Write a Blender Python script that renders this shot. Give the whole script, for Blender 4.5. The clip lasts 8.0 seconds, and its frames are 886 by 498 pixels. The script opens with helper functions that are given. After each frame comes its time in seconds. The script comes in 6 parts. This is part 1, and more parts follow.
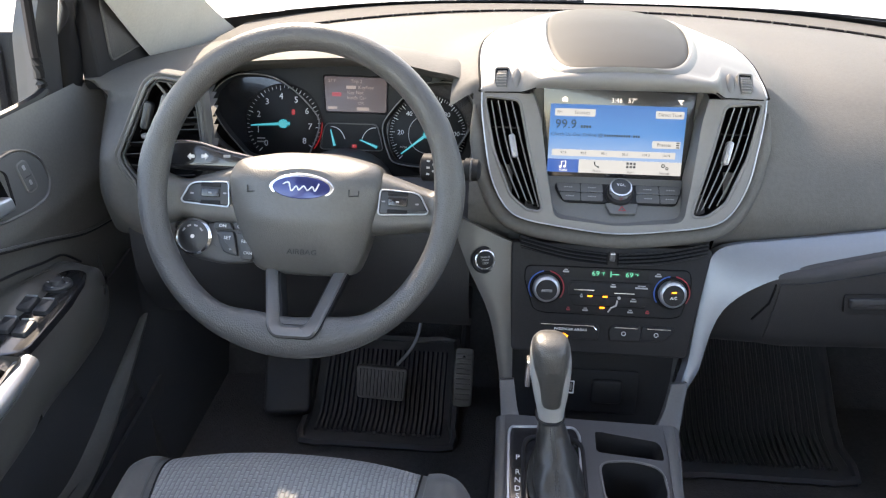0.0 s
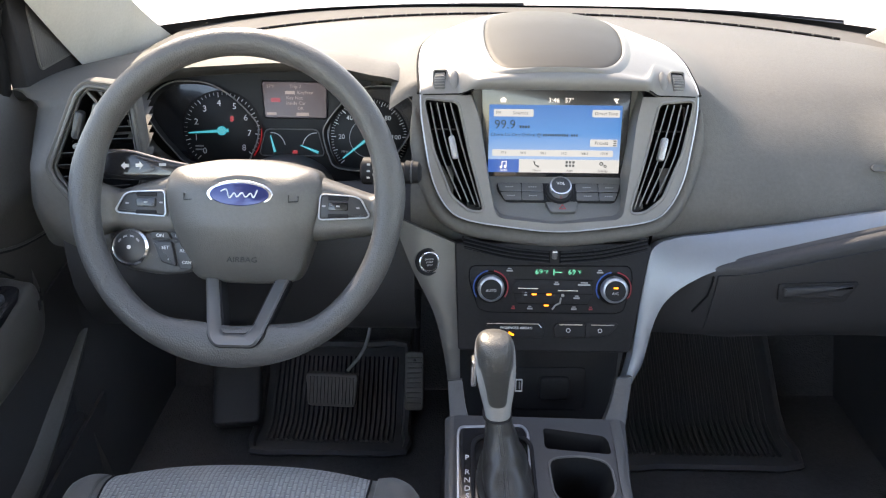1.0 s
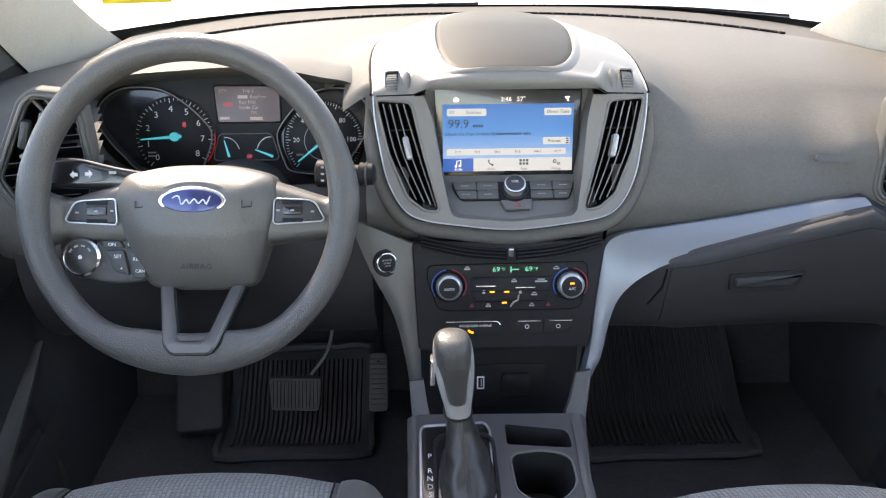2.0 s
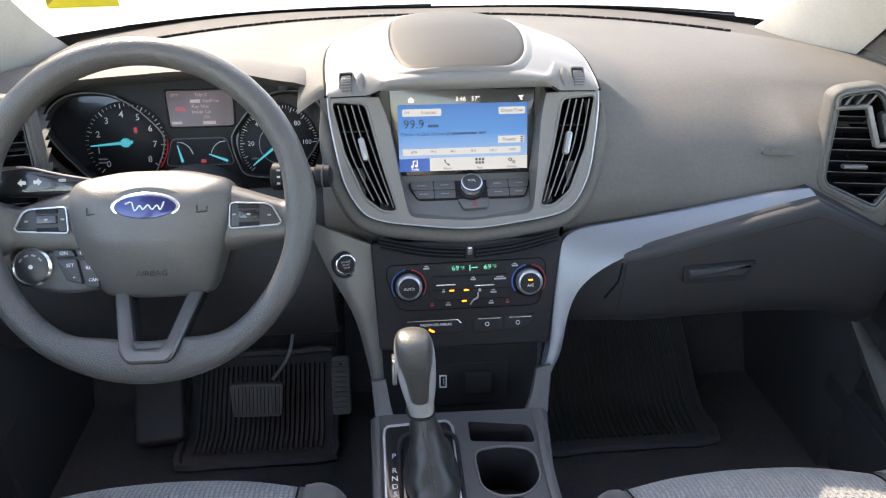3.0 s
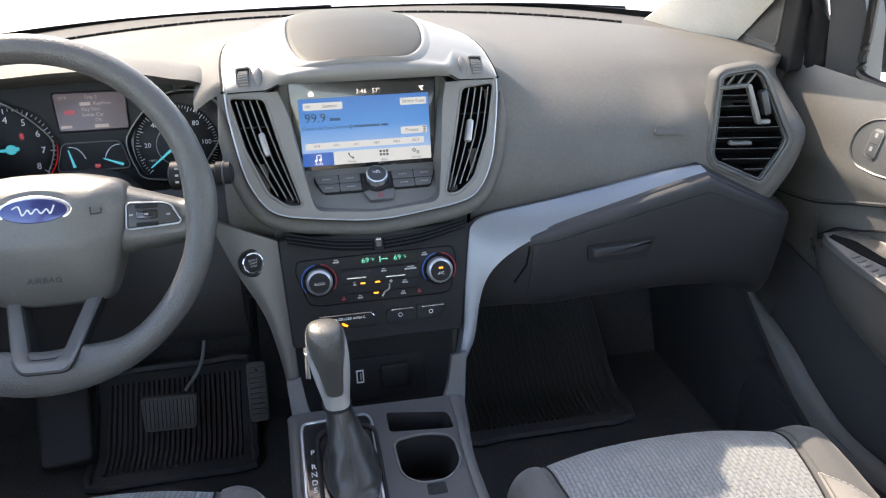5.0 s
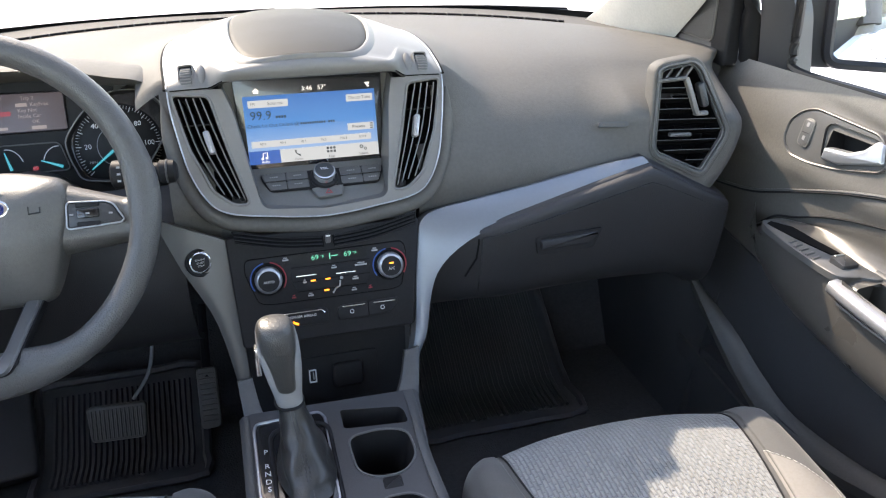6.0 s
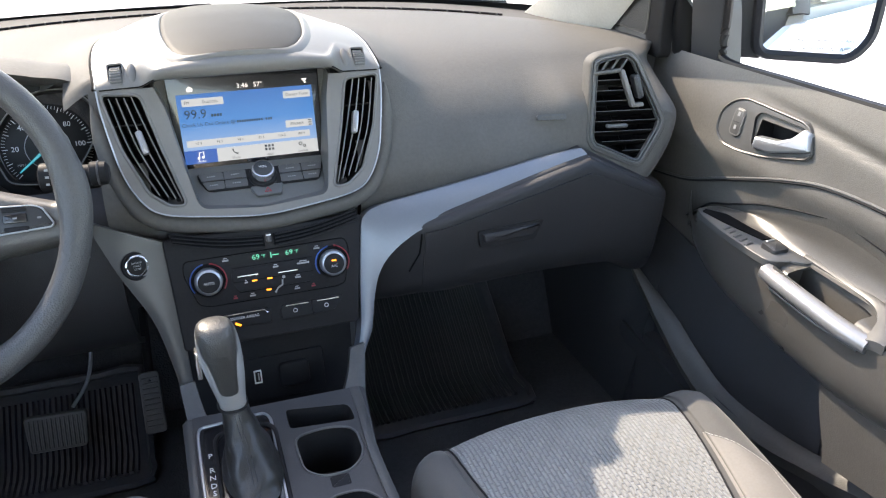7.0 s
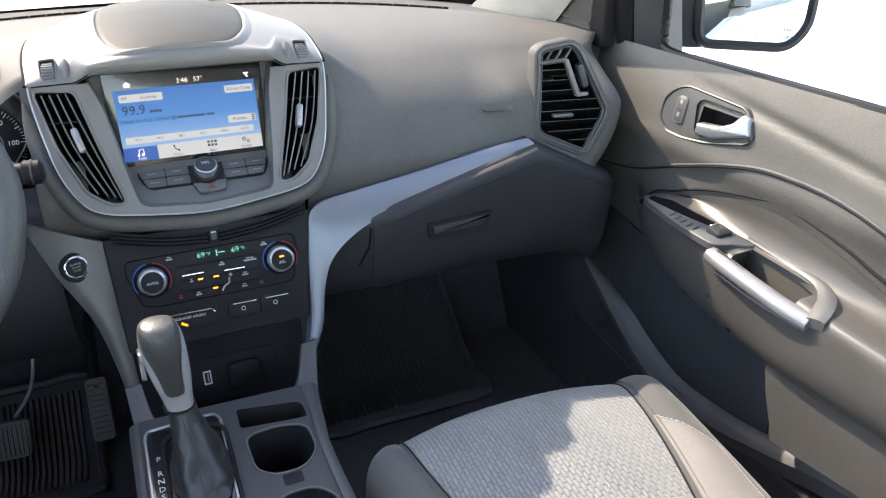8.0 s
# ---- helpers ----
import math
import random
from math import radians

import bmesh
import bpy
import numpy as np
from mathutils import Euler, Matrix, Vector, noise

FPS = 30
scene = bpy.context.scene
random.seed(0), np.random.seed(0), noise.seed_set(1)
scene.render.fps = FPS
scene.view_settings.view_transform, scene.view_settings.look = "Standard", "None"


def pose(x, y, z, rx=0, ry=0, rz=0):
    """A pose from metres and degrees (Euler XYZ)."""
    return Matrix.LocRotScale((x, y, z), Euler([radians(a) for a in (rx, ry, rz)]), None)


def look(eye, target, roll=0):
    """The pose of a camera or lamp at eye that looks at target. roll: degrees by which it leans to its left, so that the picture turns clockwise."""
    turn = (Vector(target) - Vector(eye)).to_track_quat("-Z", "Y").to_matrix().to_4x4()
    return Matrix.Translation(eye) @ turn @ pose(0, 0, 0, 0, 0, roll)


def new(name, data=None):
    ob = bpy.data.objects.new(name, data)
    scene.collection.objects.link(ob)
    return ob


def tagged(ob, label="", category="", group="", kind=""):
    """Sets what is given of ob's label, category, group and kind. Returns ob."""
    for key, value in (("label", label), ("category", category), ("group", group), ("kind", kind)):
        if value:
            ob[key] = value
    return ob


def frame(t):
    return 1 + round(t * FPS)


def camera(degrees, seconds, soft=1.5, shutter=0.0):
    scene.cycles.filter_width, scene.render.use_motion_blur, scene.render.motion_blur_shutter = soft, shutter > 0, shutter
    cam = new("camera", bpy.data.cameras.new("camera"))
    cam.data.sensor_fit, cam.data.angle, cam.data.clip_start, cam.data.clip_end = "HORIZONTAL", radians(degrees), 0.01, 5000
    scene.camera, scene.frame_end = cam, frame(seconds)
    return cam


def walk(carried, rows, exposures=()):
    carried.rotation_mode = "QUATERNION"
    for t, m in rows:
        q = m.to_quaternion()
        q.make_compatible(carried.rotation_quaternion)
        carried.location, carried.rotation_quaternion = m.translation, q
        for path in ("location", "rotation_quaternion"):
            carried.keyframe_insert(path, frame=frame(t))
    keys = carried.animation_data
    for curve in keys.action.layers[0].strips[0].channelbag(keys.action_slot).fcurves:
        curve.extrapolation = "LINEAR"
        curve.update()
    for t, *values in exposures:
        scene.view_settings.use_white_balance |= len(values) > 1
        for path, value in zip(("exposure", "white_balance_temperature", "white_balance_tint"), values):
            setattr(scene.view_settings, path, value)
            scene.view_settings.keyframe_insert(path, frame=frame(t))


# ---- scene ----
cam = camera(60.7, 8.0, 1.15)
PATH = [
    (0, (-0.146, -0.051, 1.471), (-0.293, 1.719, 0.551), 0.4),
    (0.5, (-0.134, -0.05, 1.47), (-0.234, 1.727, 0.557), 0.2),
    (1, (-0.13, -0.052, 1.468), (-0.161, 1.73, 0.561), 0.3),
    (1.5, (-0.12, -0.053, 1.471), (-0.111, 1.728, 0.561), -0.0),
    (3, (-0.113, -0.061, 1.47), (0.043, 1.716, 0.566), -0.2),
    (3.5, (-0.111, -0.062, 1.475), (0.092, 1.705, 0.563), -0.3),
    (4, (-0.107, -0.068, 1.464), (0.15, 1.701, 0.566), -0.3),
    (4.5, (-0.102, -0.071, 1.458), (0.208, 1.692, 0.565), -0.4),
    (6, (-0.1, -0.089, 1.431), (0.39, 1.649, 0.572), -0.2),
    (6.5, (-0.095, -0.091, 1.433), (0.456, 1.625, 0.566), -0.1),
    (7, (-0.089, -0.092, 1.434), (0.521, 1.599, 0.558), -0.0),
    (7.5, (-0.081, -0.096, 1.426), (0.581, 1.579, 0.555), -0.2),
    (8, (-0.077, -0.097, 1.423), (0.633, 1.554, 0.546), -0.1),
]
walk(cam, [(t, look(eye, target, roll)) for t, eye, target, roll in PATH], exposures=[(0.0, 3.42, 8300, 15), (8.0, 3.18, 7600, 13)])

# ---- light ----
SUN_WAY = Vector((0.300, -0.675, -0.675)).normalized()      # the way the sunlight travels: from ahead and the driver's side
world = bpy.data.worlds.new("sky")
scene.world = world
world.use_nodes = True
wn = world.node_tree.nodes
sky = wn.new("ShaderNodeTexSky")
sky.sky_type, sky.sun_disc = "NISHITA", False
sky.sun_elevation = math.asin(-SUN_WAY.z)
sky.sun_rotation = math.atan2(-SUN_WAY.x, -SUN_WAY.y)
world.node_tree.links.new(sky.outputs[0], wn["Background"].inputs[0])
wn["Background"].inputs[1].default_value = 0.15
sun = new("sun", bpy.data.lights.new("sun", "SUN"))
sun.data.energy, sun.data.angle, sun.data.color = 2.0, radians(0.6), (1.0, 0.95, 0.88)
sun.matrix_world = look((0, 0, 6), Vector((0, 0, 6)) + SUN_WAY)

# ---- materials ----


def mat(name, col, rough=0.5, metal=0.0, grain=0.0, size=0.0015, var=0.12, wear=0.0, coat=0.0, spec=0.5, sheen=0.0):
    """A surface with large blotches, fine mottling and a grained relief. size: the grain in metres."""
    m = bpy.data.materials.new(name)
    m.use_nodes = True
    t = m.node_tree
    n, ln = t.nodes, t.links.new
    p = n["Principled BSDF"]
    co = n.new("ShaderNodeTexCoord").outputs["Object"]
    big, fine = n.new("ShaderNodeTexNoise"), n.new("ShaderNodeTexNoise")
    big.inputs["Scale"].default_value, fine.inputs["Scale"].default_value = 9.0, 0.35 / size if size else 300.0
    big.inputs["Detail"].default_value = 4.0
    ln(co, big.inputs["Vector"])
    ln(co, fine.inputs["Vector"])
    mixed = n.new("ShaderNodeMath")
    mixed.operation = "MULTIPLY_ADD"
    ln(big.outputs["Fac"], mixed.inputs[0])
    mixed.inputs[1].default_value = 0.6
    half = n.new("ShaderNodeMath")
    half.operation = "MULTIPLY"
    half.inputs[1].default_value = 0.4
    ln(fine.outputs["Fac"], half.inputs[0])
    ln(half.outputs[0], mixed.inputs[2])
    ramp = n.new("ShaderNodeMapRange")
    ramp.inputs["From Min"].default_value, ramp.inputs["From Max"].default_value = 0.3, 0.7
    ramp.inputs["To Min"].default_value, ramp.inputs["To Max"].default_value = 1 - var, 1 + var
    ln(mixed.outputs[0], ramp.inputs["Value"])
    tint = n.new("ShaderNodeMix")
    tint.data_type, tint.blend_type = "RGBA", "MULTIPLY"
    tint.inputs["Factor"].default_value = 1.0
    tint.inputs[6].default_value = (*col, 1)
    ln(ramp.outputs[0], tint.inputs[7])
    ln(tint.outputs[2], p.inputs["Base Color"])
    rr = n.new("ShaderNodeMapRange")
    rr.inputs["To Min"].default_value, rr.inputs["To Max"].default_value = max(rough - 0.08, 0.02), min(rough + 0.08, 1)
    ln(big.outputs["Fac"], rr.inputs["Value"])
    ln(rr.outputs[0], p.inputs["Roughness"])
    p.inputs["Metallic"].default_value = metal
    p.inputs["Coat Weight"].default_value = coat
    p.inputs["Specular IOR Level"].default_value = spec
    p.inputs["Sheen Weight"].default_value = sheen
    if grain:
        cell = n.new("ShaderNodeTexVoronoi")
        cell.feature = "SMOOTH_F1"
        cell.inputs["Scale"].default_value = 1 / size
        ln(co, cell.inputs["Vector"])
        bump = n.new("ShaderNodeBump")
        bump.inputs["Strength"].default_value, bump.inputs["Distance"].default_value = grain, size * 0.4
        ln(cell.outputs["Distance"], bump.inputs["Height"])
        ln(bump.outputs[0], p.inputs["Normal"])
    return m


def glow(name, col, power, rough=0.2):
    m = bpy.data.materials.new(name)
    m.use_nodes = True
    p = m.node_tree.nodes["Principled BSDF"]
    p.inputs["Base Color"].default_value = (0.02, 0.02, 0.02, 1)
    p.inputs["Roughness"].default_value = rough
    p.inputs["Emission Color"].default_value = (*col, 1)
    p.inputs["Emission Strength"].default_value = power
    return m


def clear(name, tint=(0.96, 0.98, 0.97)):
    m = bpy.data.materials.new(name)
    m.use_nodes = True
    n, ln = m.node_tree.nodes, m.node_tree.links.new
    n.remove(n["Principled BSDF"])
    see, shine = n.new("ShaderNodeBsdfTransparent"), n.new("ShaderNodeBsdfGlossy")
    mx = n.new("ShaderNodeMixShader")
    slant, steep, sheen = n.new("ShaderNodeLayerWeight"), n.new("ShaderNodeMath"), n.new("ShaderNodeMath")
    slant.inputs["Blend"].default_value = 0.5
    steep.operation, sheen.operation = "POWER", "MULTIPLY_ADD"
    steep.inputs[1].default_value, sheen.inputs[1].default_value, sheen.inputs[2].default_value = 5.0, 0.9, 0.04
    ln(slant.outputs["Facing"], steep.inputs[0])
    ln(steep.outputs[0], sheen.inputs[0])
    ln(sheen.outputs[0], mx.inputs[0])
    see.inputs["Color"].default_value = (*tint, 1)
    shine.inputs["Roughness"].default_value = 0.0
    ln(see.outputs[0], mx.inputs[1])
    ln(shine.outputs[0], mx.inputs[2])
    ln(mx.outputs[0], n["Material Output"].inputs["Surface"])
    return m


def woven(name, col):
    """Seat cloth with small staggered raised dashes."""
    m = mat(name, col, 0.9, size=0.001, var=0.1, sheen=0.25)
    n, ln = m.node_tree.nodes, m.node_tree.links.new
    co = n.new("ShaderNodeTexCoord").outputs["Object"]
    turn = n.new("ShaderNodeMapping")
    turn.inputs["Rotation"].default_value = (0, 0, radians(90))
    wob = n.new("ShaderNodeTexNoise")
    wob.inputs["Scale"].default_value = 160.0
    sway = n.new("ShaderNodeVectorMath")
    sway.operation = "MULTIPLY_ADD"
    sway.inputs[1].default_value = (0.0016, 0.0016, 0.0)
    ln(co, wob.inputs["Vector"])
    ln(wob.outputs["Color"], sway.inputs[0])
    ln(turn.outputs[0], sway.inputs[2])
    ln(co, turn.inputs["Vector"])
    bricks = n.new("ShaderNodeTexBrick")
    bricks.inputs["Scale"].default_value = 1.0
    bricks.inputs["Brick Width"].default_value, bricks.inputs["Row Height"].default_value = 0.0125, 0.0056
    bricks.inputs["Mortar Size"].default_value, bricks.inputs["Mortar Smooth"].default_value = 0.0019, 1.0
    bricks.inputs["Color1"].default_value = (1.0, 1.0, 1.0, 1)
    bricks.inputs["Color2"].default_value = (1.12, 1.12, 1.12, 1)
    bricks.inputs["Mortar"].default_value = (0.74, 0.74, 0.75, 1)
    ln(sway.outputs[0], bricks.inputs["Vector"])
    p = n["Principled BSDF"]
    old = p.inputs["Base Color"].links[0].from_socket
    mul = n.new("ShaderNodeMix")
    mul.data_type, mul.blend_type = "RGBA", "MULTIPLY"
    mul.inputs["Factor"].default_value = 1.0
    ln(old, mul.inputs[6])
    ln(bricks.outputs["Color"], mul.inputs[7])
    ln(mul.outputs[2], p.inputs["Base Color"])
    bump = n.new("ShaderNodeBump")
    bump.invert = True
    bump.inputs["Strength"].default_value, bump.inputs["Distance"].default_value = 0.85, 0.0014
    ln(bricks.outputs["Fac"], bump.inputs["Height"])
    ln(bump.outputs[0], p.inputs["Normal"])
    return m


PAD = mat("dash_vinyl", (0.098, 0.094, 0.089), 0.68, grain=0.5, size=0.0016, spec=0.22, var=0.14)
GLOVE = mat("glove_plastic", (0.018, 0.018, 0.021), 0.62, grain=0.4, size=0.0013, var=0.18)
LOWER = mat("charcoal_plastic", (0.066, 0.066, 0.068), 0.5, grain=0.35, size=0.0013)
FOOTDARK = mat("footwell_plastic", (0.042, 0.042, 0.046), 0.55, grain=0.35, size=0.0013)
SURROUND = mat("satin_grey_plastic", (0.170, 0.165, 0.158), 0.52, metal=0.2, spec=0.4, var=0.06)
TRAYMAT = mat("rubber_tray", (0.034, 0.033, 0.031), 0.55, grain=0.2, size=0.001, spec=0.10)
DEFROST = mat("screen_foot_plastic", (0.100, 0.094, 0.088), 0.8, grain=0.2, size=0.0015, spec=0.1)
SILVER = mat("satin_silver", (0.42, 0.44, 0.47), 0.34, metal=0.75, var=0.04)
LEGGREY = mat("leg_plastic", (0.076, 0.074, 0.072), 0.40, metal=0.15, var=0.05)
SPOKE = mat("dark_satin_metal", (0.105, 0.104, 0.105), 0.36, metal=0.2, var=0.05)
BLUEGREY = mat("satin_trim_paint", (0.180, 0.202, 0.240), 0.36, metal=0.5, var=0.04)
CHROME = mat("chrome", (0.75, 0.75, 0.76), 0.16, metal=1.0, var=0.03)
GLOSS = mat("gloss_black", (0.012, 0.012, 0.014), 0.18, var=0.05, coat=0.4)
BLACK = mat("matt_black_plastic", (0.018, 0.018, 0.020), 0.55, grain=0.2, size=0.0012, spec=0.14, var=0.18)
VOID = mat("duct_and_shade_black", (0.008, 0.008, 0.009), 0.8, spec=0.08)
KEYCAP = mat("button_plastic", (0.034, 0.035, 0.038), 0.42, var=0.06)
PANELGREY = mat("stack_panel_grey", (0.085, 0.085, 0.085), 0.4, grain=0.1, size=0.001, var=0.05)
WHEELSKIN = mat("wheel_urethane", (0.066, 0.065, 0.065), 0.44, grain=0.7, size=0.0016)
HUBSKIN = mat("hub_vinyl", (0.100, 0.096, 0.091), 0.42, grain=0.5, size=0.0014)
LEATHER = mat("boot_leather", (0.034, 0.033, 0.032), 0.33, grain=0.5, size=0.0014)
CLOTH = woven("seat_cloth", (0.205, 0.208, 0.208))
BOLSTER = mat("bolster_cloth", (0.075, 0.073, 0.071), 0.8, grain=0.3, size=0.0009, sheen=0.2)
SIDECLOTH = mat("bolster_vinyl", (0.17, 0.158, 0.145), 0.7, grain=0.3, size=0.001)
THREAD = mat("pale_thread", (0.5, 0.48, 0.44), 0.8)
DOORSKIN = mat("door_vinyl", (0.092, 0.088, 0.082), 0.52, grain=0.36, size=0.0012, var=0.2)
ARMSKIN = mat("armrest_vinyl", (0.072, 0.068, 0.063), 0.30, grain=0.2, size=0.0012)
DOORLOW = mat("door_plastic", (0.075, 0.070, 0.065), 0.5, grain=0.4, size=0.0015)
PILLAR = mat("pillar_trim", (0.50, 0.48, 0.44), 0.65, grain=0.2, size=0.0015)
RUBBER = mat("floor_rubber", (0.066, 0.066, 0.072), 0.5, grain=0.2, size=0.002)
CARPET = mat("carpet", (0.056, 0.055, 0.059), 0.95, grain=1.0, size=0.003, var=0.3)
MESH = mat("speaker_mesh", (0.045, 0.045, 0.046), 0.5, grain=0.8, size=0.0022)
SILLGREY = mat("sill_plastic", (0.095, 0.093, 0.090), 0.5, grain=0.4, size=0.0015)
WHITEMARK = mat("white_marking", (0.62, 0.62, 0.62), 0.5)
GREYMARK = mat("grey_marking", (0.28, 0.28, 0.28), 0.5)
DARKMARK = mat("dark_marking", (0.02, 0.02, 0.02), 0.6)
REDMARK = mat("red_marking", (0.26, 0.02, 0.03), 0.5)
BLUEMARK = mat("blue_marking", (0.03, 0.09, 0.30), 0.5)
BADGE = mat("badge_blue", (0.010, 0.020, 0.115), 0.15, metal=0.3, coat=0.6)
GLASS = clear("glass")
SCREENGLASS = clear("tinted_windscreen_glass", (0.57, 0.57, 0.558))
BODY = mat("pale_blue_grey_paint", (0.46, 0.52, 0.58), 0.25, coat=0.6, var=0.02)
YELLOW = mat("yellow_sticker", (0.75, 0.62, 0.05), 0.5)
CONCRETE = mat("pale_pavement", (0.62, 0.61, 0.60), 0.9, size=0.01, var=0.1)
GRASS = mat("dry_grass", (0.30, 0.23, 0.13), 0.95, size=0.2, var=0.3)
MIRROR = mat("mirror_silver", (0.92, 0.94, 0.95), 0.02, metal=1.0, var=0.0)
MIRROR.node_tree.links.remove(MIRROR.node_tree.nodes["Principled BSDF"].inputs["Roughness"].links[0])
MIRROR.node_tree.nodes["Principled BSDF"].inputs["Roughness"].default_value = 0.0
GRIPSKIN = mat("knob_grip", (0.062, 0.060, 0.057), 0.40, grain=0.6, size=0.0015)
REARGLASS = mat("tinted_window", (0.16, 0.25, 0.30), 0.10, var=0.05)
RECESS = mat("recess_grey", (0.105, 0.103, 0.100), 0.48, grain=0.15, size=0.001, var=0.08)
DIALBLACK = mat("dial_black", (0.010, 0.010, 0.011), 0.45, spec=0.2, var=0.05)
KNOBSILVER = mat("satin_knob_plastic", (0.60, 0.60, 0.59), 0.26, metal=0.45, var=0.04)
GRIPSILVER = mat("satin_grip_paint", (0.30, 0.30, 0.31), 0.30, metal=0.55, var=0.04)
NEEDLE = glow("needle_cyan", (0.03, 0.50, 0.70), 0.085)
ORANGE = glow("amber_lamp", (1.0, 0.32, 0.02), 0.3)
GREEN = glow("green_digits", (0.1, 0.85, 0.6), 0.11)
LCDRED = glow("red_lamp", (0.9, 0.03, 0.05), 0.035)
UI_BLUE = glow("screen_blue", (0.04, 0.20, 0.78), 0.092, 0.5)
gn, gl_ = UI_BLUE.node_tree.nodes, UI_BLUE.node_tree.links.new
up_ = gn.new("ShaderNodeSeparateXYZ")
gl_(gn.new("ShaderNodeTexCoord").outputs["Object"], up_.inputs[0])
fade = gn.new("ShaderNodeMapRange")
fade.inputs["From Min"].default_value, fade.inputs["From Max"].default_value = 1.115, 1.200
gl_(up_.outputs["Z"], fade.inputs["Value"])
tone = gn.new("ShaderNodeValToRGB")
tone.color_ramp.elements[0].color, tone.color_ramp.elements[1].color = (0.32, 0.55, 0.98, 1), (0.015, 0.155, 0.62, 1)
mid_ = tone.color_ramp.elements.new(0.45)
mid_.color = (0.045, 0.285, 0.84, 1)
gl_(fade.outputs[0], tone.inputs[0])
gl_(tone.outputs[0], gn["Principled BSDF"].inputs["Emission Color"])
UI_TAB = glow("screen_tab_blue", (0.01, 0.12, 0.62), 0.09, 0.5)
UI_WHITE = glow("screen_white", (0.72, 0.80, 0.90), 0.088, 0.5)
UI_TEXT = glow("screen_ink", (0.02, 0.04, 0.10), 0.02, 0.6)
UI_LIGHT = glow("screen_text_white", (0.9, 0.9, 0.9), 0.17, 0.6)
LCD = glow("cluster_lcd", (0.15, 0.11, 0.13), 0.042)

# ---- shape helpers ----
ROOTS = {}


def F(o, tilt=0.0, yaw=0.0, roll=0.0):
    """A face's frame: x to the right, y up along it, z out of it; tilt: how far it looks up; yaw: turned about the upright."""
    a, b = radians(tilt), radians(yaw)
    u, h = Vector((math.cos(b), math.sin(b), 0)), Vector((math.sin(b), -math.cos(b), 0))
    w = h * math.cos(a) + Vector((0, 0, 1)) * math.sin(a)
    m = Matrix((u, w.cross(u), w)).transposed().to_4x4()
    m.translation = o
    return m @ Matrix.Rotation(radians(roll), 4, "Z")


def side(x, s=1):
    """A frame on a side wall at x, seen from inside the car: x forwards (s=-1) or rearwards (s=1), y up, z inwards."""
    m = Matrix(((0, 0, -s, x), (-s, 0, 0, 0), (0, 1, 0, 0), (0, 0, 0, 1)))
    return m


def thing(name, base, label, category, group="", kind=""):
    ob = new(name)
    ob.location = base
    ob.empty_display_size = 0.02
    ROOTS[ob.name] = Matrix.Translation(base)
    return tagged(ob, label, category, group, kind)


def part(name, bm, material, parent=None, label="", m=None, sharp=38, weld=True):
    if m is not None:
        bm.transform(m)
    if weld:
        bmesh.ops.remove_doubles(bm, verts=bm.verts, dist=1e-5)
    bmesh.ops.recalc_face_normals(bm, faces=bm.faces)
    me = bpy.data.meshes.new(name)
    bm.to_mesh(me)
    bm.free()
    me.materials.append(material)
    me.shade_smooth()
    me.set_sharp_from_angle(angle=radians(sharp))
    ob = new(name, me)
    if parent is not None:
        ob.parent = parent
        ob.matrix_parent_inverse = ROOTS.get(parent.name, Matrix()).inverted()
    if label:
        ob["label"] = label
    return ob


def V2(p, z=0.0):
    return Vector((p[0], p[1], p[2] if len(p) > 2 else z))


def spl(pts, n=6, closed=True):
    """A smooth curve through the points."""
    pts = [V2(p) for p in pts]
    k, out = len(pts), []
    for i in range(k if closed else k - 1):
        a, b, c, d = (pts[(i + j) % k] if closed else pts[min(max(i + j, 0), k - 1)] for j in (-1, 0, 1, 2))
        for q in range(n):
            t = q / n
            out.append(0.5 * ((2 * b) + (c - a) * t + (2 * a - 5 * b + 4 * c - d) * t * t + (3 * b - a - 3 * c + d) * t ** 3))
    if not closed:
        out.append(pts[-1])
    return out


def rnd(pts, r, n=5):
    """A polygon with its corners rounded."""
    pts, out = [V2(p) for p in pts], []
    for i, p in enumerate(pts):
        a, b = pts[i - 1] - p, pts[(i + 1) % len(pts)] - p
        d = min(r, a.length * 0.45, b.length * 0.45)
        s, e = p + a.normalized() * d, p + b.normalized() * d
        for q in range(n + 1):
            t = q / n
            out.append(s * (1 - t) ** 2 + p * 2 * t * (1 - t) + e * t * t)
    return out


def rect(w, h, r=0.0, cx=0.0, cy=0.0, n=4):
    c = [(cx - w / 2, cy - h / 2), (cx + w / 2, cy - h / 2), (cx + w / 2, cy + h / 2), (cx - w / 2, cy + h / 2)]
    return rnd(c, r, n) if r else [V2(p) for p in c]


def circ(r, cx=0.0, cy=0.0, n=28, ry=None):
    return [Vector((cx + r * math.cos(2 * math.pi * i / n), cy + (ry or r) * math.sin(2 * math.pi * i / n), 0)) for i in range(n)]


def inset(o, d):
    """The outline moved inwards by d."""
    n, out = len(o), []
    area = sum(o[i - 1].x * o[i].y - o[i].x * o[i - 1].y for i in range(n))
    s = 1 if area > 0 else -1
    for i in range(n):
        t = o[(i + 1) % n] - o[i - 1]
        if t.length < 1e-9:
            t = o[(i + 1) % n] - o[i]
        t.z = 0
        t.normalize()
        out.append(o[i] + Vector((-t.y, t.x, 0)) * s * d)
    return out


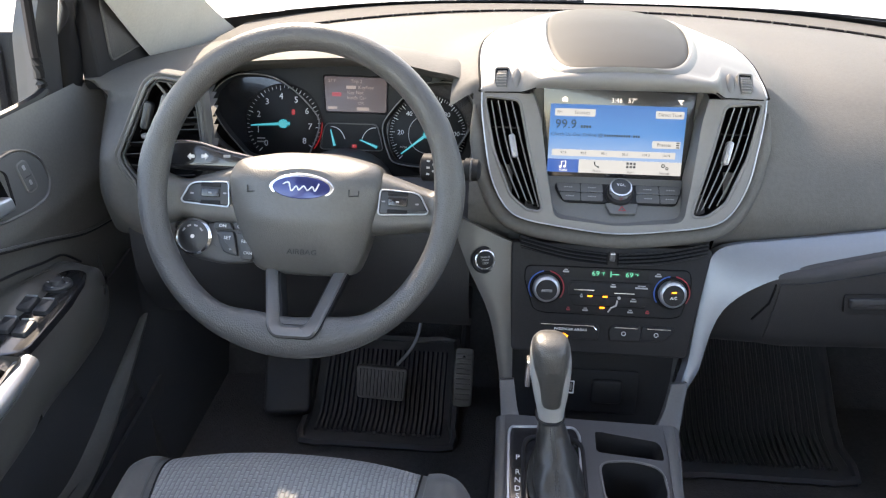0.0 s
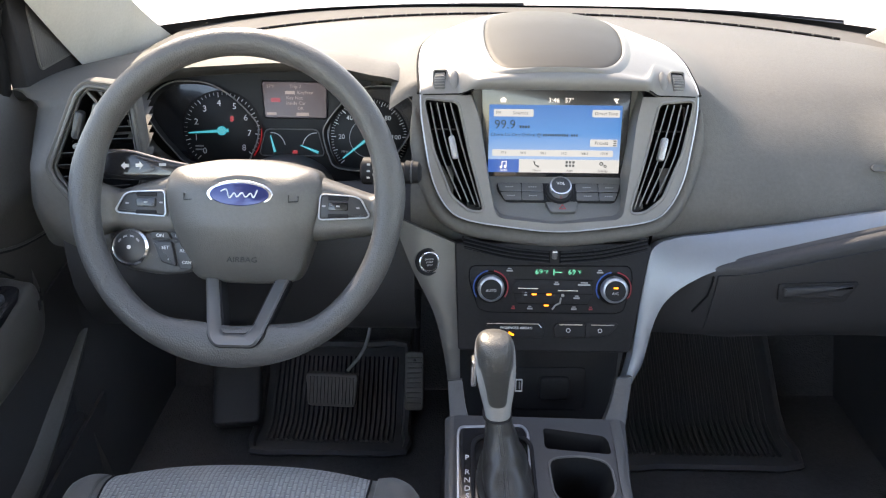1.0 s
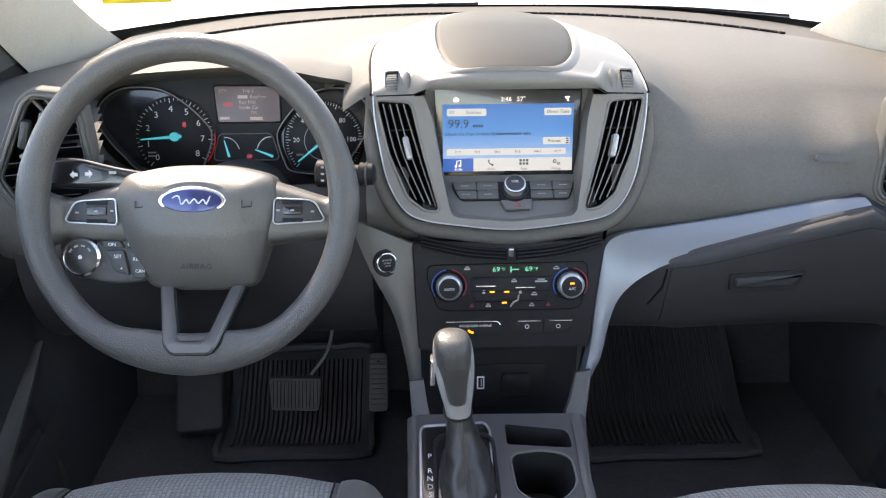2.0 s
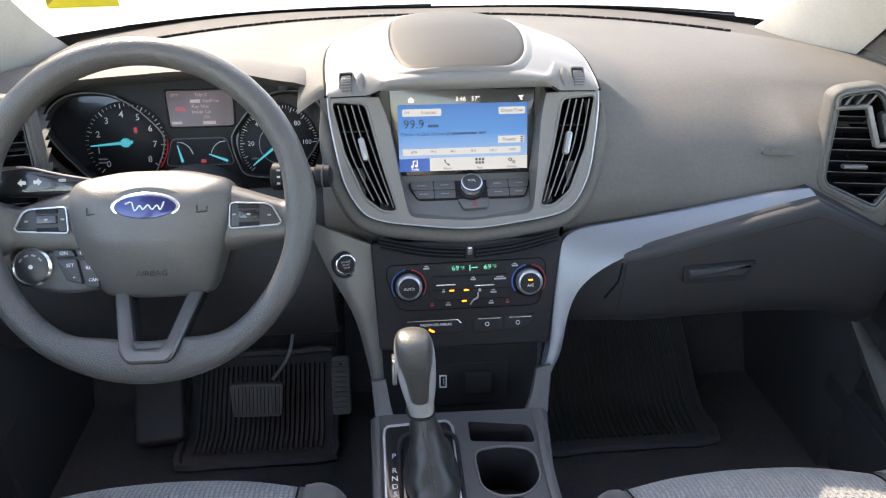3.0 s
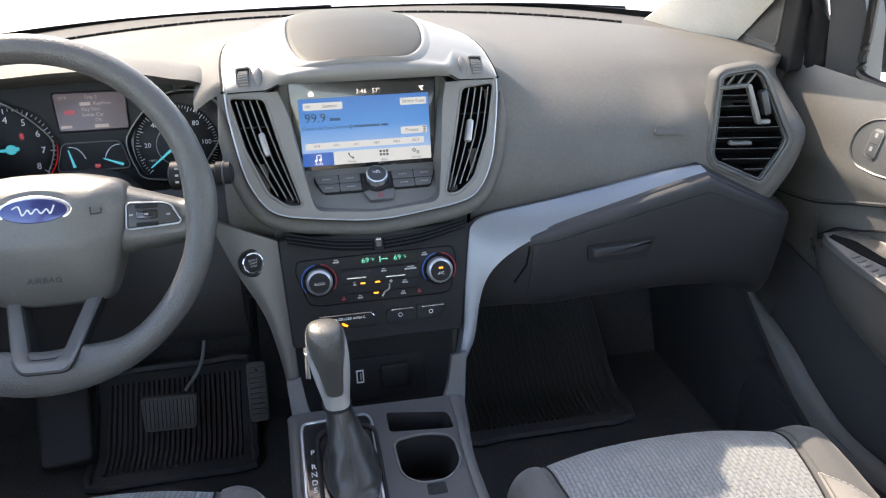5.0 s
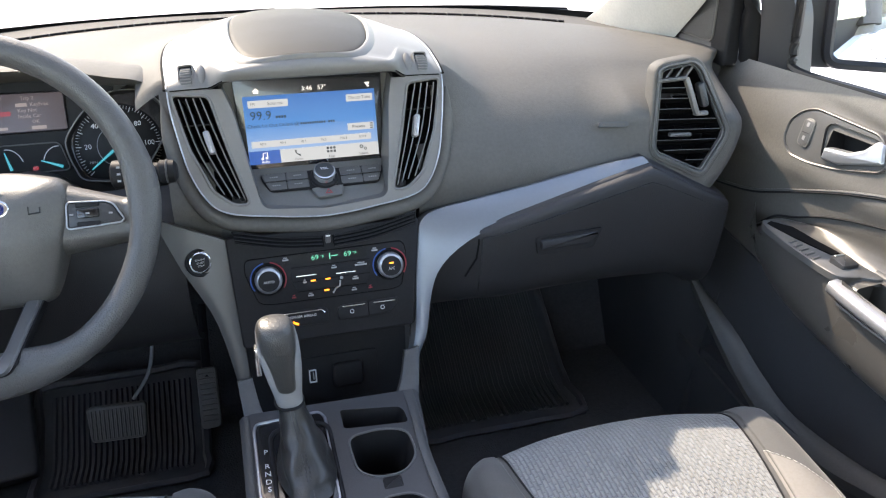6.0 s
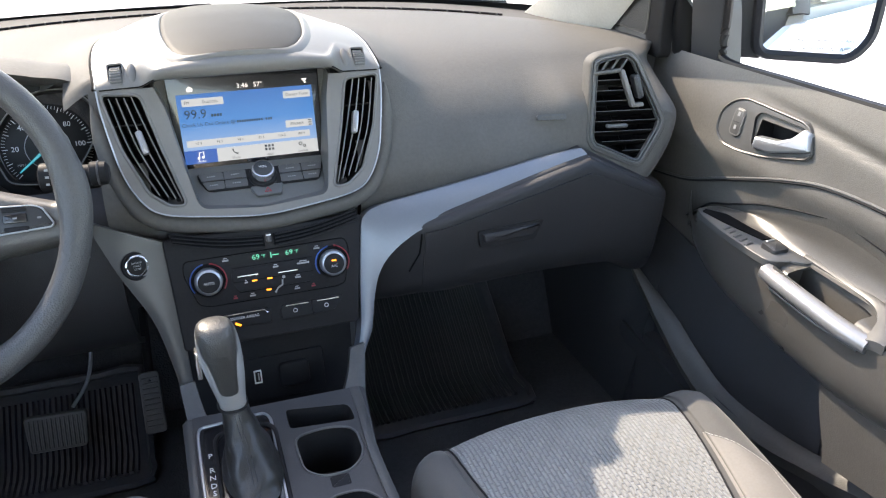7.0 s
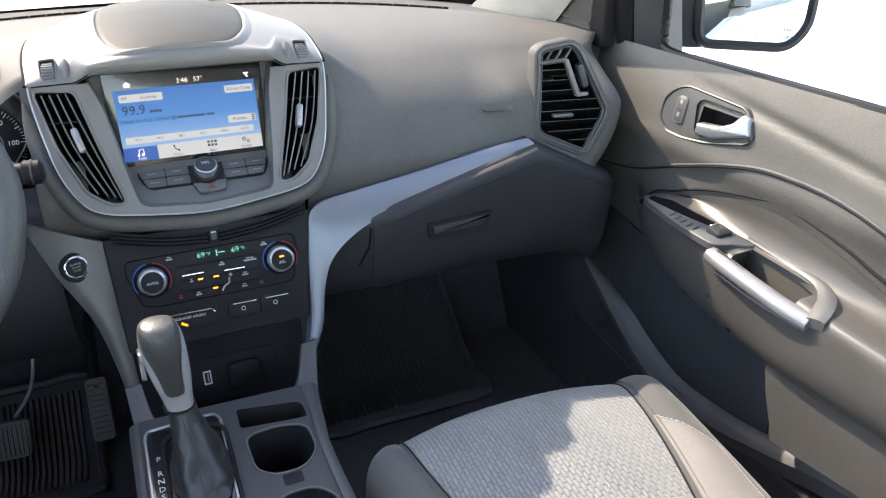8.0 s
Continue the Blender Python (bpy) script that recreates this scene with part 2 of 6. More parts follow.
def loft(bm, rings, closed=True, caps=(True, True)):
    vs = [[bm.verts.new(p) for p in r] for r in rings]
    k = len(rings[0])
    for a, b in zip(vs, vs[1:]):
        for i in range(k if closed else k - 1):
            j = (i + 1) % k
            bm.faces.new((a[i], a[j], b[j], b[i]))
    if closed and caps[0]:
        bm.faces.new(vs[0][::-1])
    if closed and caps[1]:
        bm.faces.new(vs[-1])
    return bm


def at(o, w):
    return [Vector((p.x, p.y, w)) for p in o]


def prism(o, w0, w1, bevel=0.0, steps=3, bm=None, caps=(True, True)):
    """An outline pushed out from w0 to w1, its front edge rounded."""
    bm = bm or bmesh.new()
    s = 1 if w1 > w0 else -1
    rings = [at(o, w0)]
    if bevel:
        for q in range(steps + 1):
            a = math.pi / 2 * q / steps
            rings.append(at(inset(o, bevel * (1 - math.cos(a))), w1 - s * bevel * (1 - math.sin(a))))
    else:
        rings.append(at(o, w1))
    return loft(bm, rings, True, caps)


def hoop(outer, inner, w0, w1, bm=None, r=0.0):
    """A frame between two outlines with as many points each."""
    bm = bm or bmesh.new()
    k = r or min(0.0015, abs(w1 - w0) * 0.4)
    rings = [at(outer, w0), at(outer, w1 - k), at(inset(outer, k), w1), at(inset(inner, -k), w1), at(inner, w1 - k), at(inner, w0)]
    loft(bm, rings, True, (False, False))
    return bm


def tube(pts, r, n=8, closed=False, bm=None, flat=1.0):
    bm = bm or bmesh.new()
    pts = [V2(p) for p in pts]
    k, rings = len(pts), []
    up = Vector((0, 0, 1))
    for i, p in enumerate(pts):
        a = pts[i - 1] if (closed or i) else pts[0]
        b = pts[(i + 1) % k] if (closed or i < k - 1) else pts[-1]
        t = (b - a).normalized()
        side_ = t.cross(up)
        if side_.length < 1e-3:
            side_ = t.cross(Vector((0, 1, 0)))
        side_.normalize()
        nrm = side_.cross(t)
        rr = r[i] if isinstance(r, (list, tuple)) else r
        rings.append([p + side_ * math.cos(2 * math.pi * q / n) * rr + nrm * math.sin(2 * math.pi * q / n) * rr * flat for q in range(n)])
    if closed:
        rings.append(rings[0])
        loft(bm, rings, True, (False, False))
    else:
        loft(bm, rings)
    return bm


def plate(outer, holes, w0, w1, bm=None):
    """A flat plate with holes through it."""
    bm = bm or bmesh.new()
    for w in (w0, w1):
        edges = []
        for o in [outer] + holes:
            vs = [bm.verts.new((p.x, p.y, w)) for p in o]
            edges += [bm.edges.new((vs[i - 1], vs[i])) for i in range(len(vs))]
        bmesh.ops.triangle_fill(bm, use_beauty=True, edges=edges)
    for o in [outer] + holes:
        loft(bm, [at(o, w0), at(o, w1)], True, (False, False))
    return bm


def sheet(fn, nu, nv, bm=None, skip=None, thick=None):
    """A surface fn(u, v), u and v from 0 to 1; skip(u, v): where it is left open; thick: a vector to its back."""
    bm = bm or bmesh.new()
    for k in ((0, 1) if thick is not None else (0,)):
        vs = [[bm.verts.new(Vector(fn(i / nu, j / nv)) + (thick * k if thick is not None else Vector())) for j in range(nv + 1)] for i in range(nu + 1)]
        for i in range(nu):
            for j in range(nv):
                if not (skip and skip((i + 0.5) / nu, (j + 0.5) / nv)):
                    bm.faces.new((vs[i][j], vs[i + 1][j], vs[i + 1][j + 1], vs[i][j + 1]))
        if k == 0:
            front = vs
        else:
            rim = [(i, 0) for i in range(nu)] + [(nu, j) for j in range(nv)] + [(i, nv) for i in range(nu, 0, -1)] + [(0, j) for j in range(nv, 0, -1)]
            for a, b in zip(rim, rim[1:] + rim[:1]):
                bm.faces.new((front[a[0]][a[1]], front[b[0]][b[1]], vs[b[0]][b[1]], vs[a[0]][a[1]]))
    return bm


def ribbon(a, b, n, k, bulge, back):
    """A strip between two smooth rails, arched out by bulge; back: a vector to its hidden side."""
    a, b = spl(a, n, False), spl(b, n, False)
    back = Vector(back)

    def fn(u, v):
        i = round(u * (len(a) - 1))
        return a[i].lerp(b[i], v) - back.normalized() * bulge * math.sin(math.pi * v) ** 0.6
    return sheet(fn, len(a) - 1, k, thick=back)


def block(size, m, bevel=0.003, steps=2, bm=None):
    """A box with rounded edges, centred on the frame m."""
    bm2 = prism(rect(size[0], size[1], min(bevel * 1.2, min(size[:2]) * 0.45), n=3), -size[2] / 2, size[2] / 2, min(bevel, size[2] * 0.45), steps)
    bm2.transform(m)
    if bm is None:
        return bm2
    me = bpy.data.meshes.new("join")
    bm2.to_mesh(me)
    bm2.free()
    bm.from_mesh(me)
    bpy.data.meshes.remove(me)
    return bm


def lathe(profile, m=None, n=32, bm=None):
    """A turned shape: (radius, height) pairs."""
    bm = bm or bmesh.new()
    loft(bm, [[Vector((r * math.cos(2 * math.pi * i / n), r * math.sin(2 * math.pi * i / n), h)) for i in range(n)] for r, h in profile])
    if m is not None:
        bm.transform(m)
    return bm


def lettering(body, size, material, parent, m, name="lettering", align="CENTER", depth=0.0002, wide=1.0):
    cu = bpy.data.curves.new(name, "FONT")
    cu.body, cu.size, cu.extrude, cu.align_x, cu.align_y, cu.resolution_u = body, size, depth, align, "CENTER", 2
    tmp = bpy.data.objects.new(name, cu)
    me = bpy.data.meshes.new_from_object(tmp)
    bpy.data.objects.remove(tmp)
    bpy.data.curves.remove(cu)
    bm = bmesh.new()
    bm.from_mesh(me)
    bpy.data.meshes.remove(me)
    bm.transform(m @ Matrix.Diagonal((wide, 1, 1, 1)))
    return part(name, bm, material, parent)


def mark(w, h, material, parent, m, x, y, z=0.0, name="marking", depth=0.0004):
    return part(name, prism(rect(w, h, 0, x, y), z, z + depth), material, parent, m=m)


def T(x, y, z=0.0, roll=0.0):
    return pose(x, y, z, 0, 0, roll)


# ---- setting: car shell, pavement ----
FLOOR = 0.53


def structure(name, bm, material, label, category, m=None, sharp=38):
    return tagged(part(name, bm, material, None, m=m, sharp=sharp), label, category, kind="structure")


structure("ground", prism(rect(900, 900), -0.4, 0.10), CONCRETE, "pale sunlit concrete lot reaching the horizon", "ground")
structure("backdrop", hoop(circ(420, n=64), circ(380, n=64), 0.1, 9.0, r=0.5), GRASS, "far rise of dry brown grass", "backdrop")
structure("floor", prism(rect(1.50, 3.2, 0, -0.03, -0.2), 0.46, FLOOR), CARPET, "dark carpeted car floor", "floor")
structure("wall_front", sheet(lambda u, v: (-0.76 + 1.5 * u, 1.17 + 0.26 * min(1, v * 1.7), FLOOR + 0.62 * v), 6, 12, thick=Vector((0, 0.03, 0))), CARPET, "dark sloping toe board under the dashboard", "bulkhead")
structure("wall_rear", prism(rect(1.44, 0.75, 0, 0, 0.85), 0, 0.03), PILLAR, "plain pale rear wall of the cabin", "wall", m=Matrix(((1, 0, 0, 0), (0, 0, 1, -1.75), (0, 1, 0, 0), (0, 0, 0, 1))))
structure("ceiling", sheet(lambda u, v: ((-0.60 + 1.2 * u) * (1 - 0.06 * v), 0.42 - 2.1 * v, 1.60 + 0.05 * math.sin(math.pi * u) * (1 - 0.2 * v)), 10, 10, thick=Vector((0, 0, 0.03))), PILLAR, "pale grey headliner", "ceiling")
for s, word in ((-1, "left"), (1, "right")):
    structure("wall_" + word, prism(rect(1.6, 0.62, 0, 0, 0), 0, 0.04), PILLAR, "plain pale side wall behind the front door", "wall",
              m=Matrix(((0, 0, s, s * 0.70 - (0.02 if s < 0 else 0)), (1, 0, 0, -0.98), (0, 1, 0, 0.86), (0, 0, 0, 1))))
    post = [(s * 0.72, -0.18, 1.15), (s * 0.67, -0.22, 1.40), (s * 0.61, -0.26, 1.62)]
    structure("trim_post_" + word, tube(spl(post, 5, False), 0.045, 8, flat=0.7), DOORLOW, "dark door post between the side windows", "pillar")
    sx = lambda x: s * x - (0.062 if s < 0 else 0.0)
    structure("sill_" + word, ribbon([(sx(0.648), 0.950, 0.810), (sx(0.648), 0.834, 0.734), (sx(0.648), 0.752, 0.690), (sx(0.648), 0.674, 0.673), (sx(0.648), 0.565, 0.687), (sx(0.648), 0.476, 0.712), (sx(0.648), 0.30, 0.755), (sx(0.65), -0.2, 0.79)],
                                     [(sx(0.672), 0.945, 0.790), (sx(0.672), 0.830, 0.756), (sx(0.672), 0.760, 0.725), (sx(0.672), 0.682, 0.701), (sx(0.672), 0.597, 0.704), (sx(0.672), 0.502, 0.721), (sx(0.672), 0.319, 0.770), (sx(0.675), -0.2, 0.80)], 6, 4, 0.006, (s * 0.01, 0, -0.03)),
              SILLGREY, "grey grained sill trim along the door opening", "sill")
    part("sill_skirt", sheet(lambda u, v: (sx(0.646), 0.95 - 1.2 * u, FLOOR - 0.02 + (0.14 + 0.12 * max(0.0, (0.62 - u) * 1.2 - 0.45)) * v), 12, 3, thick=Vector((s * 0.006, 0, 0))), FOOTDARK, bpy.data.objects["sill_" + word])
    structure("kick_" + word, sheet(lambda u, v: (sx(0.625 + 0.055 * v), 1.55 - 0.66 * u, FLOOR + (0.60 + 0.070 * max(0.0, min(1.0, (u - 0.42) / 0.08)) - 0.36 * max(0.0, min(1.0, (u - 0.80) / 0.12))) * v), 24, 8, thick=Vector((s * 0.07, 0, 0))), FOOTDARK, "dark plastic kick panel in the footwell", "panel")
    structure("sill_base_" + word, prism(rect(1.45, 0.24, 0, 0.25, 0.57), 0, 0.11), FOOTDARK, "dark inner sill under the door", "sill", m=Matrix(((0, 0, s, sx(0.655)), (1, 0, 0, 0), (0, 1, 0, 0), (0, 0, 0, 1))))

# windscreen, cowl and bonnet
def screen_at(x, k, lift=0.0):
    bow = 1.0 - 0.5 * abs(x / 0.72) ** 3 * 0.36
    return (x * (1 - 0.13 * k), (1.67 - 1.07 * k) * (bow + (1 - bow) * k), 1.188 + 0.417 * k + 0.03 * math.sin(math.pi * k) + lift)


structure("window_1", sheet(lambda u, v: screen_at(-0.72 + 1.44 * u, v), 24, 12), SCREENGLASS, "clear windscreen over the dashboard", "windscreen")
structure("trim_cowl", ribbon([screen_at(-0.70 + 1.40 * i / 12, -0.02, -0.004) for i in range(13)], [screen_at(-0.70 + 1.40 * i / 12, 0.012, 0.001) for i in range(13)], 3, 3, 0.003, (0, 0.02, -0.02)),
          BLACK, "black seal along the foot of the windscreen", "seal")
structure("trim_header", tube([screen_at(-0.72 + 1.44 * i / 8, 1.0) for i in range(9)], 0.035, 8, flat=0.6), PILLAR, "pale header above the windscreen", "header")
bonnet = thing("car_bonnet", (0, 2.0, 1.05), "pale blue-grey bonnet outside the windscreen", "bonnet")
part("panel", sheet(lambda u, v: (-0.76 + 1.52 * u, 1.96 - 0.12 * abs(2 * u - 1) ** 3 + 0.80 * v, 1.075 + 0.030 * math.sin(math.pi * u) - 0.06 * v - 0.10 * v ** 3 - 0.05 * abs(2 * u - 1) ** 4), 24, 12, thick=Vector((0, 0, -0.03))), BODY, bonnet)
for x0, x1 in ((-0.62, 0.02), (0.05, 0.66)):
    wiper = thing("windscreen_wiper", (x0, 1.62, 1.17), "black wiper lying along the foot of the windscreen", "wiper", "wipers")
    ln = [(x0 + (x1 - x0) * k, 1.72 - 0.22 * abs((x0 + (x1 - x0) * k) / 0.7) ** 3 + 0.02 * k, 1.180 + 0.005 * k) for k in (0, 0.25, 0.5, 0.75, 1)]
    part("arm", tube(spl(ln, 4, False), 0.0026, 6), BLACK, wiper)
    part("blade", tube([(a, b - 0.004, c - 0.0035) for a, b, c in ln], 0.0022, 5), RUBBER, wiper)
sticker = thing("inspection_sticker", (-0.60, 1.33, 1.25), "yellow inspection sticker on the windscreen", "sticker")
fs_ = F((-0.605, 1.32, 1.283), -25, 8)
part("paper", prism(rect(0.115, 0.062, 0.003), 0, 0.0006), YELLOW, sticker, m=fs_)
for q in range(3):
    part("bar", prism(rect(0.07, 0.005, 0, -0.005, 0.015 - 0.013 * q), 0.0006, 0.0009), DARKMARK, sticker, m=fs_)

# ---- dashboard ----
dash = thing("dashboard", (0, 1.1, 1.0), "grey grained vinyl dashboard with satin trim and a domed centre", "dashboard")
def slot_y(x):
    return 1.51 - 0.19 * (abs(x) / 0.53) ** 2.2


def along(table, y):
    """A height or width read from a short table by y."""
    for (y0, a), (y1, b) in zip(table, table[1:]):
        if y <= y1:
            k = max(0.0, (y - y0) / (y1 - y0))
            return a + (b - a) * k
    return table[-1][1]


HALF = [(p.x, p.y) for p in spl([(0.86, 0.168), (0.92, 0.176), (1.00, 0.181), (1.08, 0.181), (1.14, 0.175), (1.22, 0.161), (1.30, 0.139), (1.38, 0.108)], 5, False)]
EDGE = [(p.x, p.y) for p in spl([(0.86, 1.194), (0.90, 1.207), (0.95, 1.218), (1.00, 1.224), (1.10, 1.226), (1.20, 1.221), (1.30, 1.212), (1.40, 1.203)], 5, False)]
CROWN = [(p.x, p.y) for p in spl([(0.86, 1.236), (0.89, 1.2425), (0.93, 1.250), (1.00, 1.257), (1.10, 1.261), (1.20, 1.256), (1.30, 1.242), (1.38, 1.226)], 5, False)]
dome_half = lambda y: along(HALF, y)
dome_edge = lambda y: along(EDGE, y)


PROFILE = spl([(1.40, 1.201), (1.26, 1.206), (1.11, 1.205), (1.01, 1.195), (0.945, 1.172), (0.898, 1.142), (0.867, 1.107), (0.852, 1.074), (0.854, 1.045), (0.866, 1.01)], 10, False)


def pad_at(x, v):
    p = PROFILE[round(v * (len(PROFILE) - 1))]
    far = max(1.12, slot_y(x))
    y = 0.85 + (p.x - 0.85) * ((far - 0.85) / 0.55 if p.x > 1.0 else 1 + ((far - 0.85) / 0.55 - 1) * max(0.0, (p.x - 0.85) / 0.15))
    sv = 1 if x > 0 else -1
    ox, oz = (0.527, 1.134) if x > 0 else (-0.575, 1.148)
    dx, dz = x - ox, p.y - oz
    e = math.hypot(dx / 0.062, dz / 0.083)
    w = max(0.0, min(1.0, (2.3 - e) / 1.1)) * max(0.0, min(1.0, (v - 0.37) * 4.5))
    w = w * w * (3 - 2 * w)
    y += (0.8445 + (-sv * 0.172 * dx + 0.139 * dz) / 0.975 - y) * w
    turn = 0.612 - 0.55 * max(0.0, 1.122 - p.y) - 0.25 * max(0.0, p.y - 1.135) if x > 0 else 0.660
    y += 16.0 * max(0.0, abs(x) - turn) ** 2 * max(0.0, min(1.0, (v - 0.22) * 5))
    beside = max(0.0, abs(x) - dome_half(y))
    lift = max(0.0, dome_edge(y) - 0.003 - p.y) * math.exp(-(beside / 0.05) ** 2) * max(0.0, min(1.0, (y - 0.885) / 0.05))
    return Vector((x, y, p.y + lift - 0.012 * (abs(x) / 0.65) ** 4))


VENT_O = [(-0.046, 0.067), (-0.036, 0.074), (0.006, 0.081), (0.021, 0.070), (0.068, -0.020), (0.064, -0.036), (0.036, -0.084), (0.026, -0.087), (-0.042, -0.057), (-0.049, -0.044)]


def inside(x, y, poly):
    odd = False
    for (x0, y0), (x1, y1) in zip(poly, poly[1:] + poly[:1]):
        if (y0 > y) != (y1 > y) and x < x0 + (x1 - x0) * (y - y0) / (y1 - y0):
            odd = not odd
    return odd


def pad_open(u, v):
    x = -0.77 + 1.485 * u
    y = pad_at(x, v).y
    z = pad_at(x, v).z
    vx = x - 0.527 if x > 0 else x + 0.575
    if inside((vx if x > 0 else -vx) / 0.88, (z - (1.134 if x > 0 else 1.148)) / 0.95, VENT_O) and z < (1.180 if x > 0 else 1.190) and y < 0.878:
        return True
    return (-0.518 - 0.35 * max(0.0, y - 0.86) < x < (-0.190 if y < 0.92 else -0.222) and y < (1.045 if x < -0.25 else 0.985)) or (abs(x) < (0.166 if z > 1.12 else 0.135) and y < 1.0)


part("upper_pad", sheet(lambda u, v: pad_at(-0.77 + 1.485 * u, v), 240, len(PROFILE) - 1, skip=pad_open), PAD, dash, "light grey grained soft pad")
part("defroster_panel", sheet(lambda u, v: Vector((-0.66 + 1.32 * u, slot_y(-0.66 + 1.32 * u) - 0.05 + (screen_at(-0.66 + 1.32 * u, 0.0)[1] + 0.05 - slot_y(-0.66 + 1.32 * u)) * v, 1.1985 - 0.008 * v - 0.010 * abs(2 * u - 1) ** 4)), 40, 4, thick=Vector((0, 0, -0.02))), DEFROST, dash, "brownish grey panel along the windscreen")
slot = [(x, slot_y(x) - 0.002, 1.2035 - 0.012 * (abs(x) / 0.65) ** 4) for x in (-0.56 + 1.1 * i / 36 for i in range(37))]
part("defroster_slot", tube(slot, 0.0035, 6, flat=0.6), VOID, dash, "dark defroster slot")
for i in range(40):
    x = -0.53 + 1.06 * i / 39
    part("slot_rib", block((0.003, 0.011, 0.004), T(x, slot_y(x) - 0.002, 1.2045 - 0.012 * (abs(x) / 0.65) ** 4)), PAD, dash)
spot = min((pad_at(0.425, k / 200) for k in range(90, 200)), key=lambda q: abs(q.z - 1.122))
FM = F(spot + Vector((-0.001, -0.004, 0.002)), 22, -11)
part("airbag_mark", prism(rnd([(-0.022, -0.004), (0.022, -0.004), (0.022, 0.004), (-0.022, 0.004)], 0.004), -0.004, 0.0014), LOWER, dash, "raised airbag marking", m=FM)
for q in range(6):
    part("airbag_letter", prism(rect(0.0044, 0.0034, 0.0008, -0.0145 + 0.0058 * q, 0), 0.0014, 0.0019), PAD, dash, m=FM)

# centre dome with its tray
def dome_top(x, y):
    e = min(1.0, abs(x) / dome_half(y))
    c = along(CROWN, y)
    return Vector((x, y, c - (c - dome_edge(y)) * e ** 2.3))


def dome_at(a, b):
    """a across from -1 to 1, b from the front lip to the far end; the flanks roll down into the surround, the middle hangs over the screen."""
    e = min(1.0, abs(a))
    k = max(0.0, min(1.0, (e - 0.60) / 0.13))
    k = k * k * (3 - 2 * k)
    y2 = 0.891 + (0.950 - 0.891) * k
    if b >= 0.15:
        y = y2 + (1.375 - y2) * (b - 0.15) / 0.85
        return dome_top(dome_half(y) * a, y)
    end = dome_top(dome_half(y2) * a, y2)
    z1 = min(1.234, end.z - 0.001)
    y0, z0 = 0.876 + (0.8976 - 0.876) * k, 1.2185 + (1.2050 - 1.2185) * k
    y1, z1 = 0.864 + (0.83 + (z1 - 1.06) * 0.4663 - 0.864) * k, 1.2375 + (z1 - 1.2375) * k
    t = b / 0.15
    q = [(1 - t) ** 2, 2 * t * (1 - t), t * t]
    y = q[0] * y0 + q[1] * y1 + q[2] * end.y
    return Vector((q[0] * 0.1765 * a + (1 - q[0]) * dome_half(y) * a, y, q[0] * z0 + q[1] * z1 + q[2] * end.z))


def dome_skin(u, v):
    a = (2 * u - 1) * 31 / 30
    p = dome_at(max(-1.0, min(1.0, a)), 0.15 * v / 0.3 if v < 0.3 else 0.15 + 0.85 * ((v - 0.3) / 0.7))
    return p - Vector((0, 0, 0.05)) if abs(a) > 1.001 else p


part("centre_dome", sheet(dome_skin, 62, 60, thick=Vector((0, 0.012, -0.003))), SURROUND, dash, "satin silver-grey dome above the screen", sharp=50)
tray_o = spl([(-0.045, 1.225), (-0.071, 1.200), (-0.086, 1.140), (-0.092, 1.060), (-0.092, 0.990), (-0.087, 0.938), (-0.078, 0.905), (-0.062, 0.8895), (-0.030, 0.886), (0.0, 0.8855), (0.034, 0.886), (0.056, 0.893), (0.073, 0.915), (0.087, 0.958), (0.097, 1.030), (0.100, 1.090), (0.097, 1.150), (0.086, 1.200), (0.055, 1.225), (0.0, 1.232)], 4)
bm = bmesh.new()
rings = []
for f, dz in ((1.0, 0.0), (0.985, 0.0012), (0.93, 0.0012), (0.8, 0.0012), (0.65, 0.0012), (0.5, 0.0012), (0.3, 0.0012), (0.1, 0.0012)):
    rings.append([dome_top(0.003 + (p.x - 0.003) * f, 1.04 + (p.y - 1.04) * f) + Vector((0, 0, dz + 0.0006)) for p in tray_o])
loft(bm, rings, True, (False, True))
part("dome_tray", bm, TRAYMAT, dash, "matt brown-grey inlay on the dome")
lip = []
for f, dz in ((1.0, 0.0004), (1.012, 0.0040), (1.035, 0.0052), (1.07, 0.0034), (1.12, 0.0004), (1.14, -0.002)):
    lip.append([dome_top(0.003 + (p.x - 0.003) * f, max(0.8815, 1.05 + (p.y - 1.05) * (1 + (f - 1) * 0.55))) + Vector((0, 0, dz * max(0.25, min(1.0, (1.20 - p.y) / 0.12)))) for p in tray_o])
part("tray_lip", loft(bmesh.new(), lip, True, (False, False)), SURROUND, dash, "raised silver lip round the inlay", sharp=70)
for s in (-1, 1):
    edge = [dome_at(s, 0.02 + 0.90 * i / 24) + Vector((s * 0.0012, 0, 0.0)) for i in range(25)]
    part("dome_seam", tube(edge, 0.0011, 6), SILVER, dash, "bright seam beside the dome")
    part("dome_gap", tube([p + Vector((s * 0.0024, 0, -0.0015)) for p in edge], 0.0018, 6), VOID, dash)

for s in (-1, 1):
    part("dome_joint", tube([dome_at(s * (0.62 + 0.36 * i / 14), 0.004) + Vector((0, -0.0008, 0)) for i in range(15)], 0.0009, 5), VOID, dash, "thin joint under the dome")

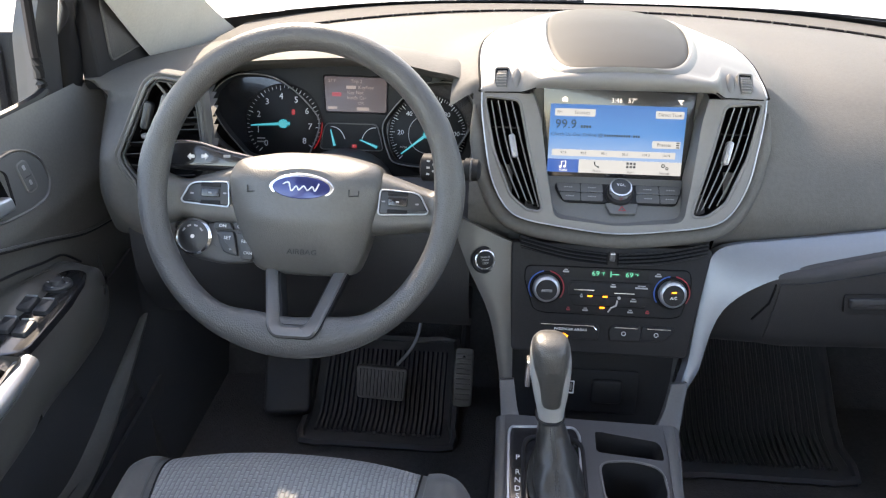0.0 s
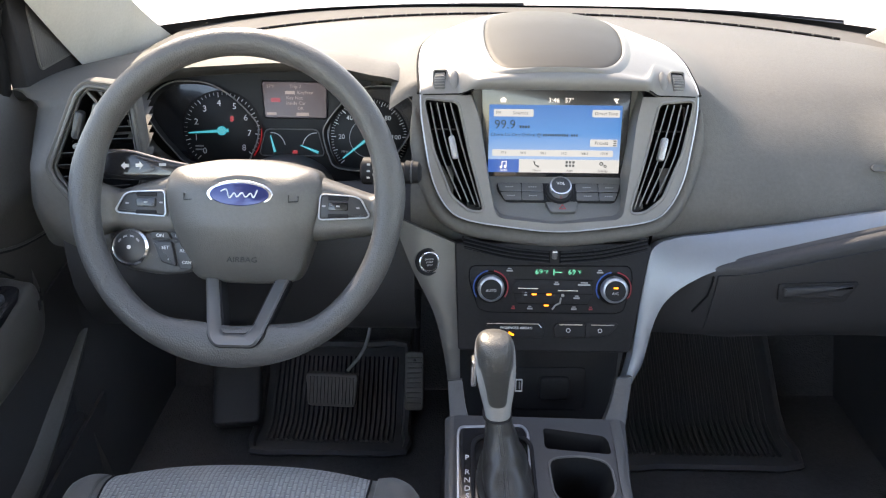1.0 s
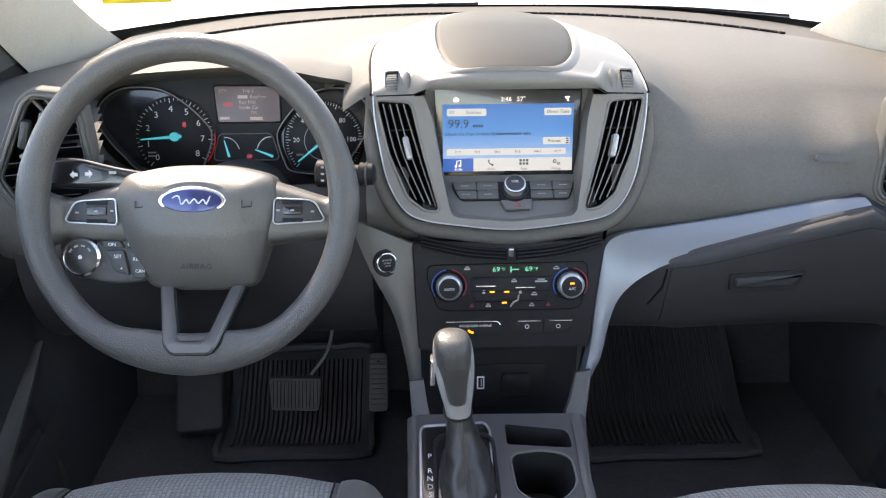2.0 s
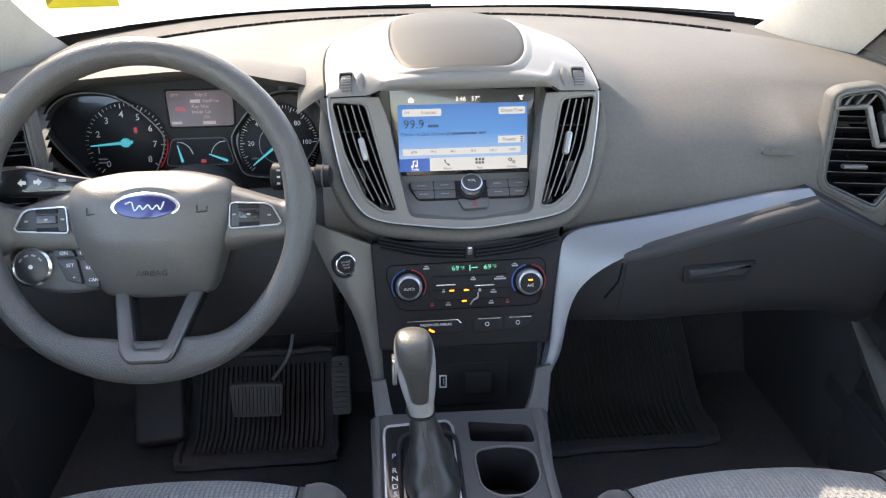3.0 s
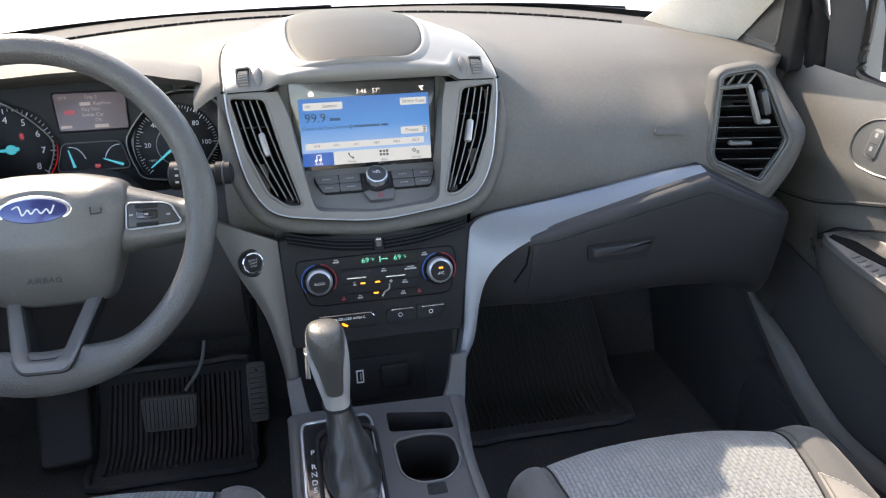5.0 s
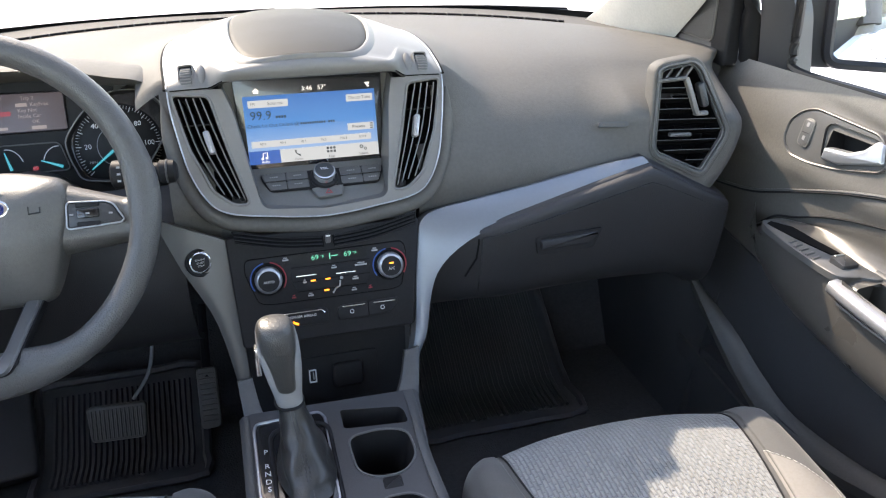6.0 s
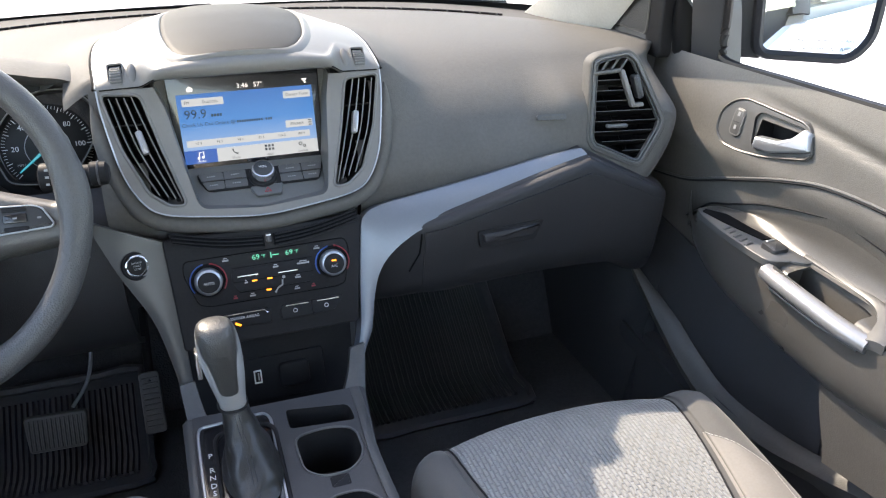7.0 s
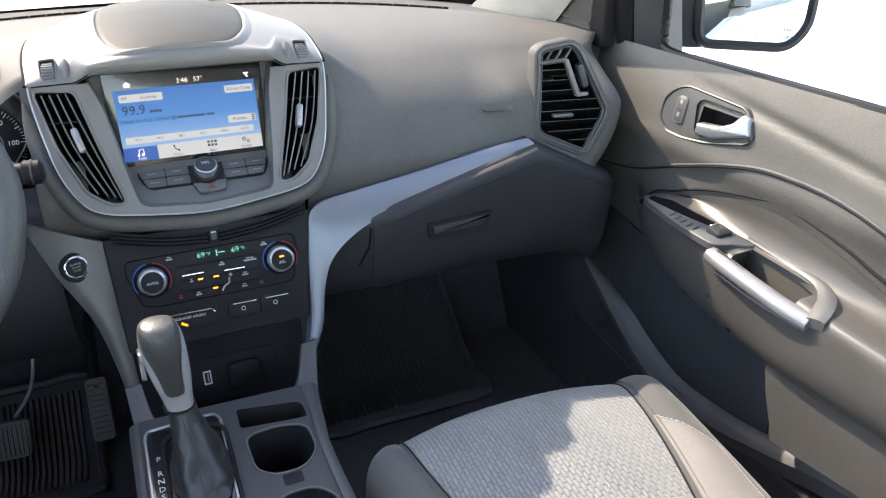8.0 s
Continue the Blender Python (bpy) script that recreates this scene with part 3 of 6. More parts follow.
# centre surround with vents, screen tub
FS = F((0, 0.83, 1.06), 25)
half_o = [(0.0, -0.0125), (0.07, -0.006), (0.120, 0.003), (0.143, 0.020), (0.160, 0.054), (0.169, 0.096), (0.175, 0.135), (0.1765, 0.160)]
sur_o = spl(half_o[:0:-1] + [(-x, y) for x, y in half_o], 5, False)
vent_l = rnd([(-0.172, 0.155), (-0.129, 0.151), (-0.114, 0.086), (-0.094, 0.013), (-0.112, 0.014), (-0.134, 0.032), (-0.157, 0.088)], 0.007, 4)
vent_r = [Vector((-p.x, p.y, 0)) for p in vent_l]
tub = rnd([(-0.114, 0.168), (-0.1, 0.13), (-0.089, 0.058), (-0.078, 0.004), (0, -0.003), (0.084, 0.004), (0.092, 0.058), (0.1, 0.13), (0.109, 0.168)], 0.012, 4)
notch = [p for p in tub if p.y < 0.159]
part("centre_surround", plate(sur_o + [V2((notch[0].x - 0.001, 0.160))] + notch + [V2((notch[-1].x + 0.001, 0.160))], [vent_l, vent_r], -0.03, 0.0), SURROUND, dash, "satin silver-grey surround of the centre stack", m=FS, weld=True)
part("surround_edge", tube([Vector((p.x, p.y, 0.001)) for p in sur_o], 0.0010, 8), SILVER, dash, "bright edge line round the centre stack", m=FS)
skirt = [Vector((p.x, p.y, -0.016)) for p in inset(sur_o, -0.009) if p.y < 0.150]
part("surround_skirt", tube(skirt, [0.011 * min(1.0, 0.15 + min(i, len(skirt) - 1 - i) / 7) for i in range(len(skirt))], 10), PAD, dash, "soft grey roll round the centre stack", m=FS)
tub_back = [FS @ Vector((p.x, p.y, -0.0)) for p in tub]


def tub_floor(p):
    """The bottom of the screen recess behind a point of the surround."""
    q = FS @ Vector((p.x, p.y, 0))
    y = 0.9 + (q.z - 1.1) * math.tan(radians(12)) if q.z > 1.098 else 0.897 - (1.097 - q.z) * 1.60
    return Vector((q.x, max(y, q.y + 0.0006) + 0.003, q.z))


part("screen_recess", loft(bmesh.new(), [tub_back, [tub_floor(p) for p in tub]], True, (False, False)), RECESS, dash, "grey walls of the screen recess")
part("screen_panel", sheet(lambda u, v: tub_floor(Vector((-0.115 + 0.23 * u, -0.004 + 0.185 * v, 0))) + Vector((0, 0.001, 0)), 16, 40), RECESS, dash, "grey panel round the screen", sharp=60)

# centre air vents
def vent_row(o, y, k):
    """A point at part k of the way across a vent's opening, from its outer side, at height y."""
    xs = []
    for p, q in zip(o, o[1:] + o[:1]):
        if (p[1] - y) * (q[1] - y) <= 0 and p[1] != q[1]:
            xs.append(p[0] + (q[0] - p[0]) * (y - p[1]) / (q[1] - p[1]))
    far, near = max(xs, key=abs), min(xs, key=abs)
    return Vector((far + (near - far) * k, y, 0))


for s, o in ((-1, vent_l), (1, vent_r)):
    vent = thing("air_vent", FS @ Vector((s * 0.132, 0.085, 0)), "tall black centre air vent with upright slats and a silver tab", "air vent", "centre vents")
    part("duct", loft(bmesh.new(), [at(o, -0.002), at(inset(o, 0.004), -0.035)], True, (False, True)), VOID, vent, m=FS)
    part("rim", hoop(inset(o, -0.0035), inset(o, 0.0005), -0.002, 0.002), SURROUND, vent, m=FS)
    for q in range(4):
        k = 0.16 + 0.23 * q
        a, b, c = (vent_row(o, y, k) for y in (0.151, 0.086, 0.030 - 0.014 * k))
        way = spl([a, b, c], 6, False)
        bm = sheet(lambda u, v: way[round(u * 12)] + Vector((s * 0.006 * v, 0, -0.004 - 0.020 * v)), 12, 2, thick=Vector((0.0016, 0, 0)))
        part("slat", bm, GLOSS, vent, m=FS)
        part("slat_edge", tube([p + Vector((0.0008, 0, -0.0038)) for p in way], 0.0010, 5), SURROUND, vent, m=FS)
    part("slat_link", block((0.036, 0.002, 0.002), T(s * 0.143, 0.118, -0.010)), BLACK, vent, m=FS)
    part("tab", block((0.0085, 0.030, 0.010), T(s * 0.1335, 0.094, -0.001, -s * 12), 0.003), GRIPSILVER, vent, "silver adjusting tab", m=FS)
    spot_ = dome_at(s * 0.865, 0.055)
    wheel = thing("vent_thumbwheel", spot_, "ribbed thumbwheel beside the vent", "thumbwheel", "thumbwheels")
    mw = F(spot_, 40, s * 8, -s * 5)
    part("housing", hoop(rect(0.0195, 0.037, 0.003), rect(0.0155, 0.033, 0.002), -0.006, 0.0012), SURROUND, wheel, m=mw)
    part("well", prism(rect(0.0165, 0.034, 0.002), -0.008, -0.001), VOID, wheel, m=mw)
    roller = part("roller", lathe([(0.001, -0.007), (0.0180, -0.007), (0.0190, -0.0055), (0.0190, 0.0055), (0.0180, 0.007), (0.001, 0.007)], mw @ T(0, 0, -0.0145) @ Matrix.Rotation(radians(90), 4, "Y"), 28), PANELGREY, wheel)
    for q in range(-4, 5):
        part("rib", block((0.0125, 0.0016, 0.0014), mw @ T(0, 0, -0.0145) @ Matrix.Rotation(radians(q * 11), 4, "X") @ T(0, 0, 0.0191), 0.0004, 1), SURROUND, roller)
    part("thumb_scoop", lathe([(0.0072, -0.003), (0.0066, 0.0012), (0.0045, 0.0030), (0.001, 0.0036)], mw @ T(-s * 0.0185, 0.004, -0.001) @ Matrix.Diagonal((0.8, 2.0, 1, 1)), 20), SURROUND, wheel, "pale rounded bump beside the thumbwheel")

# touch screen
FD = F((0, 0.9, 1.1), 12)
tv = thing("touch_screen", FD @ Vector((0, 0.05, 0)), "lit blue radio touch screen in the centre stack", "screen")
part("glass_panel", prism(rnd([(-0.094, -0.006), (0.094, -0.006), (0.098, 0.118), (-0.098, 0.118)], 0.004), -0.004, 0.001, 0.001), GLOSS, tv, m=FD)
part("backlight", prism(rect(0.174, 0.074, 0, 0, 0.0525), 0.001, 0.0014), UI_BLUE, tv, m=FD)
part("tab_bar", prism(rect(0.174, 0.0175, 0, 0, 0.0093), 0.0014, 0.0018), UI_WHITE, tv, m=FD)
part("active_tab", prism(rect(0.041, 0.0175, 0, -0.0665, 0.0093), 0.0018, 0.0021), UI_TAB, tv, m=FD)
part("preset_bar", prism(rect(0.160, 0.0085, 0.001, -0.002, 0.0265), 0.0014, 0.0019), UI_WHITE, tv, m=FD)
for x, y, w in ((-0.055, 0.0790, 0.052), (0.066, 0.0790, 0.036), (0.065, 0.0405, 0.036)):
    part("key", prism(rect(w, 0.0095, 0.001, x, y), 0.0014, 0.0019), UI_WHITE, tv, m=FD)
for body, x, y, sz, m_ in (("3:46", -0.003, 0.0955, 0.0085, UI_LIGHT), ("57\u00b0", 0.017, 0.0955, 0.0085, UI_LIGHT), ("99.9", -0.066, 0.0635, 0.0165, UI_TEXT), ("Sources", -0.046, 0.0790, 0.0062, UI_TEXT),
                        ("FM", -0.075, 0.0790, 0.0052, UI_TEXT), ("Direct Tune", 0.066, 0.0790, 0.0060, UI_TEXT), ("Presets", 0.062, 0.0405, 0.0060, UI_TEXT), ("Check Us Out Online @", -0.0510, 0.0505, 0.0066, UI_TEXT),
                        ("Audio", -0.066, 0.0035, 0.0042, UI_LIGHT), ("Phone", -0.022, 0.0035, 0.0042, UI_TEXT), ("Apps", 0.022, 0.0035, 0.0042, UI_TEXT), ("Settings", 0.066, 0.0035, 0.0042, UI_TEXT),
                        ("97.9", -0.067, 0.0265, 0.0046, UI_TEXT), ("99.9", -0.041, 0.0265, 0.0046, UI_TEXT), ("98.1", -0.014, 0.0265, 0.0046, UI_TEXT), ("95.5", 0.013, 0.0265, 0.0046, UI_TEXT), ("106.3", 0.040, 0.0265, 0.0046, UI_TEXT), ("107.9", 0.066, 0.0265, 0.0046, UI_TEXT)):
    lettering(body, sz, m_, tv, FD @ T(x, y, 0.0024))
for q in range(4):
    mark(0.0026, 0.0034, UI_TEXT, tv, FD, -0.0455 + 0.0036 * q, 0.0610, 0.0018, "bar")
for q in range(15):
    if q != 11:
        mark(0.0022, 0.0030, UI_TEXT, tv, FD, -0.0145 + 0.0031 * q, 0.0503, 0.0018, "bar")
for q in range(3):
    mark(0.004, 0.0014, UI_TEXT, tv, FD, 0.0795, 0.0375 + 0.003 * q, 0.0020, "bar")
for i in range(3):
    for j in range(2):
        part("dot", prism(rect(0.003, 0.003, 0.0005, 0.0175 + 0.0045 * i, 0.0102 + 0.0045 * j), 0.0018, 0.0021), UI_TEXT, tv, m=FD)
part("home_symbol", prism([V2(p) for p in ((-0.0725, 0.0925), (-0.0655, 0.0925), (-0.0655, 0.0955), (-0.064, 0.0955), (-0.069, 0.0995), (-0.074, 0.0955), (-0.0725, 0.0955))], 0.0014, 0.0017), UI_LIGHT, tv, m=FD)
part("signal_symbol", prism([V2(p) for p in ((0.074, 0.0985), (0.082, 0.0985), (0.079, 0.0950), (0.081, 0.0925), (0.078, 0.0925), (0.077, 0.0950))], 0.0014, 0.0017), UI_LIGHT, tv, m=FD)
bm = tube([(-0.063, 0.0085, 0.0022), (-0.063, 0.0155, 0.0022), (-0.0685, 0.0145, 0.0022), (-0.0685, 0.0078, 0.0022)], 0.0006, 5)
for x, y in ((-0.0643, 0.0083), (-0.0698, 0.0076)):
    prism(circ(0.0017, x, y, 10), 0.0021, 0.0025, bm=bm)
part("note_symbol", bm, UI_LIGHT, tv, m=FD)
part("phone_symbol", tube(spl([(-0.0255, 0.0155, 0.002), (-0.0245, 0.011, 0.002), (-0.0195, 0.0085, 0.002)], 4, False), [0.0016, 0.001, 0.0007, 0.0006, 0.0006, 0.0006, 0.0007, 0.001, 0.0016], 6), UI_TEXT, tv, m=FD)
for x, y, r in ((0.0635, 0.0130, 0.0026), (0.0688, 0.0098, 0.0021)):
    part("gear_symbol", hoop(circ(r, x, y, 12), circ(r * 0.5, x, y, 12), 0.0018, 0.0021), UI_TEXT, tv, m=FD)

# audio keys under the screen
FL = F((0, 0.897, 1.097), 58)
audio = thing("audio_controls", FL @ Vector((0.006, -0.025, 0)), "grey audio key bar with a round volume knob", "control panel")
bar_o = rnd([(-0.076, -0.0130), (0.088, -0.0130), (0.087, -0.0235), (0.079, -0.0425), (-0.065, -0.0425), (-0.075, -0.0235)], 0.007)
part("key_bed", prism(bar_o, -0.002, 0.0014, 0.001), BLACK, audio, m=FL)
slant = lambda y: 0.0095 * max(0.0, min(1.0, (-0.0200 - y) / 0.022))
for x0, x1 in ((-0.0745, -0.0435), (-0.0425, -0.0145), (0.0285, 0.0575), (0.0585, 0.0865)):
    for y0, y1 in ((-0.0145, -0.0270), (-0.0285, -0.0410)):
        lo0, lo1 = (x0 + slant(y0), x0 + slant(y1)) if x0 < -0.06 else (x0, x0)
        hi0, hi1 = (x1 - slant(y0), x1 - slant(y1)) if x1 > 0.08 else (x1, x1)
        part("key", prism(rnd([(lo0, y0), (lo1, y1), (hi1, y1), (hi0, y0)], 0.0022), 0.0008, 0.0028, 0.0007), PANELGREY, audio, m=FL)
        for q in range(4):
            mark(0.0017, 0.0015, GREYMARK, audio, FL, (lo0 + hi0) / 2 - 0.0042 + 0.0028 * q, (y0 + y1) / 2, 0.0028)
for x in (-0.040, 0.054):
    part("key_line", prism(rect(0.050, 0.0011, 0, x, -0.02775), 0.0012, 0.0034), CHROME, audio, m=FL)
knob_m = FL @ T(0.0065, -0.0290, 0)
part("knob_ring", lathe([(0.0180, 0.0), (0.0188, 0.004), (0.0172, 0.007), (0.001, 0.007)], knob_m), BLACK, audio)
part("volume_knob", lathe([(0.0148, 0.005), (0.0148, 0.0165), (0.0140, 0.0190), (0.0122, 0.0190), (0.0115, 0.0180), (0.001, 0.0180)], knob_m), CHROME, audio, "satin silver volume knob")
part("knob_face", lathe([(0.0118, 0.0180), (0.0118, 0.0192), (0.001, 0.0198)], knob_m), KEYCAP, audio)
lettering("VOL", 0.0055, WHITEMARK, audio, knob_m @ T(0, 0.002, 0.0200))
hz = rnd([(-0.013, -0.0445), (0.030, -0.0435), (0.026, -0.0595), (-0.006, -0.0605)], 0.003)
part("hazard_key", prism(hz, -0.001, 0.0035, 0.001), PANELGREY, audio, "hazard key with a red triangle", m=FL)
part("triangle", hoop([V2(p) for p in ((0.004, -0.0560), (0.014, -0.0560), (0.009, -0.0480))], [V2(p) for p in ((0.0062, -0.0548), (0.0118, -0.0548), (0.009, -0.0502))], 0.0033, 0.0041), REDMARK, audio, m=FL)

# slot row below the surround
FC = F((0, 0.815, 0.975), 15)
for s in (-1, 1):
    vent = thing("slot_vent", FC @ Vector((s * 0.06, 0.045, 0)), "row of thin dark slots under the centre stack", "vent", "slot vents")
    part("backing", ribbon([(s * 0.006, 0.046, 0.0), (s * 0.06, 0.051, 0.0), (s * 0.121, 0.064, 0.0)], [(s * 0.006, 0.032, 0.006), (s * 0.06, 0.037, 0.006), (s * 0.118, 0.052, 0.006)], 5, 2, 0.0, (0, 0, -0.004)), VOID, vent, m=FC)
    for q in range(4):
        k = q * 0.0045
        part("slat", tube(spl([(s * 0.008, 0.0455 - k, 0.004 + k * 0.3), (s * 0.06, 0.0505 - k, 0.004 + k * 0.3), (s * 0.118, 0.0635 - k, 0.004 + k * 0.3)], 5, False), 0.0011, 5), BLACK, vent, m=FC)
part("slot_clip", block((0.007, 0.012, 0.006), FC @ T(0.0, 0.042, 0.002), 0.002), LOWER, dash, "small clip between the slots")
mark(0.006, 0.0018, WHITEMARK, dash, FC, 0.0, 0.046, 0.0052)

# climate panel
climate = thing("climate_panel", FC @ Vector((0, -0.02, 0)), "black climate control panel with two dials and green digits", "control panel")
part("fascia", prism(rnd([(-0.130, 0.056), (0.126, 0.056), (0.106, -0.092), (-0.124, -0.092)], 0.006), -0.02, 0.0, 0.003), BLACK, climate, m=FC)
ctl = rnd([(-0.110, 0.026), (0.100, 0.028), (0.104, 0.010), (0.094, -0.034), (0.082, -0.038), (-0.084, -0.038), (-0.098, -0.034), (-0.112, 0.008)], 0.009)
part("control_frame", hoop(ctl, inset(ctl, 0.0012), 0.0, 0.0014), VOID, climate, m=FC)
part("control_face", prism(inset(ctl, 0.0012), 0.0, 0.001, 0.0005), BLACK, climate, m=FC)
part("display", prism(rect(0.108, 0.013, 0.002, -0.005, 0.0185), 0.001, 0.0016), DIALBLACK, climate, "dark display window", m=FC)
for body, x in (("69", -0.0195), ("69", 0.0235)):
    lettering(body, 0.0095, GREEN, climate, FC @ T(x, 0.0185, 0.0018), "digits", wide=1.1)
    lettering("\u00b0F", 0.0062, GREEN, climate, FC @ T(x + 0.0095, 0.0185, 0.0018), "digits")
for x, w, h in ((0.0, 0.0014, 0.008), (0.006, 0.009, 0.0012)):
    mark(w, h, GREEN, climate, FC, x, 0.0185, 0.0016, "digits")
for x in (-0.082, 0.079):
    mk = FC @ T(x, -0.003, 0)
    part("dial_well", lathe([(0.022, 0.001), (0.0215, 0.003), (0.019, 0.003)], mk), VOID, climate)
    dial = part("dial", lathe([(0.0178, 0.001), (0.0174, 0.010), (0.0160, 0.0128), (0.0132, 0.0142)], mk), SILVER, climate, "bright knurled temperature dial")
    part("dial_face", lathe([(0.0137, 0.0136), (0.0134, 0.0150), (0.001, 0.0154)], mk), BLACK, dial)
    lettering("AUTO" if x < 0 else "A/C", 0.0050 if x < 0 else 0.0054, WHITEMARK, dial, mk @ T(0, -0.001 if x < 0 else -0.003, 0.0156))
    if x > 0:
        part("lamp", prism(rect(0.006, 0.0022, 0, 0, 0.0045), 0.0152, 0.0160), ORANGE, dial, m=mk)
    for a0, a1, m_ in ((100, 215, BLUEMARK), (-35, 80, REDMARK)):
        arc = [(0.0225 * math.cos(radians(a0 + (a1 - a0) * i / 12)), 0.0225 * math.sin(radians(a0 + (a1 - a0) * i / 12)), 0.002) for i in range(13)]
        part("scale_arc", tube(arc, 0.0010, 5), m_, climate, m=mk)
keyfield = rnd([(-0.052, 0.006), (0.050, 0.008), (0.053, -0.010), (0.046, -0.024), (-0.046, -0.024), (-0.054, -0.008)], 0.005)
part("key_field", prism(keyfield, 0.001, 0.0022, 0.0006), BLACK, climate, m=FC)
for x, y, w in ((-0.033, -0.0035, 0.026), (0.019, -0.006, 0.026)):
    part("key_line", prism(rect(w, 0.0014, 0, x, y), 0.0026, 0.0034), CHROME, climate, m=FC)
for x, y, w in ((0, -0.0105, 0.104), (0, -0.0245, 0.092), (0.0, 0.0085, 0.104)):
    mark(w, 0.0007, VOID, climate, FC, x, y, 0.0026, "joint")
for x, y in ((-0.025, -0.0115), (-0.0055, -0.0115), (-0.0085, -0.0265)):
    part("lamp", prism(rect(0.0065, 0.0022, 0.0005, x, y), 0.0026, 0.0033), ORANGE, climate, "amber indicator lamp", m=FC)
for x, y, w, m_ in ((-0.036, -0.0125, 0.004, GREYMARK), (0.004, 0.0025, 0.007, GREYMARK), (0.040, 0.002, 0.016, GREYMARK), (0.031, -0.016, 0.008, GREYMARK), (-0.030, -0.031, 0.007, GREYMARK), (0.028, -0.031, 0.007, GREYMARK), (-0.058, 0.020, 0.008, GREYMARK), (0.060, 0.019, 0.008, GREYMARK), (-0.052, -0.031, 0.005, REDMARK), (0.050, -0.031, 0.005, REDMARK)):
    mark(w, 0.0022, m_, climate, FC, x, y, 0.0026)
    mark(w * 0.6, 0.0014, m_, climate, FC, x, y + 0.0028, 0.0026)
bm = prism(circ(0.0022, 0.0125, -0.0125, 10), 0.0026, 0.0032)
tube([(0.0105, -0.016, 0.003), (0.0095, -0.023, 0.003), (0.0035, -0.026, 0.003), (-0.0005, -0.032, 0.003)], 0.0012, 5, bm=bm)
part("airflow_symbol", bm, GREYMARK, climate, m=FC)
ab = rnd([(-0.090, -0.050), (-0.013, -0.050), (-0.009, -0.056), (-0.011, -0.072), (-0.070, -0.071), (-0.082, -0.064)], 0.004)
part("airbag_lamp", prism(ab, -0.001, 0.0015, 0.001), BLACK, climate, "passenger airbag indicator with an amber lamp", m=FC)
part("key_line", tube([(-0.086, -0.0525, 0.002), (-0.018, -0.0525, 0.002), (-0.014, -0.057, 0.002)], 0.0009, 5), CHROME, climate, m=FC)
lettering("PASSENGER AIRBAG", 0.0048, WHITEMARK, climate, FC @ T(-0.047, -0.0585, 0.0018))
lettering("OFF", 0.0048, ORANGE, climate, FC @ T(-0.066, -0.0665, 0.0018))
part("lamp", tube([(-0.057, -0.0645, 0.002), (-0.054, -0.0665, 0.002), (-0.050, -0.0685, 0.002)], 0.0016, 6), ORANGE, climate, m=FC)
for o, x in ((rnd([(0.002, -0.056), (0.008, -0.0505), (0.044, -0.0500), (0.044, -0.0705), (0.004, -0.0715)], 0.004), 0.022), (rnd([(0.0445, -0.0500), (0.088, -0.0495), (0.084, -0.058), (0.074, -0.0685), (0.0445, -0.0705)], 0.004), 0.064)):
    part("key", prism(o, -0.001, 0.0025, 0.001), BLACK, climate, m=FC)
    part("key_line", prism(rect(0.030, 0.0012, 0, x + 0.003, -0.0525), 0.002, 0.0032), CHROME, climate, m=FC)
    part("key_symbol", hoop(circ(0.0030, x, -0.0605, 12), circ(0.0022, x, -0.0605, 12), 0.0024, 0.0030), WHITEMARK, climate, m=FC)

# satin trim legs and strip
part("trim_strip", ribbon([(0.098, 0.781, 0.834), (0.105, 0.788, 0.858), (0.111, 0.797, 0.889), (0.116, 0.813, 0.947), (0.123, 0.829, 1.004), (0.134, 0.836, 1.026), (0.160, 0.839, 1.035), (0.200, 0.839, 1.041), (0.296, 0.836, 1.057), (0.400, 0.832, 1.077), (0.453, 0.823, 1.087)],
                          [(0.107, 0.781, 0.831), (0.117, 0.786, 0.853), (0.1245, 0.790, 0.872), (0.133, 0.801, 0.917), (0.142, 0.806, 0.947), (0.156, 0.808, 0.968), (0.178, 0.810, 0.986), (0.212, 0.811, 1.004), (0.285, 0.813, 1.026), (0.385, 0.815, 1.054), (0.464, 0.814, 1.072)], 5, 6, 0.0022, (-0.004, 0.012, -0.004)),
     BLUEGREY, dash, "satin silver trim strip that runs down beside the climate panel")
part("trim_leg", ribbon([(-0.127, 0.835, 1.024), (-0.1255, 0.820, 0.975), (-0.1235, 0.807, 0.930), (-0.1215, 0.793, 0.880), (-0.120, 0.780, 0.829)],
                        [(-0.214, 0.848, 1.060), (-0.187, 0.826, 0.994), (-0.156, 0.807, 0.932), (-0.141, 0.790, 0.868), (-0.136, 0.780, 0.828)], 6, 5, 0.004, (0.0, 0.012, -0.003)), LEGGREY, dash, "satin grey side panel of the centre stack")
start = thing("start_button", (-0.164, 0.838, 1.002), "round black engine start button in a dark ring", "button")
fb = F((-0.164, 0.8265, 1.002), 18, 14)
part("ring", lathe([(0.0185, -0.004), (0.0185, 0.002), (0.0165, 0.004), (0.0135, 0.0025)], fb), DIALBLACK, start)
part("inner_ring", lathe([(0.0137, 0.000), (0.0137, 0.0045), (0.0124, 0.0052), (0.0119, 0.0040)], fb), CHROME, start)
part("button_face", lathe([(0.0120, 0.0), (0.0120, 0.0038), (0.0105, 0.0048), (0.001, 0.0052)], fb), DIALBLACK, start)
for y, b in ((0.0040, "ENGINE"), (0.0, "START"), (-0.0040, "STOP")):
    lettering(b, 0.0034, GREYMARK, start, fb @ T(0, y, 0.0058))

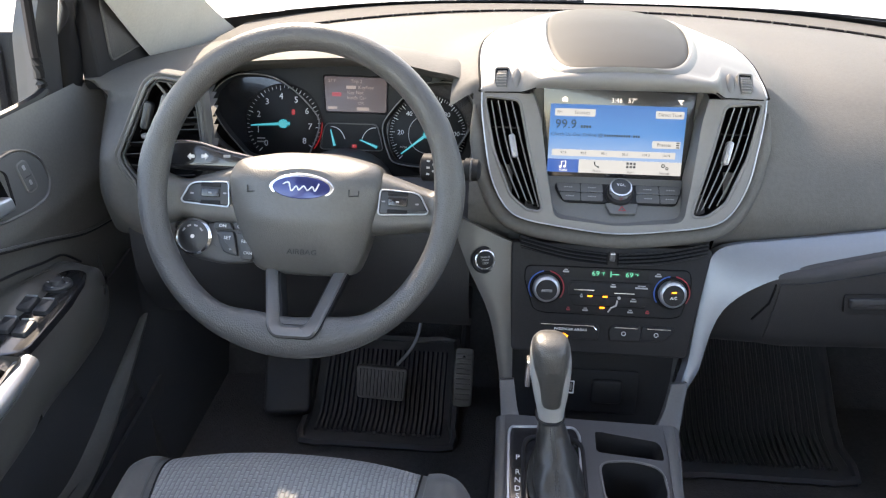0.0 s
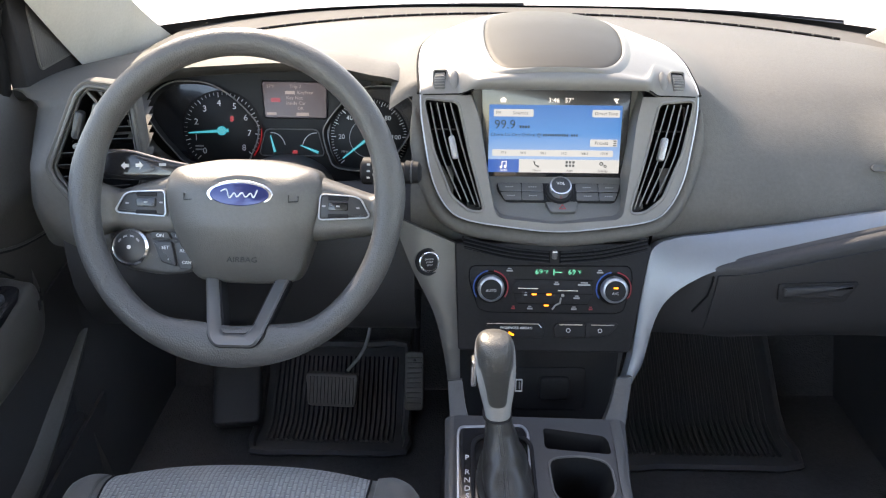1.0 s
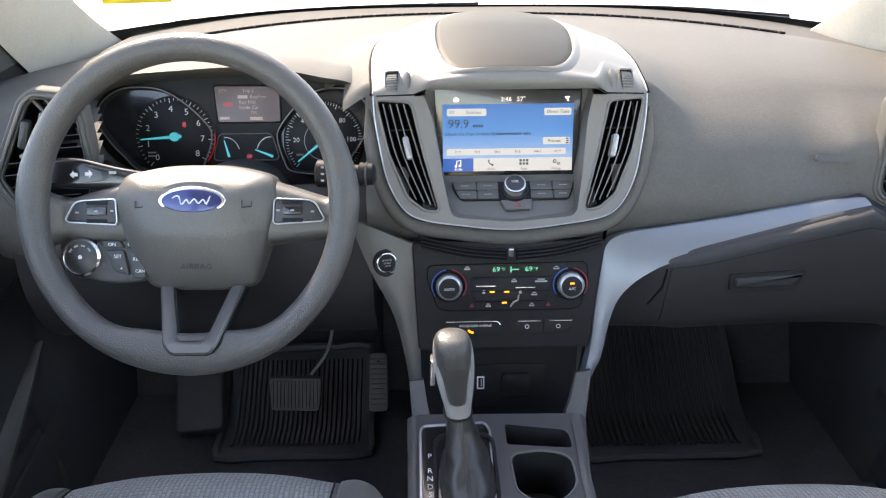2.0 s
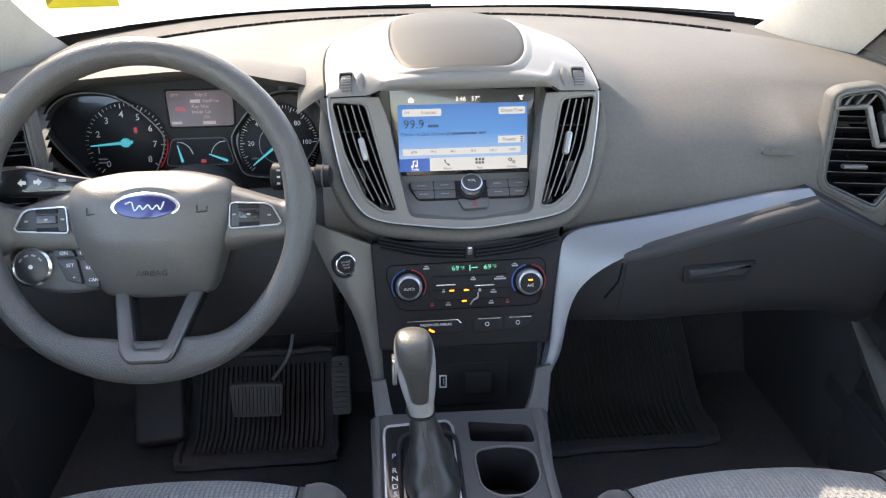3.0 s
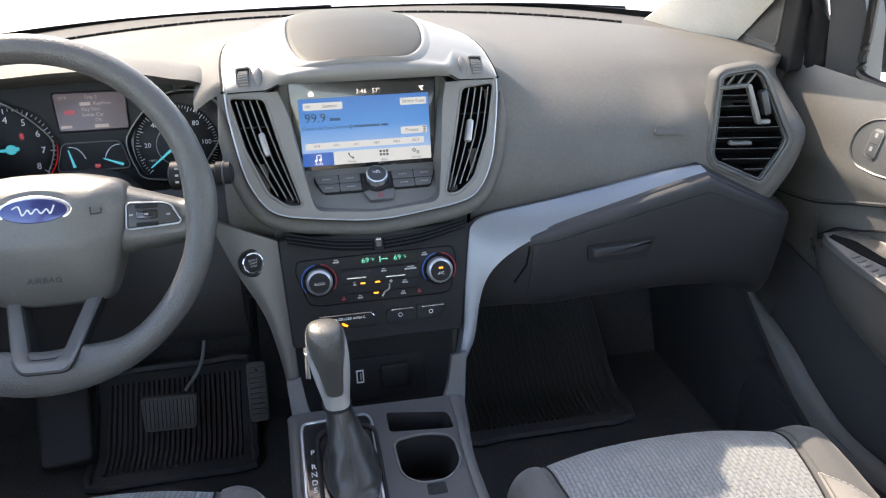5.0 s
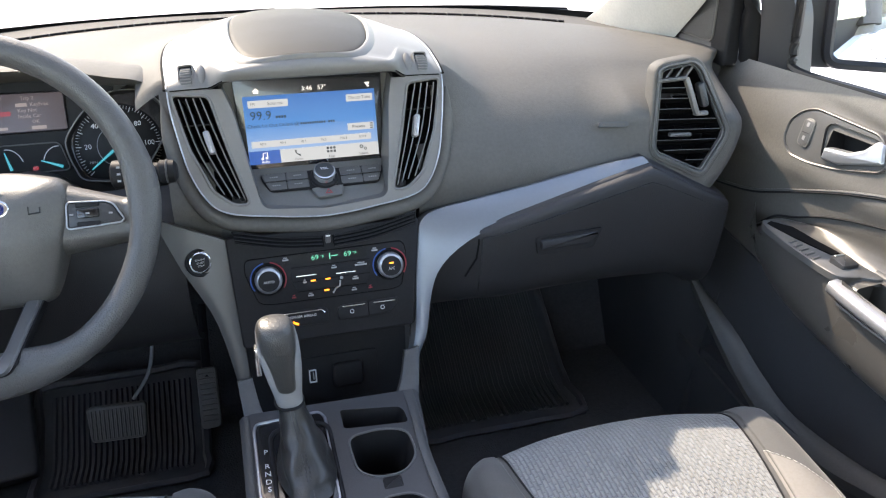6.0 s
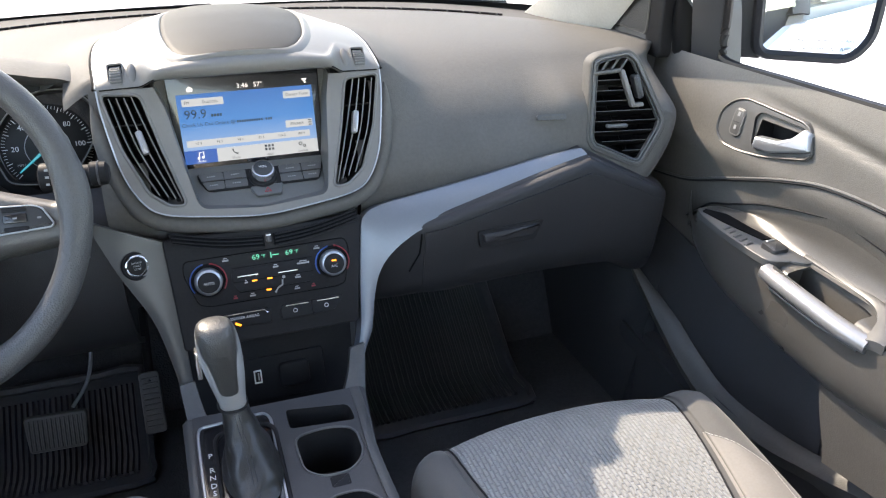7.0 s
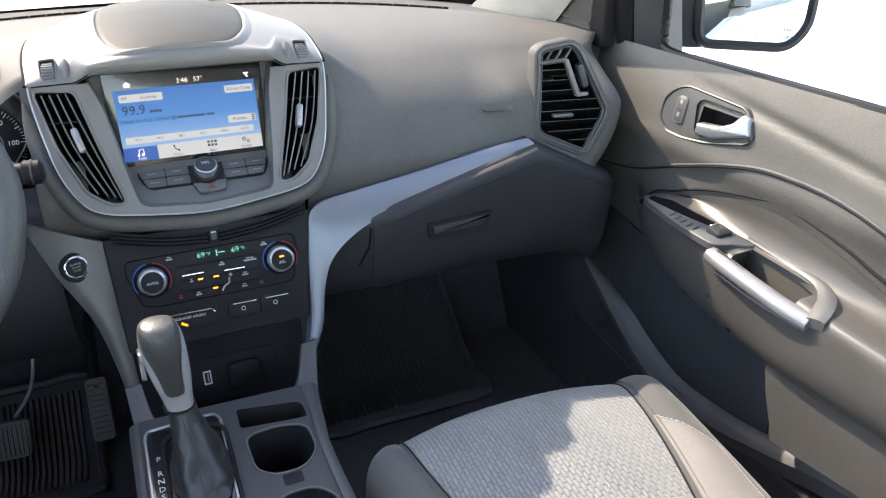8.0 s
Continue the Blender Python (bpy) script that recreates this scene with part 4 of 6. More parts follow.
# lower dashboard
def low_at(u, v):
    x = 0.11 + 0.525 * u
    top = 0.995 + 0.27 * (x - 0.15) if x < 0.46 else 1.079 - 0.50 * (x - 0.46)
    p = spl([(0.838, 1.0), (0.812, 0.99), (0.800, 0.955), (0.800, 0.80), (0.806, 0.55), (0.815, 0.30), (0.832, 0.12), (0.868, 0.0)], 4, False)[round(v * 28)]
    low = 0.862 + 0.010 * math.sin(math.pi * u) - 0.012 * max(0.0, 1 - u * 5) - 0.030 * max(0.0, min(1.0, (x - 0.545) / 0.06))
    return Vector((x, p.x + 0.045 * max(0.0, 1 - (x - 0.11) / 0.13) + 16.0 * max(0.0, x - 0.572) ** 2, low + (top - low) * p.y))


# closes the dashboard from below; the shade there is put into its near-black colour
part("under_shade", sheet(lambda u, v: low_at(u, 1.0) + Vector((0, 0.50 * v, 0.012 - 0.03 * v)), 30, 4, thick=Vector((0, 0, 0.006))), VOID, dash, "near-black sheet as painted shade under the dashboard")
part("lower_panel", sheet(low_at, 30, 28, thick=Vector((0, 0.01, 0.004))), GLOVE, dash, "dark grained lower panel")
gb_seam = [low_at((x - 0.11) / 0.525, v) + Vector((0, -0.0015, 0)) for x, v in ((0.205, 0.36), (0.205, 0.40), (0.203, 0.5), (0.19, 0.62))]
part("seam", tube(gb_seam, 0.0014, 5), VOID, dash)
glove = thing("glove_box", (0.36, 0.80, 0.94), "dark closed glove box with a recessed latch", "glove box")
def on_low(x, v, out=0.003):
    return low_at((x - 0.11) / 0.525, v) + Vector((0, -out, 0.001))


part("door", sheet(lambda u, v: on_low(0.21 + 0.38 * u, 0.34 + 0.40 * v), 20, 12, thick=Vector((0, 0.006, 0))), GLOVE, glove)
fg = F((0.336, 0.797, 0.982), 4)
part("latch_recess", prism(rnd([(-0.052, 0.010), (0.050, 0.014), (0.036, -0.014), (-0.048, -0.016)], 0.004), -0.004, 0.0016), BLACK, glove, m=fg)
part("latch", prism(rnd([(-0.046, 0.006), (0.044, 0.010), (0.030, -0.006), (-0.044, -0.008)], 0.003), 0.001, 0.006, 0.003), GLOVE, glove, "dark glove box latch", m=fg)
part("knee_panel", sheet(lambda u, v: (-0.655 + 0.47 * u, *(lambda p: (p.x, p.y))(spl([(0.90, 1.075), (0.862, 1.055), (0.845, 1.0), (0.850, 0.93), (0.89, 0.86), (0.98, 0.80)], 4, False)[round(v * 20)])), 16, 20, thick=Vector((0, 0.01, 0.005))), GLOVE, dash, "dark knee panel under the steering column")
part("stack_core", prism(rnd([(-0.125, 0.70), (0.105, 0.70), (0.13, 1.04), (-0.135, 1.04)], 0.01), 0.0, 0.25), LOWER, dash, m=Matrix(((1, 0, 0, 0), (0, 0, 1, 0.86), (0, 1, 0, 0), (0, 0, 0, 1))))
part("column_cover", loft(bmesh.new(), [[Vector((-0.375 + r * math.cos(a), y, z + 0.8 * r * math.sin(a))) for a in (2 * math.pi * i / 24 for i in range(24))] for y, z, r in ((0.80, 1.095, 0.045), (0.83, 1.085, 0.062), (0.90, 1.06, 0.068), (1.0, 1.03, 0.072))]), FOOTDARK, dash, "dark steering column cover")

# side air vents
for s in (-1, 1):
    vent = thing("side_air_vent", (s * 0.535 - (0.02 if s < 0 else 0), 0.86, 1.13), "black faceted air vent at the end of the dashboard", "air vent", "side vents")
    mv = F((s * 0.527 - (0.048 if s < 0 else 0), 0.842, 1.134 + (0.014 if s < 0 else 0)), 8, -s * 10)
    hexo = [(s * a, b) for a, b in VENT_O]
    o = rnd(hexo if s > 0 else hexo[::-1], 0.007, 4)
    part("pod", loft(bmesh.new(), [at(inset(o, -0.0050), -0.030), at(inset(o, -0.0046), -0.006), at(inset(o, -0.0038), -0.0026), at(inset(o, -0.0025), -0.001), at(inset(o, -0.001), -0.001), at(o, -0.001), at(inset(o, 0.004), -0.004)], True, (False, False)), PAD, vent, "grey grained pod", m=mv)
    part("frame", hoop(inset(o, 0.0008), inset(o, 0.0052), -0.010, 0.0010, r=0.0012), PANELGREY, vent, "grey frame", m=mv)
    part("inner_frame", hoop(inset(o, 0.0058), inset(o, 0.0088), -0.010, -0.0015), PANELGREY, vent, m=mv)
    part("duct", loft(bmesh.new(), [at(inset(o, 0.008), -0.004), at(inset(o, 0.013), -0.05)], True, (False, True)), VOID, vent, m=mv)
    inn = inset(o, 0.0085)
    for q in range(8):
        y = 0.036 - 0.0150 * q
        xs = [p.x + (r.x - p.x) * (y - p.y) / (r.y - p.y) for p, r in zip(inn, inn[1:] + inn[:1]) if (p.y - y) * (r.y - y) < 0]
        lo_, hi_ = min(xs), max(xs)
        if y > 0.003:
            bound = -0.003 + (0.055 - y) * 0.40
            lo_, hi_ = (lo_, min(hi_, bound)) if s > 0 else (max(lo_, -bound), hi_)
        part("slat", block((hi_ - lo_, 0.0020, 0.020), mv @ T((lo_ + hi_) / 2, y, -0.015) @ Matrix.Rotation(radians(-24), 4, "X"), 0.0008, 1), VOID, vent)
        part("slat_edge", block(((hi_ - lo_) * 0.97, 0.0010, 0.0010), mv @ T((lo_ + hi_) / 2, y + 0.0045, -0.0055), 0.0004, 1), SPOKE, vent)
    for q in range(3):
        part("upper_slat", block((0.0035, 0.026, 0.016), mv @ T(s * (-0.026 + 0.014 * q), 0.063, -0.012, -s * 34), 0.0008, 1), LEGGREY, vent)
    part("cross_bar", block((0.044, 0.006, 0.010), mv @ T(s * -0.024, 0.0525, -0.003, s * 5), 0.002), LEGGREY, vent)
    part("side_bar", block((0.007, 0.058, 0.010), mv @ T(s * 0.0075, 0.028, -0.0025, s * 21), 0.002), SURROUND, vent)
    part("side_foot", block((0.018, 0.006, 0.010), mv @ T(s * 0.024, 0.0035, -0.0025, s * 4), 0.002), SURROUND, vent)
    part("thumbwheel", block((0.011, 0.036, 0.014), mv @ T(s * 0.0235, 0.030, -0.004, s * 18), 0.004), KEYCAP, vent)
    part("tab", block((0.032, 0.0055, 0.010), mv @ T(s * -0.006, -0.026, -0.002, 0), 0.002), SPOKE, vent, "silver adjusting tab")

# ---- instrument cluster ----
FI = F((-0.370, 1.0, 1.12), 18)
cluster = thing("instrument_cluster", (-0.37, 1.0, 1.08), "dark instrument cluster with two ringed dials under a grey hood", "instrument cluster")
panel_o = spl([(-0.214, 0.026), (-0.194, 0.062), (-0.15, 0.076), (-0.06, 0.083), (0, 0.086), (0.06, 0.083), (0.12, 0.072), (0.165, 0.060), (0.192, 0.010), (0.17, -0.045), (0.1, -0.068), (0, -0.070), (-0.1, -0.068), (-0.188, -0.03)], 5)


def hood_ring(grow, w, over, drop=0.0):
    out = []
    for p, q in zip(panel_o, inset(panel_o, -grow)):
        k = max(0.0, min(1.0, (p.y + 0.02) / 0.09))
        out.append(Vector((min(q.x, 0.183), q.y - drop, w + over * k * k)))
    return out


part("hood", loft(bmesh.new(), [hood_ring(0.000, 0.0, 0.0), hood_ring(0.002, 0.010, 0.030), hood_ring(0.003, 0.015, 0.044), hood_ring(0.006, 0.015, 0.052), hood_ring(0.010, 0.008, 0.052), hood_ring(0.017, -0.004, 0.048), hood_ring(0.026, -0.022, 0.042), hood_ring(0.034, -0.044, 0.030), hood_ring(0.037, -0.07, 0.012, 0.002), hood_ring(0.034, -0.11, -0.01, 0.012), hood_ring(0.03, -0.20, -0.03, 0.03)], True, (False, False)), PAD, cluster, "grey grained hood over the dials", m=FI)
arc = [p for p in panel_o if p.x < -0.12 and p.y > -0.034]
arc = sorted(arc, key=lambda p: math.atan2(p.y - 0.02, -p.x - 0.06))


def flank_at(u, v):
    p = arc[round(u * (len(arc) - 1))]
    f = 1.0 - 0.62 * max(0.0, min(1.0, (p.y - 0.02) / 0.05))
    return Vector((p.x + 0.030 * f * v ** 1.5 - 0.004 * math.sin(math.pi * v), p.y + 0.010 * v * (1 - f), 0.001 + 0.120 * f * v))


part("side_flank", sheet(flank_at, len(arc) - 1, 8, thick=Vector((-0.004, 0, 0))), PAD, cluster, "grey flank between the dials and the side vent", m=FI)
part("face", prism(inset(panel_o, -0.002), -0.012, 0.0), DIALBLACK, cluster, m=FI)
tach_o = spl([(-0.202, 0.023), (-0.197, 0.045), (-0.178, 0.062), (-0.154, 0.069), (-0.114, 0.066), (-0.081, 0.048), (-0.050, 0.017), (-0.0445, -0.001), (-0.0535, -0.029), (-0.07, -0.046), (-0.14, -0.048), (-0.17, -0.024), (-0.191, 0.002)], 5)
for s in (-1, 1):
    o = tach_o if s < 0 else [Vector((0.0505 + 0.83 * (-0.0445 - p.x), p.y - 0.004, 0)) for p in tach_o[::-1]]
    cx, cy = (-0.0995, 0.0007) if s < 0 else (0.1135, -0.0075)
    dial = part("dial", prism(inset(o, 0.002), 0.0, 0.001), GLOSS, cluster, m=FI)
    part("dial_wall", loft(bmesh.new(), [at(inset(o, 0.0025), 0.001), at(inset(o, -0.001), 0.014)], True, (False, False)), BLACK, dial, m=FI)
    part("dial_ring", tube(at(inset(o, -0.001), 0.0145), 0.0011, 6, True), SURROUND, dial, "thin bright ring round the dial", m=FI)
    part("dial_face", lathe([(0.058, 0.001), (0.056, 0.002), (0.001, 0.002)], FI @ T(cx, cy), 40), DIALBLACK, dial)
    a0, a1, cnt = (228, -38, 41) if s < 0 else (222, -42, 61)
    for i in range(cnt):
        a = radians(a0 + (a1 - a0) * i / (cnt - 1))
        big = i % 5 == 0
        part("tick", block((0.0070 if big else 0.0042, 0.0010 if big else 0.0006, 0.0008), FI @ T(cx, cy, 0.0026) @ Matrix.Rotation(a, 4, "Z") @ T(0.0515 if big else 0.0532, 0), 0.0002, 1), WHITEMARK, dial)
    names = [str(i) for i in range(9)] if s < 0 else ["", "20", "40", "60", "80", "100", "120"]
    for i, b in enumerate(names):
        a = radians(a0 + (a1 - a0) * i / (len(names) - 1))
        if b:
            lettering(b, 0.0125 if s < 0 else 0.0095, WHITEMARK, dial, FI @ T(cx + 0.0395 * math.cos(a), cy + 0.0395 * math.sin(a), 0.0024), "numeral")
    na = radians(184 if s < 0 else 218)
    part("needle", tube([(cx + 0.010 * math.cos(na + math.pi), cy + 0.010 * math.sin(na + math.pi), 0.006), (cx, cy, 0.006), (cx + 0.048 * math.cos(na), cy + 0.048 * math.sin(na), 0.006)], [0.0026, 0.0024, 0.0010], 6), NEEDLE, dial, "cyan needle", m=FI)
    part("needle_hub", lathe([(0.0065, 0.002), (0.0065, 0.007), (0.005, 0.009), (0.001, 0.009)], FI @ T(cx, cy), 20), NEEDLE, dial)
    if s < 0:
        arc = [(cx + 0.0575 * math.cos(radians(4 - 42 * i / 10)), cy + 0.0575 * math.sin(radians(4 - 42 * i / 10)), 0.003) for i in range(11)]
        part("red_zone", tube(arc, 0.0008, 5), LCDRED, dial, m=FI)
        part("warning_lamp", prism(rnd([(-0.0875, 0.014), (-0.0825, 0.014), (-0.0825, 0.022), (-0.0875, 0.022)], 0.002), 0.002, 0.0028), LCDRED, dial, "red warning lamp", m=FI)
        for q in range(2):
            mark(0.012, 0.0022, GREYMARK, dial, FI, cx - 0.034, cy - 0.022 - 0.005 * q, 0.0021, "bar")
    else:
        part("inner_scale", hoop(circ(0.0285, cx, cy, 28), circ(0.0275, cx, cy, 28), 0.002, 0.0026), GREYMARK, dial, m=FI)
        lettering("MPH", 0.005, GREYMARK, dial, FI @ T(cx - 0.035, cy - 0.020, 0.0024))
lcd = part("trip_display", prism(rnd([(-0.040, 0.071), (0.052, 0.070), (0.052, 0.021), (-0.036, 0.021)], 0.004), 0.0, 0.0016), LCD, cluster, "dim reddish trip display with white text", m=FI)
part("display_frame", hoop(rnd([(-0.0425, 0.0735), (0.0545, 0.0725), (0.0545, 0.0185), (-0.0385, 0.0185)], 0.005), rnd([(-0.040, 0.071), (0.052, 0.070), (0.052, 0.021), (-0.036, 0.021)], 0.004), 0.0, 0.003), BLACK, lcd, m=FI)
LCDTXT = glow("lcd_text", (0.62, 0.55, 0.55), 0.055)
for b, x, y, sz in (("57\u00b0F", -0.028, 0.0645, 0.0060), ("Trip 2", 0.008, 0.0645, 0.0068), ("KeyFree", 0.022, 0.0560, 0.0068), ("Key Not", 0.0065, 0.0485, 0.0068), ("Inside Car", 0.0085, 0.0410, 0.0068), ("OK", 0.015, 0.0335, 0.0062)):
    lettering(b, sz, LCDTXT, lcd, FI @ T(x, y, 0.0019))
mark(0.014, 0.0046, LCDTXT, lcd, FI, 0.000, 0.0560, 0.0017, "bar")
mark(0.018, 0.0046, LCDTXT, lcd, FI, 0.018, 0.0255, 0.0017, "bar")
mark(0.014, 0.0036, LCDTXT, lcd, FI, -0.027, 0.0262, 0.0017, "bar")
part("key_symbol", prism(rect(0.014, 0.006, 0.002, -0.021, 0.0455), 0.0017, 0.0023), LCDRED, lcd, m=FI)
gauge = part("small_gauge", prism(rnd([(-0.036, 0.004), (0.040, 0.004), (0.050, -0.034), (-0.046, -0.034)], 0.008), 0.0, 0.002), DIALBLACK, cluster, "fuel and temperature gauges", m=FI)
go = rnd([(-0.036, 0.004), (0.040, 0.004), (0.050, -0.034), (-0.046, -0.034)], 0.008)
part("gauge_ring", tube(at(go, 0.004), 0.0010, 6, True), LEGGREY, gauge, m=FI)
for cx, a, b0, b1 in ((-0.027, 95, 95, 20), (0.036, 155, 160, 85)):
    arc = [(cx + 0.020 * math.cos(radians(b0 + (b1 - b0) * i / 8)), -0.027 + 0.026 * math.sin(radians(b0 + (b1 - b0) * i / 8)), 0.003) for i in range(9)]
    part("gauge_arc", tube(arc, 0.0006, 5), WHITEMARK, gauge, m=FI)
    part("needle", tube([(cx + 0.004, -0.029, 0.004), (cx + 0.024 * math.cos(radians(a)), -0.029 + 0.024 * math.sin(radians(a)), 0.004)], [0.0022, 0.0009], 6), NEEDLE, gauge, m=FI)
part("warning_lamp", prism(rect(0.007, 0.005, 0.001, 0.006, -0.0285), 0.002, 0.003), LCDRED, gauge, "red warning lamp", m=FI)

# ---- stalks ----
for s in (-1, 1):
    st = thing("column_stalk", (-0.375 + s * 0.06, 0.85, 1.10), ("black indicator stalk with white arrows" if s < 0 else "black wiper stalk with a twist ring"), "stalk", "stalks")
    if s < 0:
        ms = F((-0.519, 0.800, 1.143), 25, 6) @ Matrix.Diagonal((0.82, 0.82, 0.9, 1))
        part("lever", prism(rnd([(-0.062, 0.008), (-0.045, 0.024), (-0.005, 0.024), (0.045, 0.008), (0.095, -0.004), (0.095, -0.026), (0.0, -0.022), (-0.055, -0.018)], 0.012), -0.014, 0.010, 0.008), GLOSS, st, m=ms)
        for d in (-1, 1):
            part("arrow", prism([V2((0.002 + d * 0.010 + d * p[0], -0.002 + p[1])) for p in ((0.006, 0), (0.0005, 0.0055), (0.0005, 0.0025), (-0.005, 0.0025), (-0.005, -0.0025), (0.0005, -0.0025), (0.0005, -0.0055))], 0.0101, 0.0106), WHITEMARK, st, m=ms)
        mark(0.010, 0.004, GREYMARK, st, ms, 0.045, -0.002, 0.0101)
        mark(0.018, 0.004, CHROME, st, ms, -0.046, -0.010, 0.0101)
    else:
        ms = F((-0.198, 0.830, 1.126), 20, -4)
        part("lever", loft(bmesh.new(), [[Vector((x, r * math.cos(a), r * math.sin(a))) for a in (2 * math.pi * i / 16 for i in range(16))] for x, r in ((-0.050, 0.011), (-0.047, 0.0170), (-0.022, 0.0175), (-0.018, 0.012), (0.004, 0.0115), (0.006, 0.0145), (0.022, 0.0135), (0.025, 0.009))]), BLACK, st, m=ms)
        for q in range(5):
            mark(0.004, 0.0025, GREYMARK, st, ms, -0.038 + 0.007 * (q % 2), -0.008 + 0.004 * q, 0.0181)
        part("ring", tube([(0.014, 0.0142 * math.cos(2 * math.pi * i / 16), 0.0142 * math.sin(2 * math.pi * i / 16)) for i in range(16)], 0.0012, 5, True), LOWER, st, m=ms)

# ---- steering wheel ----
FW = F((-0.379, 0.738, 1.127), 26, 0, -2)
FH = FW @ T(-0.001, 0.001, -0.045, 1.4)         # the hub lies below the rim's plane
wheel = thing("steering_wheel", (-0.375, 0.80, 1.10), "dark grey grained steering wheel with a blue oval badge", "steering wheel")


def dish(bm, lift=0.040, r0=0.095, r1=0.170):
    """Bends the outer ends of the spokes up to the rim."""
    for v in bm.verts:
        k = max(0.0, min(1.0, (math.hypot(v.co.x, v.co.y) - r0) / (r1 - r0)))
        v.co.z += lift * k * k * (3 - 2 * k)
    return bm


ring = []
R0 = 0.1780
for i in range(120):
    a = 2 * math.pi * i / 120
    fat = 1 + 0.16 * (math.exp(-((math.cos(a) ** 2 - 1) / 0.10) ** 2) * math.exp(-((math.sin(a) - 0.12) / 0.22) ** 2))
    foot = math.exp(-((a - 1.5 * math.pi) / radians(27)) ** 4)                   # the rim widens inwards where the lower spokes meet it
    grow, mid = 0.0156 * fat + 0.0085 * foot, R0 - 0.0085 * foot
    ring.append([Vector(((mid + grow * math.cos(b)) * math.cos(a) * 0.982, (mid + grow * math.cos(b)) * math.sin(a), (0.0175 - 0.002 * foot) * math.sin(b))) for b in (2 * math.pi * q / 18 for q in range(18))])
ring.append(ring[0])
part("rim", loft(bmesh.new(), ring, True, (False, False)), WHEELSKIN, wheel, "grained grey rim", m=FW)
hub_half = [(0.0, 0.050), (0.035, 0.049), (0.070, 0.042), (0.088, 0.034), (0.0945, 0.010), (0.089, -0.020), (0.077, -0.060), (0.068, -0.085), (0.059, -0.0965), (0.040, -0.1005), (0.0, -0.102)]
hub_o = spl(hub_half + [(-x, y) for x, y in hub_half[-2:0:-1]], 4)


def hub_z(p, f):
    z = 0.024 * (1 - f ** 3.6) + 0.016
    if p.y < -0.034:
        z -= 0.34 * (-0.034 - p.y)
    if p.y > 0.006:
        z -= 13.0 * (p.y - 0.006) ** 2
    return z


bm = bmesh.new()
rings = [at(hub_o, -0.03)]
for f in (1.0, 0.985, 0.96, 0.92, 0.87, 0.81, 0.74, 0.67, 0.6, 0.53, 0.46, 0.38, 0.3, 0.22, 0.14, 0.06):
    rings.append([Vector((p.x * f, -0.02 + (p.y + 0.02) * f, hub_z(Vector((p.x * f, -0.02 + (p.y + 0.02) * f, 0)), f) - (0.012 if f == 1.0 else 0.004 if f == 0.985 else 0))) for p in hub_o])
loft(bm, rings)
part("hub", bm, HUBSKIN, wheel, "grained airbag cover", m=FH, sharp=50)
FB_ = FH @ T(0.003, 0, -0.012) @ Matrix.Diagonal((1.12, 1.12, 1, 1))
bad = part("badge", prism(circ(0.0345, -0.001, 0.0035, 40, 0.0150), 0.044, 0.0515, 0.002), CHROME, wheel, "oval badge with a bright rim", m=FB_)
part("badge_face", prism(circ(0.0305, -0.001, 0.0035, 40, 0.0118), 0.0505, 0.0524, 0.001), BADGE, bad, m=FB_)
part("badge_mark", tube(spl([(-0.020, 0.0065, 0.0526), (-0.014, 0.0085, 0.0526), (-0.011, 0.0000, 0.0526), (-0.006, 0.0050, 0.0526), (-0.003, 0.0010, 0.0526), (0.002, 0.0055, 0.0526), (0.006, 0.0010, 0.0526), (0.011, 0.0050, 0.0526), (0.014, 0.0005, 0.0526), (0.018, 0.0085, 0.0526)], 5, False), 0.0008, 5), WHITEMARK, bad, m=FB_)
part("badge_well", prism(circ(0.042, -0.001, 0.0035, 40, 0.0215), 0.040, 0.0466, 0.003), HUBSKIN, wheel, m=FB_)
for s in (-1, 1):
    part("horn_mark", tube([(s * 0.054 - 0.005, 0.004, 0.0482), (s * 0.054 - 0.005, -0.003, 0.0482), (s * 0.054 + 0.005, -0.002, 0.0482), (s * 0.054 + 0.005, 0.003, 0.0482)], 0.0008, 5), DARKMARK, wheel, m=FB_)
lettering("AIRBAG", 0.0080, DARKMARK, wheel, FB_ @ T(0, -0.064, 0.0390) @ Matrix.Rotation(radians(-16), 4, "X"), wide=1.15)
part("column_shroud", lathe([(0.05, -0.12), (0.062, -0.05), (0.058, -0.02)], FH @ T(0, -0.01, 0), 24), FOOTDARK, wheel)
